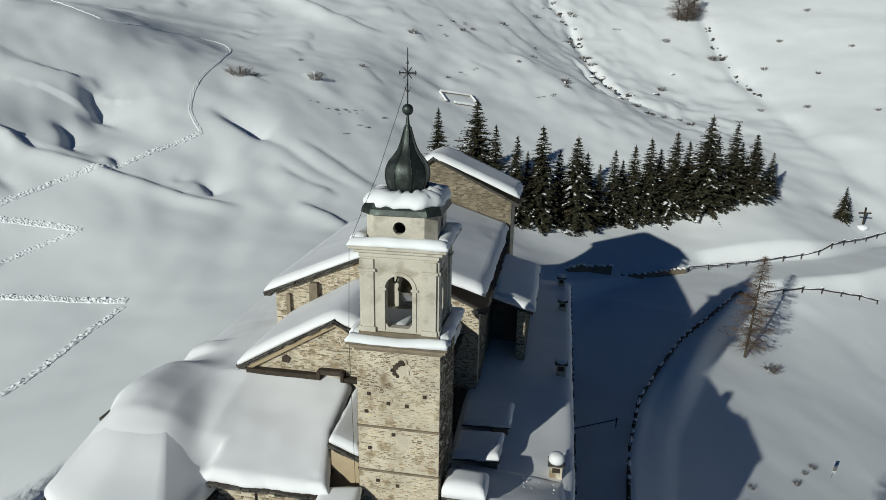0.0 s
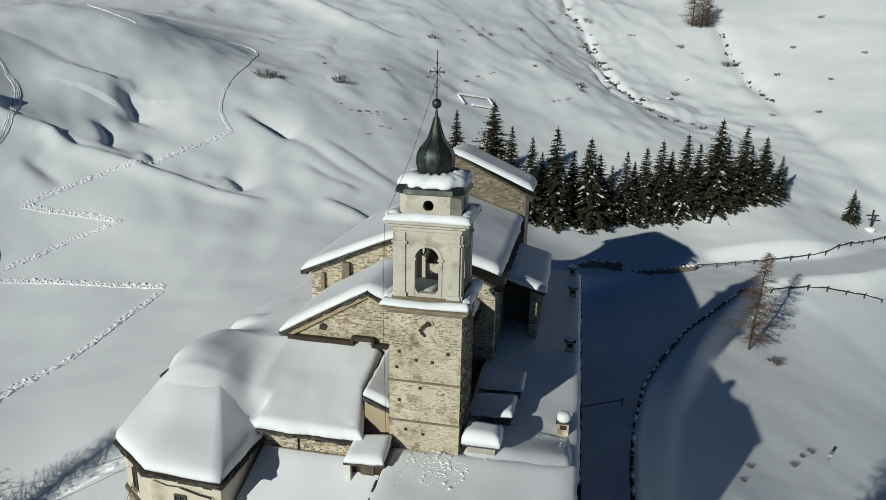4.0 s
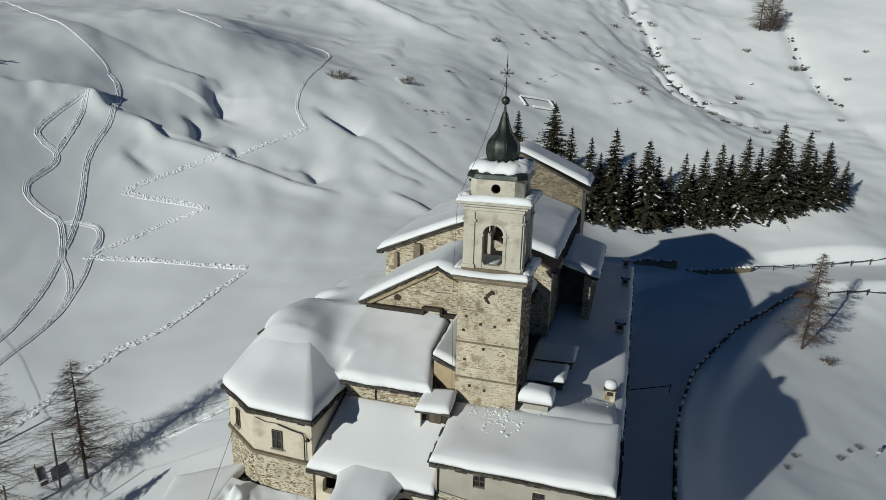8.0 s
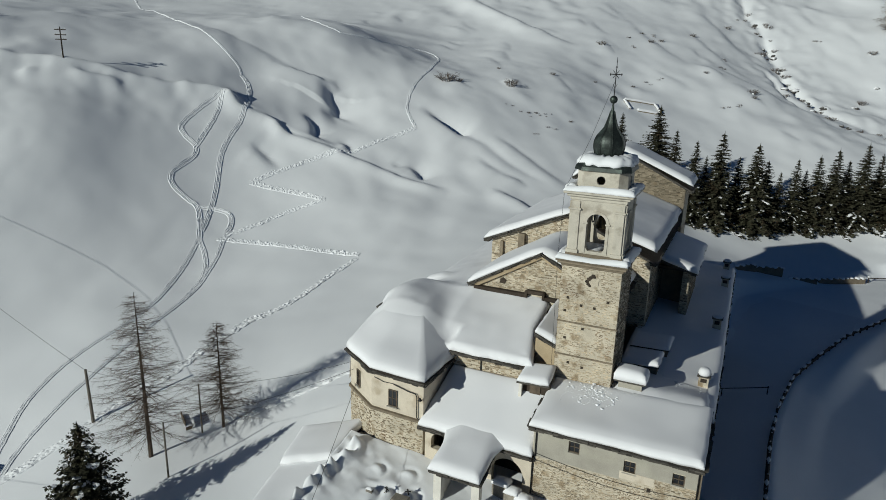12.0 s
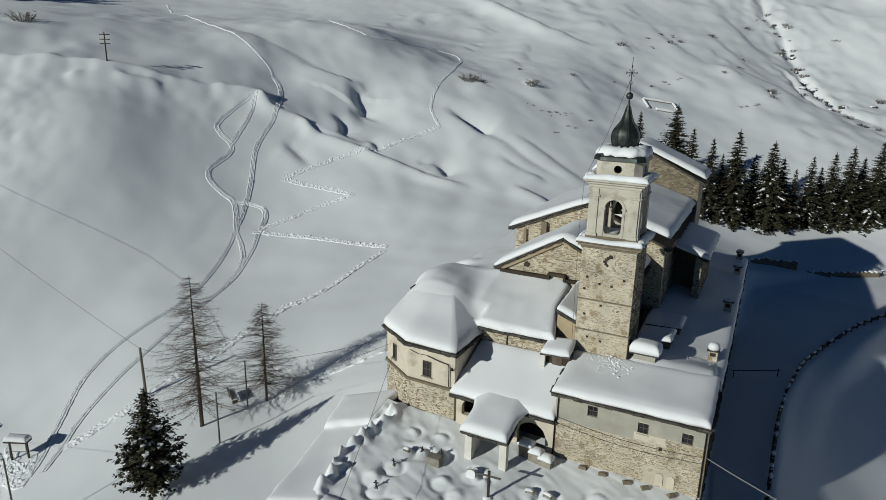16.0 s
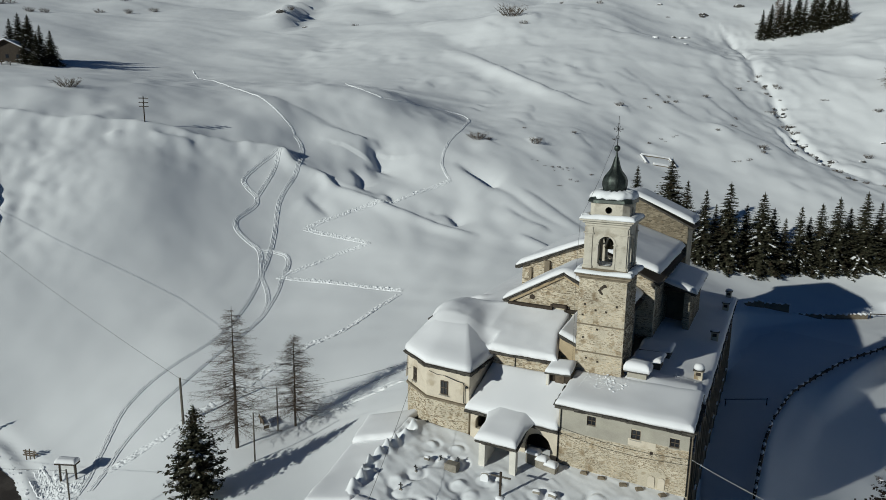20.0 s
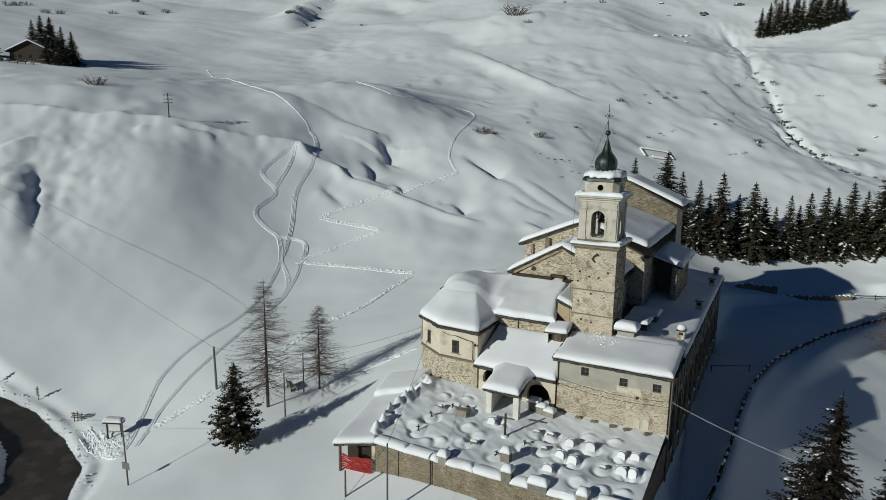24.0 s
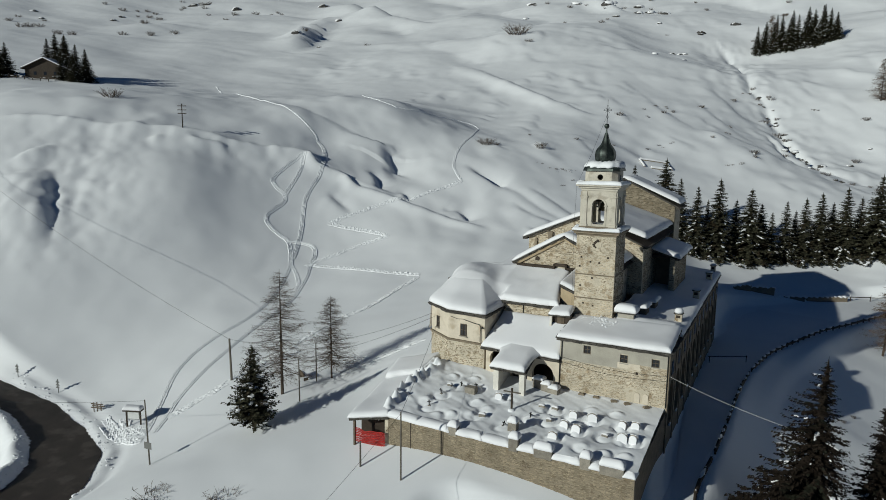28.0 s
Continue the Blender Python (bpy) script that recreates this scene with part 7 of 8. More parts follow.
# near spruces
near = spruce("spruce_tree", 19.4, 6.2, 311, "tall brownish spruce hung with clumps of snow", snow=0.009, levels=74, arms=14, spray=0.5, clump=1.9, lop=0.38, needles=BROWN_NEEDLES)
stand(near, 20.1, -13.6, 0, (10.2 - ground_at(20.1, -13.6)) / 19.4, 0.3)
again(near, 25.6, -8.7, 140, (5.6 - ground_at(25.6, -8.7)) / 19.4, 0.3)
# an unseen third tree, added only to cast shade over the bank
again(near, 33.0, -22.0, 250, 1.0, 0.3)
lone = spruce("spruce_tree", 9.9, 3.3, 312, "dense dark green spruce standing alone in the snow", snow=0.014, levels=40, arms=12, bare=0.15, clump=2.6, spray=0.66, lift=0.3, belly=0.45)
stand(lone, -35.2, -14.7, 0, 1.0, 0.2)
# larches
stand(larch("larch_tree", 16.4, 7.6, 321, "bare brown larch in deep snow"), -38.5, -4.8, 0, 1.0, 0.1)
stand(larch("larch_tree", 11.4, 6.0, 322, "smaller bare brown larch in deep snow", reach0=0.16), -34.6, 0.8, 50, 1.0, 0.1)
stand(larch("larch_tree", 14.4, 4.5, 323, "bare reddish larch leaning on the slope", (0.8, 0.3), reach0=0.1, twig=0.013, fill=1.25), 39.4, 51.4, 0, 1.0, 0.1)
far_larch = larch("larch_tree", 15.0, 6.2, 324, "brown larch above the snowy gully", reach0=0.07, levels=80, twig=0.026, fill=0.8)
stand(far_larch, 67.3, 206.6, 0, 1.0, 0.2)
for x, y, turn, size in ((70.2, 206.0, 120, 0.92), (72.6, 207.4, 200, 0.8), (36.5, 292, 30, 1.15)):
    again(far_larch, x, y, turn, size, 0.2)
# the far copse and the trees at the far house
for i, (x, y, h) in enumerate([(30.5, 288, 15), (34, 289, 17), (37.5, 289.5, 16), (41, 290.5, 19), (44.5, 291, 17), (48, 292, 18), (51.5, 292.5, 16), (55, 293.5, 19), (58.5, 294.5, 20), (62, 296, 17), (65, 297.5, 14), (39, 295, 18), (46, 297, 19), (53, 299, 19), (60, 301, 18)]):
    again(kinds[i % 3], x, y, 53.0 * i, h / 16.0 * 0.88, 0.2)["group"] = "far copse of spruces"
for i, (x, y, h) in enumerate([(-216, 107, 16), (-219, 106, 14), (-212, 107.5, 15.5), (-208, 104.5, 16), (-203.5, 105, 13.5), (-200, 106, 12), (-204, 102, 11), (-205, 100, 9), (-199.5, 100.5, 10), (-222, 92, 12), (-226, 91, 13), (-223.5, 89.5, 11), (-229, 94, 13)]):
    again(kinds[(1, 0, 1)[i % 3]], x, y, 47.0 * i, h / 16.0 * 1.15, 0.2, 0.87)["group"] = "spruces round the far house"
again(kinds[1], 110, 344, 0, 1.3, 0.2)["group"] = "far copse of spruces"
# bushes
tuft = bush(331, 1.0)
stand(tuft, -45.5, 99.9, 0, 2.3)
tuft2 = bush(332, 1.0, 1.0)
stand(tuft2, -31.9, 105.9, 0, 1.8)
for i, (x, y, s) in enumerate([(-43, 101, 1.5), (-24.8, 120.6, 1.2), (24, 145.2, 2.4), (-17, 154.2, 2.2), (-3.7, 166, 1.6), (-1, 170, 1.4), (-78.9, 248.7, 6.0), (61.1, 194.6, 2.2), (29.7, 189, 2.4), (33, 182, 2.4), (54.5, 168, 2.2), (73.7, 186, 2.8), (-127.6, 51.6, 2.6), (42.4, 49.6, 1.2), (-37.2, -27.9, 1.9), (-29.3, -26.8, 1.6),
                               (-35, -29.2, 1.3), (24, 142, 1.3), (-6, 135, 1.0), (89, 152, 1.6), (86, 176, 1.8), (109, 206, 2.0), (-15, 128, 0.8), (12, 152, 1.2), (98, 168, 1.4), (112, 180, 1.5), (120, 160, 1.4), (104, 146, 1.3), (95, 190, 1.6), (130, 190, 1.8), (-38, 118, 0.9), (8, 182, 1.8), (19, 200, 2.0), (26, 215, 2.0), (38, 162, 1.6), (42, 155, 1.5),
                               (-29, -31, 0.9), (-44, -33, 1.1), (40.2, 32.4, 0.5), (38.6, 31.0, 0.4), (36.8, 28.8, 0.5), (30.6, 25.2, 0.4), (29.0, 22.4, 0.4)]):
    again(tuft2 if i % 3 else tuft, x, y, 61.0 * i, s * (0.62 if y > 60 and s < 5 else 1.0), 0.35 * s if y < 0 else 0.0)

# sparse dusted tufts in patches and a few bare shrubs
rng = random.Random(82)
for i, (x, y, s) in enumerate([(-27.1, 96.3, 0.5), (-24.1, 98.1, 0.5), (-21.9, 98.3, 0.5), (-19, 94.6, 0.7), (-16.6, 100.9, 0.5), (-24.8, 95.8, 0.4), (-21.1, 100.1, 0.4), (-30.7, 97.3, 0.4), (-22.4, 89.6, 0.4),
                               (-10.3, 166.3, 0.8), (-7, 172.3, 0.8), (-3.3, 172.9, 0.7), (-8.7, 160.7, 0.7), (-3.1, 139.9, 0.6), (0, 142.3, 0.7), (17.1, 170.9, 0.8), (16.1, 162.2, 0.8), (17.7, 135.6, 0.6), (19.9, 136.5, 0.6), (45.8, 201.7, 0.9),
                               (27.6, 188.7, 1.0), (-12.5, 304.7, 1.4), (4.1, 311.9, 1.4), (-70.8, 239.5, 2.2), (-165.7, 256.5, 2.0), (-215.8, 272.2, 2.2), (-315.9, 323.4, 2.2), (32.1, 206.5, 1.6), (76.7, 188.4, 2.4), (78.1, 154.5, 1.3), (69.6, 148.2, 0.9)]):
    for k in range(2 if s < 1 else 1):
        again(tuft2 if (i + k) % 2 else tuft, x + k * rng.uniform(-1.6, 1.6), y + k * rng.uniform(-1.2, 1.2), 47.0 * i + 100 * k, s * rng.uniform(0.7, 1.0), 0.3 * s)

for i in range(34):
    again(tuft if i % 2 else tuft2, rng.uniform(-440, -300), rng.uniform(200, 400), 61.0 * i, rng.uniform(1.4, 3.2))
for i in range(26):
    again(tuft if i % 2 else tuft2, rng.uniform(-120, 60), rng.uniform(300, 420), 67.0 * i, rng.uniform(1.0, 2.2))

# scrub along the ravine
rng = random.Random(81)
line = [(25, 214), (29.8, 204), (32.7, 191), (34.5, 178), (38, 166), (40, 155), (47, 147), (56, 141)]
for i in range(22):
    a, b = line[i % 7], line[i % 7 + 1]
    t = rng.random()
    again(tuft2 if i % 2 else tuft, a[0] + (b[0] - a[0]) * t + rng.gauss(0, 2.2), a[1] + (b[1] - a[1]) * t + rng.gauss(0, 2.2), 50.0 * i, rng.uniform(0.5, 1.2))

# ---- fences, poles, signs ----
def lerp_line(line, step):
    out = []
    carry = 0.0
    for a, b in zip(line[:-1], line[1:]):
        a, b = Vector(a), Vector(b)
        n = (b - a).length
        s = carry
        while s < n:
            out.append(a.lerp(b, s / n))
            s += step
        carry = s - n
    return out


def fence(line, step, label, high=0.95, rails=(0.75,), cap=0.16, thick=0.07, log=0.085):
    """Posts with rails between, each capped with snow."""
    f = thing("wooden_fence", label, "fence")
    rng = random.Random(int(line[0][0] * 10) + 3)
    pts = [(p.x, p.y, ground_at(p.x, p.y)) for p in lerp_line(line, step)]
    for i, (x, y, z) in enumerate(pts):
        h = high * rng.uniform(0.85, 1.1)
        post = part("post", Shape().bevel_box(x - thick, x + thick, y - thick, y + thick, z - 0.4, z + h, 0.015), DARK_WOOD, f)
        part("snow_cap", Shape().ball((x, y, z + h + 0.05), cap * rng.uniform(0.9, 1.3), 8, 0.75, 0.1, rng), ROOF_SNOW, post, smooth=True)
        if i + 1 < len(pts) and (high > 1.0 or rng.random() < 0.94):
            x2, y2, z2 = pts[i + 1]
            for r in rails:
                a, b = Vector((x, y, z + r * h)), Vector((x2, y2, z2 + r * high * rng.uniform(0.8, 1.05)))
                part("rail", Shape().tube([a, (a + b) / 2 - Vector((0, 0, 0.05)), b], log * rng.uniform(0.85, 1.2), 7), DARK_WOOD, f)
                if rng.random() < 0.6:
                    c, d = a.lerp(b, rng.uniform(0.05, 0.4)), a.lerp(b, rng.uniform(0.55, 0.95))
                    part("rail_snow", Shape().tube([c + Vector((0, 0, log)), (c + d) / 2 + Vector((0, 0, log)), d + Vector((0, 0, log))], [0.05, log * 1.1, 0.05], 7), ROOF_SNOW, f, smooth=True)
    return f


fence([(95, 107), (83.6, 99.8), (64.7, 86.7), (52, 82), (40.5, 77.4), (38.9, 76.8)], 4.0, "dark wooden rail fence along the upper road", 1.1)
fence([(70, 75.5), (63, 73.8), (56.5, 72.5), (49.8, 70.5), (47.3, 68.9)], 3.6, "short dark rail fence on the slope", 1.0)
fence([(47, 68.5), (42.9, 65.5), (36, 56), (29, 46.5), (24.5, 38.5), (20.5, 30.8), (17.6, 21.5), (16.1, 14.6), (14.95, 7.6), (13.9, 0.8), (12.5, -7.2), (11.1, -12.8), (10.8, -20)], 2.0, "low dark log fence edging the snowy way", 0.7, (0.62,), 0.07, 0.09, 0.17)
# low wall at the back of the way
lw = thing("low_stone_wall", "low dark stone wall with lumps of snow", "wall")
for (x0, y0), (x1, y1), h in (((17.2, 67.2), (20.2, 69.2), 1.2), ((20.3, 69.5), (24.6, 70.4), 1.5), ((24.8, 70.6), (30.2, 71.9), 0.7), ((30.6, 72.5), (38.2, 76.2), 0.9)):
    z = min(ground_at(x0, y0), ground_at(x1, y1))
    d = Vector((x1 - x0, y1 - y0, 0)).normalized()
    n = Vector((-d.y, d.x, 0)) * 0.35
    a, b = Vector((x0, y0, 0)), Vector((x1, y1, 0))
    part("length", Shape().hexa([(*(p).xy, zz) for zz in (z - 0.6, z + h) for p in (a - n, b - n, b + n, a + n)]), DARK_STONE, lw)
    k = 0.0
    rng = random.Random(int(h * 10))
    while k < (b - a).length:
        p = a + d * k
        part("snow_lump", Shape().ball((p.x, p.y, z + h), rng.uniform(0.3, 0.5), 8, 0.6, 0.15, rng), ROOF_SNOW, lw, smooth=True)
        k += rng.uniform(0.7, 1.3)
# barrier bar across the way
bar = thing("barrier_bar", "dark pole barrier across the snowy way", "barrier")
z = ground_at(12.6, 23.5)
part("bar", Shape().tube([(12.2, 23.2, z + 1.0), (17.3, 25.7, z + 0.9)], 0.05, 6), DARK_WOOD, bar)
for x, y in ((12.4, 23.3), (17.2, 25.65)):
    part("post", Shape().bevel_box(x - 0.05, x + 0.05, y - 0.05, y + 0.05, z - 0.4, z + 1.05, 0.01), DARK_WOOD, bar)


def pole(x, y, h, r=0.13, label="grey weathered wooden pole in the snow", lean=(0, 0)):
    t = thing("utility_pole", label, "pole", pose(x, y, ground_at(x, y)))
    part("post", Shape().tube([(0, 0, -0.5), (lean[0], lean[1], h)], [r, r * 0.75], 8), POLE_WOOD, t)
    return t


pole(-50.2, -0.4, 6.1, 0.17, "thick grey wooden utility pole in the snow", (-0.15, 0))
pole(-34.0, -7.6, 5.4, 0.09, "thin metal pole in the snow")
pole(-36.2, -0.4, 5.3, 0.09, "thin metal pole in the snow")
P4 = pole(-45.7, -19.8, 7.6, 0.09, "thin pole carrying a small plate", (-0.2, 0))
part("plate", Shape().bevel_box(-0.55, 0.45, -0.12, -0.07, 1.9, 2.7, 0.01), SIGN_GREY, P4, "grey metal plate")
pole(-18.3, -20.9, 2.5, 0.1, "short grey post beside the wall")
pole(-13.6, -22.0, 6.4, 0.09, "tall thin grey pole beside the wall")
for x, y in ((-4.8, -22.9), (-1.5, -23.1), (1.8, -23.2)):
    p = thing("fence_post", "thin grey post in the snow below the wall", "post", pose(x, y, ground_at(x, y)), "posts below the wall")
    part("post", Shape().tube([(0, 0, -0.5), (0.03, 0, 1.3)], [0.045, 0.04], 6), POLE_WOOD, p)
    part("top_arm", Shape().tube([(-0.12, 0, 1.22), (0.2, -0.05, 1.36)], 0.025, 5), POLE_WOOD, p)
hill = thing("telegraph_pole", "old telegraph pole with three cross arms on the ridge", "pole", pose(-102.5, 48.3, ground_at(-102.5, 48.3), 0, 0, 20))
part("post", Shape().tube([(0, 0, -0.5), (0, 0, 5.3)], [0.14, 0.1], 8), DARK_WOOD, hill)
for z in (3.1, 3.9, 4.8):
    arm = part("cross_arm", Shape().bevel_box(-1.0, 1.0, -0.08, 0.08, z - 0.08, z + 0.08, 0.01), DARK_WOOD, hill)
    for x in (-0.9, -0.45, 0.45, 0.9):
        part("insulator", Shape().lathe([(0.05, z + 0.08), (0.07, z + 0.14), (0.04, z + 0.24)], 8, (x, 0)), SIGN_WHITE, arm)


def wire(a, b, sag, r=0.016, label="thin dark overhead wire", mat=None):
    a, b = Vector(a), Vector(b)
    pts = [a.lerp(b, k / 16) - Vector((0, 0, sag * 4 * (k / 16) * (1 - k / 16))) for k in range(17)]
    return solo("overhead_wire", Shape().tube(pts, r, 4), mat or IRON, label, "wire")


top1 = (-50.35, -0.4, ground_at(-50.2, -0.4) + 6.0)
top3 = (-36.2, -0.4, ground_at(-36.2, -0.4) + 5.2)
top4 = (-45.9, -19.8, ground_at(-45.7, -19.8) + 7.5)
wire(top1, (-150, 18, 33), 2.5, 0.022)
wire(top1, top3, 0.4)
wire(top3, ch(-18.2, -4.6, 7.4), 0.5)
wire((-34.0, -7.6, ground_at(-34.0, -7.6) + 5.3), ch(-17.6, -5.4, 7.2), 0.5)
wire(top4, (-100, -25, -6), 1.0)
wire((-13.6, -22.0, ground_at(-13.6, -22) + 6.3), ch(-16.9, -5.8, 6.9), 0.3)
wire((-13.6, -22.0, ground_at(-13.6, -22) + 6.3), (-16.5, -50, -3), 0.5)
# the pale sign colour puts the sun's gleam into this cable
wire(ch(8.95, -7.5, 5.4), (18.6, -11.8, 3.2), 0.25, 0.014, "overhead cable to the spruce, coloured pale as if sunlit", SIGN_WHITE)
# information board, finger posts and road-side markers
board = thing("information_board", "roofed wooden notice board topped with snow", "notice board", pose(-58.6, -10.0, ground_at(-58.6, -10.0), 0, 0, 18))
for x in (-0.95, 0.95):
    part("post", Shape().bevel_box(x - 0.08, x + 0.08, -0.08, 0.08, -0.4, 2.3, 0.01), DARK_WOOD, board)
part("panel", Shape().bevel_box(-0.87, 0.87, -0.04, 0.04, 1.0, 2.1, 0.01), SIGN_GREY, board)
part("sheet", Shape().box(-0.75, 0.75, -0.048, -0.044, 1.1, 2.0), SIGN_WHITE, board, "pale faded sheet")
part("roof", Shape().hexa([(-1.25, -0.5, 2.25), (1.25, -0.5, 2.25), (1.25, 0.5, 2.25), (-1.25, 0.5, 2.25), (-1.25, -0.45, 2.4), (1.25, -0.45, 2.4), (1.25, 0.5, 2.45), (-1.25, 0.5, 2.45)]), DARK_WOOD, board)
part("snow_cap", blanket([(-1.25, -0.5, 2.42), (1.25, -0.5, 2.42), (1.25, 0.55, 2.46), (-1.25, 0.55, 2.46)], 0.5, 0.2, 0.3, 0.05, 0.03, 341, 0.0), ROOF_SNOW, board, smooth=True)
sg = thing("finger_post", "cluster of wooden way signs on short posts", "signpost", pose(-67.6, -8.0, ground_at(-67.6, -8.0), 0, 0, 10) @ Matrix.Scale(0.68, 4))
for x, h in ((-0.8, 1.9), (0.0, 2.1), (0.9, 1.8)):
    part("post", Shape().bevel_box(x - 0.07, x + 0.07, -0.07, 0.07, -0.4, h, 0.01), WOOD, sg)
for z, x0, x1 in ((1.65, -1.3, 1.4), (1.25, -1.1, 1.7), (0.85, -1.4, 1.1)):
    part("arm", Shape().extrude([(x0, z - 0.13), (x1, z - 0.13), (x1 + 0.25, z), (x1, z + 0.13), (x0, z + 0.13)], -0.13, -0.075), WOOD, sg)
part("snow_cap", Shape().ball((0.9, 0, 1.85), 0.22, 8, 0.7), ROOF_SNOW, sg, smooth=True)
for i, (x, y) in enumerate(((-77.8, -6.0), (-86.1, -6.2))):
    r = thing("road_marker", "slim road marker with stacked arrow plates", "road sign", pose(x, y, ground_at(x, y) - 0.1, 0, 0, 8), "road markers")
    part("post", Shape().tube([(0, 0, -0.3), (0, 0, 2.2)], 0.05, 6), IRON, r)
    for z in (1.0, 1.4, 1.85):
        part("plate", Shape().extrude([(-0.38, z - 0.16), (0.38, z - 0.16), (0, z + 0.26)], -0.09, -0.055), SIGN_GREY, r)
cr = thing("roadside_cross", "dark wooden wayside cross on a mound of snow", "cross", pose(79.6, 100.5, ground_at(79.6, 100.5), 0, 0, 0))
part("upright", Shape().bevel_box(-0.14, 0.14, -0.12, 0.12, -0.3, 4.2, 0.02), DARK_WOOD, cr)
part("arm", Shape().bevel_box(-1.2, 1.2, -0.1, 0.1, 2.9, 3.2, 0.02), DARK_WOOD, cr)
part("foot_snow", Shape().ball((0, 0, 0.1), 1.1, 12, 0.6), LUMP_SNOW, cr, smooth=True)
gs = thing("slope_sign", "small dark sign with a white plate on a leaning post", "sign", pose(42.0, 32.0, ground_at(42.0, 32.0), 0, 12, 10) @ Matrix.Scale(0.5, 4))
part("post", Shape().tube([(0, 0, -0.3), (0, 0, 2.6)], 0.04, 6), IRON, gs)
part("board", Shape().bevel_box(-0.45, 0.45, -0.1, -0.05, 1.8, 2.7, 0.01), SIGN_GREY, gs, "dark square board")
part("plate", Shape().bevel_box(-0.42, 0.42, -0.1, -0.05, 1.2, 1.75, 0.01), SIGN_WHITE, gs, "white plate with two grey lines")
part("text_bar", Shape().box(-0.3, 0.3, -0.11, -0.102, 1.5, 1.56).box(-0.3, 0.2, -0.11, -0.102, 1.36, 1.42), SIGN_GREY, gs)
bench = thing("snowy_bench", "half-buried wooden bench under the larches", "bench", pose(-38.8, 0.6, ground_at(-38.8, 0.6) - 0.1, 0, 0, 140) @ Matrix.Scale(1.3, 4))
part("seat", Shape().bevel_box(-0.9, 0.9, -0.25, 0.25, 0.4, 0.48, 0.02), WOOD, bench)
part("backrest", Shape().bevel_box(-0.9, 0.9, 0.25, 0.32, 0.55, 0.95, 0.02), WOOD, bench)
for x in (-0.7, 0.7):
    part("leg", Shape().bevel_box(x - 0.06, x + 0.06, -0.2, 0.24, -0.3, 0.4, 0.01), WOOD, bench)
part("snow_cap", blanket([(-0.9, -0.25, 0.48), (0.9, -0.25, 0.48), (0.9, 0.25, 0.48), (-0.9, 0.25, 0.48)], 0.2, 0.15, 0.15, 0.04, 0.03, 342, 0.0), ROOF_SNOW, bench, smooth=True)

# ---- far things ----
RY = 122.5
rz = ground_at(-2.0, RY)
ruin = thing("ruined_fold", "snow-filled ruin of a small stone fold", "ruin", pose(-2.0, RY, rz, 0, 0, 22))
for a, b, c, d, h in ((-3.9, 3.9, 3.4, 3.9, 0.22), (-4.4, -3.9, -1.4, 3.4, 0.1), (3.4, 3.9, -1.0, 3.4, 0.15), (-2.2, 2.6, -1.7, -1.2, 0.12)):
    lift = lambda x, y: 0.1 + (ground_at(-2.0 + 0.927 * x - 0.375 * y, RY + 0.375 * x + 0.927 * y) - rz)
    corners = [(a, c), (b, c), (b, d), (a, d)]
    part("wall", Shape().hexa([(x, y, lift(x, y) - 0.8) for x, y in corners] + [(x, y, lift(x, y) + h) for x, y in corners]), DARK_STONE, ruin)
    part("wall_snow", blanket([(x, y, lift(x, y) + h) for x, y in corners], 0.42, 0.3, 0.3, 0.1, 0.1, 351 + a, 0.12), ROOF_SNOW, ruin, smooth=True)
hz = ground_at(-216, 102)
chalet = thing("far_chalet", "dark timber chalet with a snowy roof among spruces", "house", pose(-213, 103, hz - 0.6, 0, 0, 24))
part("wall", Shape().extrude([(-7, -1), (7, -1), (7, 3.6), (0, 6.6), (-7, 3.6)], -5, 5), DARK_WOOD, chalet)
for s in (-1, 1):
    q = [(-8 if s < 0 else 0, -6, 3.2 if s < 0 else 6.9), (0 if s < 0 else 8, -6, 6.9 if s < 0 else 3.2), (0 if s < 0 else 8, 6, 6.9 if s < 0 else 3.2), (-8 if s < 0 else 0, 6, 3.2 if s < 0 else 6.9)]
    part("roof", Shape().slab(q, 0.2), DARK_WOOD, chalet)
    part("roof_snow", blanket(q, 0.5, 0.8, 0.5, 0.05, 0.05, 361 + s, 0.0), ROOF_SNOW, chalet, smooth=True)
for x in (-3.5, 0, 3.5):
    part("window", Shape().box(x - 0.5, x + 0.5, -5.06, -5.0, 1.0, 2.2), GLASS, chalet)
fence([(-222, 90), (-214, 92), (-203, 95)], 3.0, "dark wooden fence before the far chalet", 1.2, (0.5, 0.9), 0.1, 0.1)


def rock(seed, size):
    rng = random.Random(seed)
    s = Shape().ball((0, 0, 0), size, 12, 0.55, 0.28, rng)
    return s


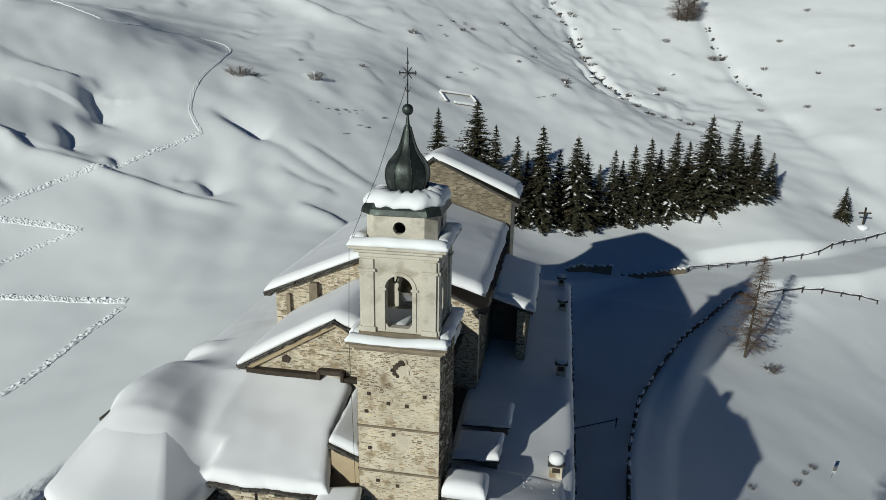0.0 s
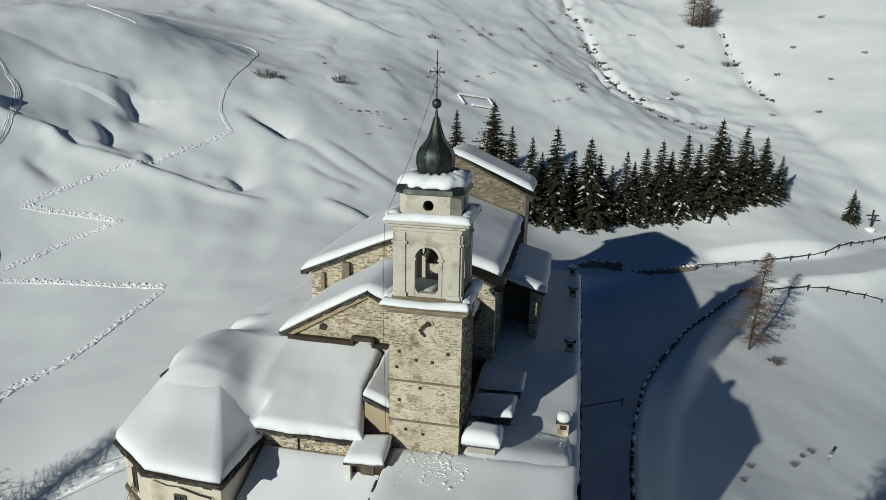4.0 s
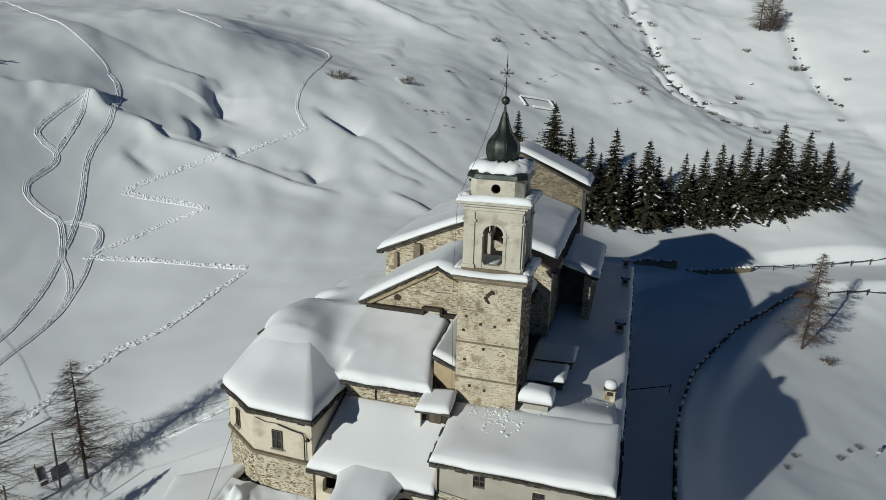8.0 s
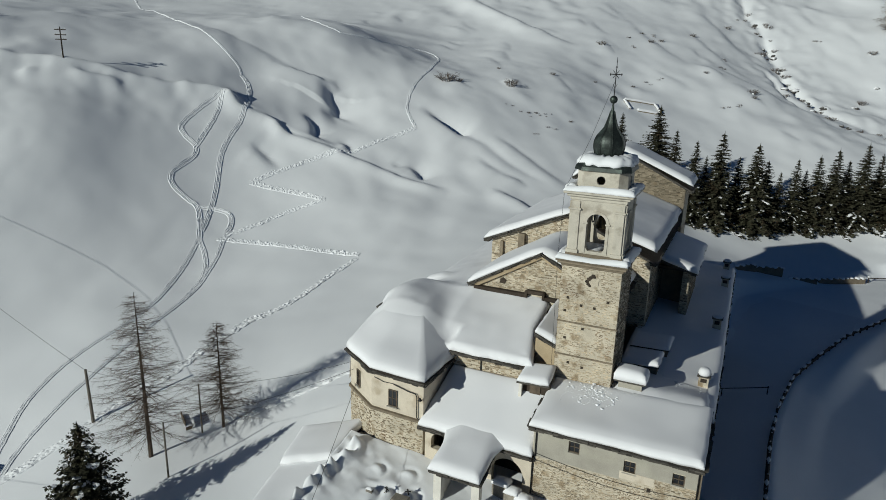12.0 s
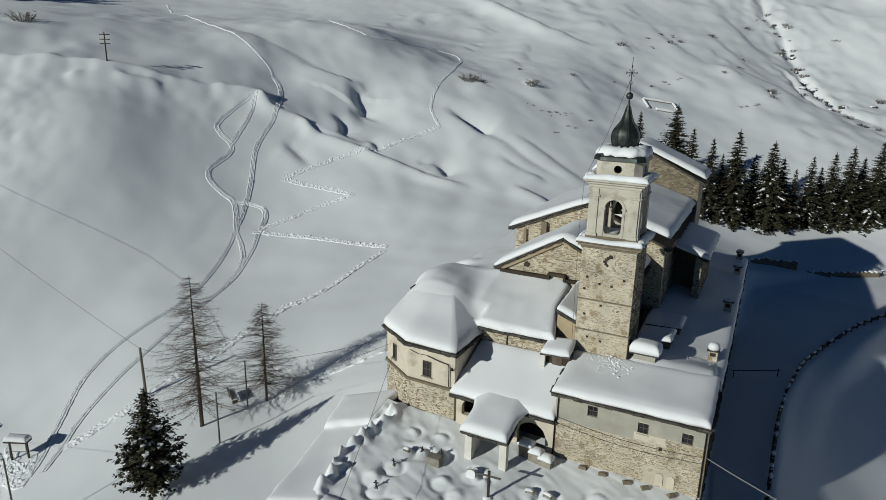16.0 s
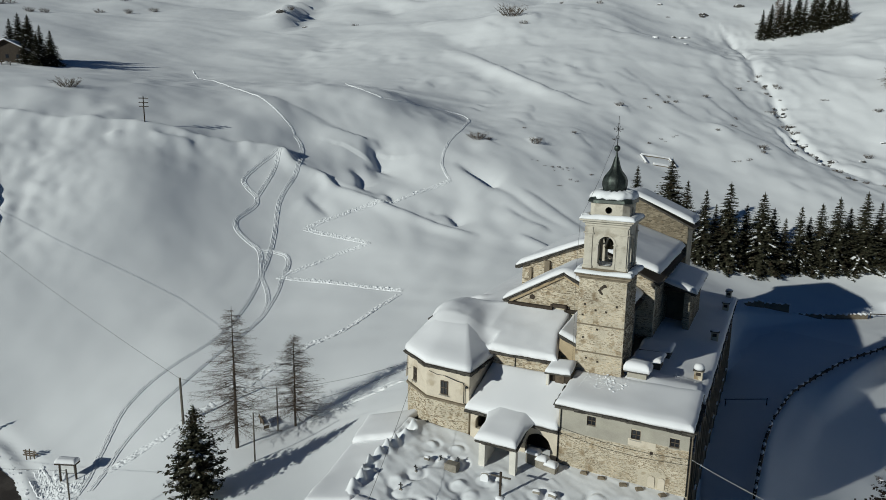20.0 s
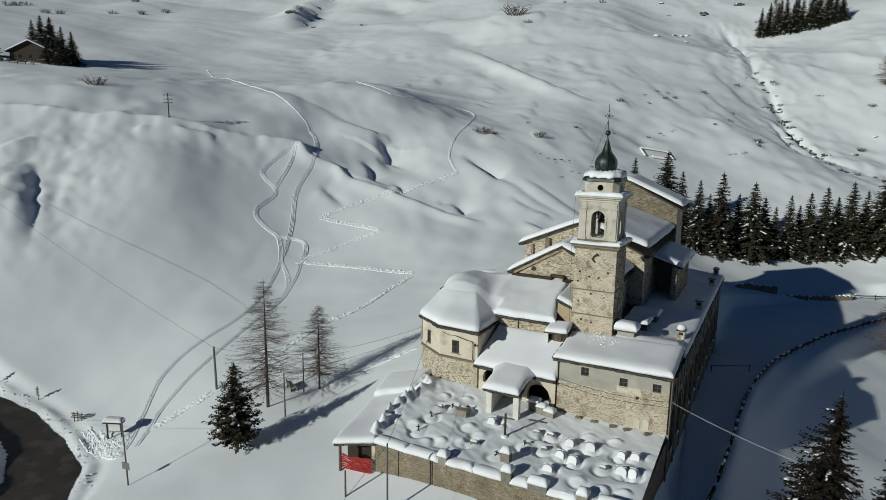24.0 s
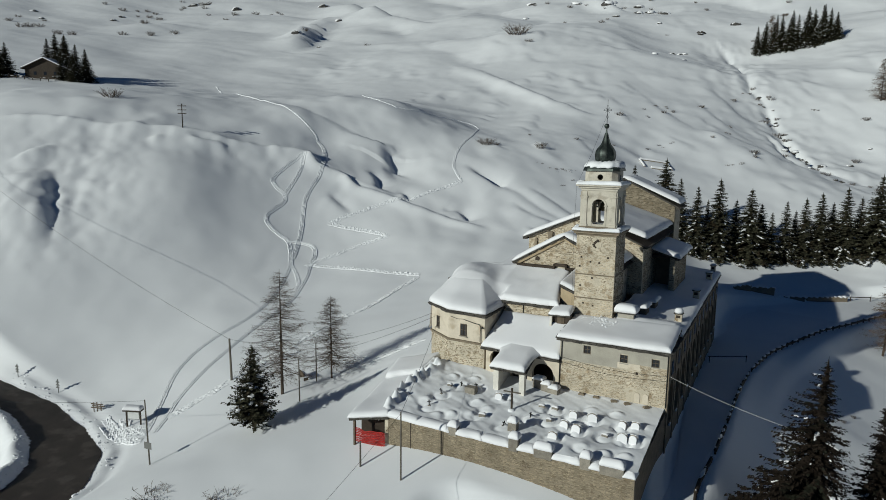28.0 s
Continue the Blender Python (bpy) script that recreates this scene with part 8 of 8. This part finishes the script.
for i, (x, y, s) in enumerate([(-402, 388, 9), (-392, 392, 6), (-355, 385, 7), (-229, 335, 5), (-237, 399, 8), (-78, 393, 6), (-55, 380, 7), (-34, 365, 5), (-45, 346, 4), (4, 314, 4), (-197, 258, 3), (52.5, 165.2, 1.7), (34, 174, 1.6), (36, 170, 2.2), (40, 155, 1.4), (-14, 246, 3.0), (-2, 250, 2.4), (-215, 262, 5), (30, 196, 1.5), (-300, 430, 10), (120, 380, 7), (-110, 400, 6), (60, 178, 1.2), (-76.3, 392, 5), (-54.7, 402, 6), (-27.4, 368, 6), (-17.5, 360.8, 5), (3.9, 311, 3), (21.4, 330, 5), (-7.6, 271, 2.6), (-4, 272.6, 2.2), (-1.8, 274, 2.4), (-102, 352, 4), (-18, 322, 2.5), (-37, 393, 6), (-58.6, 391, 5), (-380, 283, 4), (-389, 299, 4), (-448, 276, 6), (-409, 252, 4), (33.3, 190.8, 1.8), (34, 166, 2.0), (37.6, 171.5, 2.6), (44.1, 161.5, 2.4), (33.6, 181.6, 1.6)]):
    s *= 0.6
    z = ground_at(x, y)
    r = thing("boulder", "dark rock half covered with snow", "rock", pose(x, y, z - 0.3 * s, 0, 0, 40 * i), "dark rocks on the slope")
    part("stone", rock(400 + i, s), ROCK, r)
    part("snow_cap", Shape().ball((0.1 * s, 0.22 * s, 0.27 * s), s * 0.86, 12, 0.45, 0.22, random.Random(500 + i)), ROOF_SNOW, r, smooth=True)
for i in range(12):
    a, b = line[i % 7], line[i % 7 + 1]
    t, g = rng.random(), rng.uniform(0.35, 0.9)
    x, y = a[0] + (b[0] - a[0]) * t + rng.gauss(0, 1.3), a[1] + (b[1] - a[1]) * t + rng.gauss(0, 1.3)
    r = thing("boulder", "dark rock in the snowy ravine", "rock", pose(x, y, ground_at(x, y) + 0.05, rng.uniform(-20, 20), 0, 40 * i), "dark rocks in the ravine")
    part("stone", rock(600 + i, g), ROCK, r)
    part("snow_cap", Shape().ball((0.1 * g, 0.2 * g, 0.3 * g), g * 0.55, 10, 0.4, 0.2, rng), ROOF_SNOW, r, smooth=True)

for i in range(24):
    t = rng.random()
    a, b = GULLY[2 + i % 3], GULLY[3 + i % 3]
    g = rng.uniform(0.25, 0.8)
    x, y = a[0] + (b[0] - a[0]) * t + rng.gauss(0.4, 0.5), a[1] + (b[1] - a[1]) * t
    r = thing("boulder", "dark rock in the snowy gully", "rock", pose(x, y, ground_at(x, y) + 0.1, rng.uniform(-50, 50), rng.uniform(-50, 50), 40 * i), "dark rocks in the gully")
    part("stone", rock(700 + i, g), ROCK, r)
    part("snow_cap", Shape().ball((0.2 * g, 0.3 * g, 0.42 * g), g * 0.5, 10, 0.4, 0.2, rng), ROOF_SNOW, r, smooth=True)

# ---- trodden and skied tracks ----
def smooth_line(pts, step=0.35, rounds=2):
    p = np.asarray(pts, float)
    for _ in range(rounds):
        q = [p[0]]
        for a, b in zip(p[:-1], p[1:]):
            q += [a * 0.75 + b * 0.25, a * 0.25 + b * 0.75]
        p = np.array(q + [p[-1]])
    out = []
    for a, b in zip(p[:-1], p[1:]):
        n = max(1, int(np.hypot(*(b - a)) / step))
        out += [a + (b - a) * i / n for i in range(n)]
    return np.array(out + [p[-1]])


def track(name, label, lines, width, rim, lump, rounds=2, twin=0.0, step=0.2, tread=0.0):
    """A trail pressed into the snow: crumbled rims beside a sunken bed, or, with tread, a churned band of footprints."""
    s = Shape()
    for line in lines:
        c = smooth_line(line, step, rounds)
        d = np.gradient(c, axis=0)
        d /= np.maximum(np.hypot(d[:, 0], d[:, 1]), 1e-6)[:, None]
        n = np.stack([d[:, 1], -d[:, 0]], 1)
        for off in ((-twin, twin) if twin else (0.0,)):
            if tread:
                prof = [(-1.0, -0.06), (-0.8, 0.3), (-0.6, 0.6), (-0.4, 0.4), (-0.2, 0.2), (0.0, 0.3), (0.2, 0.2), (0.4, 0.4), (0.6, 0.6), (0.8, 0.3), (1.0, -0.06)]
            else:
                prof = [(-1.0, -0.06), (-0.8, 0.45), (-0.58, 1.0), (-0.36, 0.2), (0.0, 0.05), (0.36, 0.2), (0.58, 1.0), (0.8, 0.45), (1.0, -0.06)]
            wob = np.array([0.16 * width * nz(x, y, 0.8, 373) + 0.12 * width * nz(x, y, 3.0, 374) for x, y in c])
            pts = np.concatenate([c + n * (off + q * width / 2 + wob)[:, None] for q, _ in prof])
            z = heights(pts)
            m = len(c)
            verts = []
            for k, (q, h) in enumerate(prof):
                for i in range(m):
                    x, y = pts[k * m + i]
                    fade = min(1.0, i / 4, (m - 1 - i) / 4)
                    edge = 0 if abs(q) > 0.95 else 1
                    one, two = nz(x, y, 0.2, 371), nz(x, y, 0.36 if tread else 0.6, 372)
                    if tread:
                        l = lump * edge * (max(-0.3, 1.5 * one + 0.6 * two) + tread * max(0.0, two))
                    else:
                        l = lump * edge * max(-0.22, 0.8 * one + 0.7 * two) * (1.3 if q > 0.3 else 0.6)
                    verts.append((x, y, z[k * m + i] + (rim * max(h, 0) + l) * fade + (0.065 if edge else -0.1)))
            s.add(verts, [(k * m + i, (k + 1) * m + i, (k + 1) * m + i + 1, k * m + i + 1) for k in range(len(prof) - 1) for i in range(m - 1)])
    return solo(name, s, SNOW, label, "snow track", kind="structure")


track("snowshoe_track", "zigzag snowshoe trail trodden through deep snow", [
    [(-44.5, 78), (-49.8, 71.9), (-53.6, 65.7), (-58.2, 61.6), (-62.2, 56.8), (-66, 51.6)],
    [(-66, 51.6), (-58.6, 52.6), (-51.5, 52.4)],
    [(-51.5, 52.4), (-56.7, 47.3), (-59.5, 42.6), (-61.9, 39.7), (-62.1, 37.9)],
    [(-62.8, 37.5), (-55.6, 39.3), (-47.9, 39.9), (-39, 40.3)],
    [(-38.9, 39.2), (-40.9, 32.8), (-41.8, 26.8), (-43.5, 22.9), (-45.3, 20.3), (-46.7, 14.3), (-47.3, 7.5), (-49, 3.9), (-50.3, -0.7), (-52.4, -5.1), (-54.4, -8.3)]],
      1.1, 0.05, 0.13, 1, tread=0.3)
track("snowshoe_track", "thin snowshoe trail curving over the upper slope", [
    [(-88.5, 109.2), (-74.7, 99.1), (-68.7, 105.7), (-64.2, 121.8), (-58.5, 125.6), (-54.9, 121.7), (-50.8, 104.1), (-51.2, 96.6), (-50.7, 90.4), (-49.3, 84.5), (-47.3, 81.2), (-44.5, 78)]],
      0.62, 0.07, 0.08, 1, tread=0.15)
track("ski_track", "pair of ski tracks running down the slope", [
    [(-82.2, 73.5), (-79, 71.7), (-74.5, 64.1), (-73.9, 58.5), (-73.7, 55), (-72.4, 51.6), (-69.6, 46.5), (-67.7, 42.4), (-65.9, 37.6)],
    [(-79.8, 63.8), (-81.4, 58.7), (-82, 53.2), (-80.1, 52), (-77.3, 51.9), (-76.3, 50.4), (-76.8, 47.3), (-77.4, 44.6), (-75.8, 42.9), (-72.4, 42.2), (-69.8, 42.2), (-67, 38.8), (-65.2, 36.1)],
    [(-79.7, 63.7), (-78.7, 61), (-77.7, 56.4), (-77.3, 51.9)],
    [(-69.8, 42.2), (-66.9, 43.5), (-64.8, 43.8), (-62.9, 41.6), (-62.3, 38.9)]],
      0.42, 0.06, 0.11, 2, 0.24)
track("ski_track", "faint ski tracks running out towards the road", [
    [(-65.2, 36.1), (-63.2, 30.6), (-62, 25.9), (-60.3, 18.2), (-62.4, 10.3), (-62.6, 5.1), (-61.8, 0.8), (-59.3, -3.8), (-56, -9.6), (-55, -12)],
    [(-65.2, 36.1), (-61.2, 32.6), (-58.9, 29.1), (-57.7, 23.1)],
    [(-62.1, 38.6), (-59.8, 33.2), (-58.3, 27.7), (-57.5, 22.2), (-57.6, 14.3), (-57.1, 4.6), (-56.7, -0.8), (-56.2, -4.5), (-54.8, -7.9), (-53.8, -11.2)]],
      0.34, 0.03, 0.06, 2, 0.2)
track("ski_track", "single faint ski track high on the slope", [
    [(-174.7, 144.5), (-120.1, 96.3), (-99.3, 81.5), (-90.7, 76.4), (-86.7, 75.2), (-83.6, 74.8), (-82.2, 73.5)]],
      0.42, 0.05, 0.07, 2)
track("trench_path", "old trodden path half filled with blown snow", [[(-34, 1.8), (-33, 2.8), (-30.8, 4.4), (-28.4, 5.6), (-26.3, 7.2), (-24.5, 8.7)]], 1.5, 0.1, 0.1, 2)
track("foot_marks", "churned snow at the start of the trails", [[(-64.9, -9), (-59.1, -12), (-55.5, -13), (-54.5, -12.6)], [(-56.5, -11.5), (-58.5, -13)], [(-59, -10.5), (-62, -8.8)], [(-57.6, -9.4), (-56.0, -11.0), (-55.2, -12.2)], [(-60.5, -10.6), (-57.8, -10.9), (-55.6, -10.6)], [(-63.4, -10.6), (-60.4, -12.2), (-57.2, -12.4)]], 1.3, 0.06, 0.15, 1, tread=0.4)
track("trampled_path", "broad trampled foot trail through the deep snow", [[(-43.5, 22.9), (-45.3, 20.3), (-46.7, 14.3), (-47.3, 7.5), (-49, 3.9), (-50.3, -0.7), (-52.4, -5.1), (-54.4, -8.3)]], 1.6, 0.06, 0.14, 1, tread=0.4)

# ---- single stones of the tower front, the churchyard wall and the house, last ----
for solids, owner, mat, nearest in ((front, tower, TOWER_STONE, lambda c: -c[0].z), (yard_wall_faces, ywall, WALL_STONE, lambda c: abs(c[0].x + 4))):
    order = sorted(solids, key=nearest)
    for c in order[:300]:
        mid_ = sum(c, Vector()) / 8
        me = bpy.data.meshes.new("stone")
        me.from_pydata([p - mid_ for p in c], [], STONE_FACES)
        me.materials.append(mat)
        ob = new("stone", me)
        ob.parent, ob.location = owner, mid_
    stones("stonework", order[300:], mat, owner)
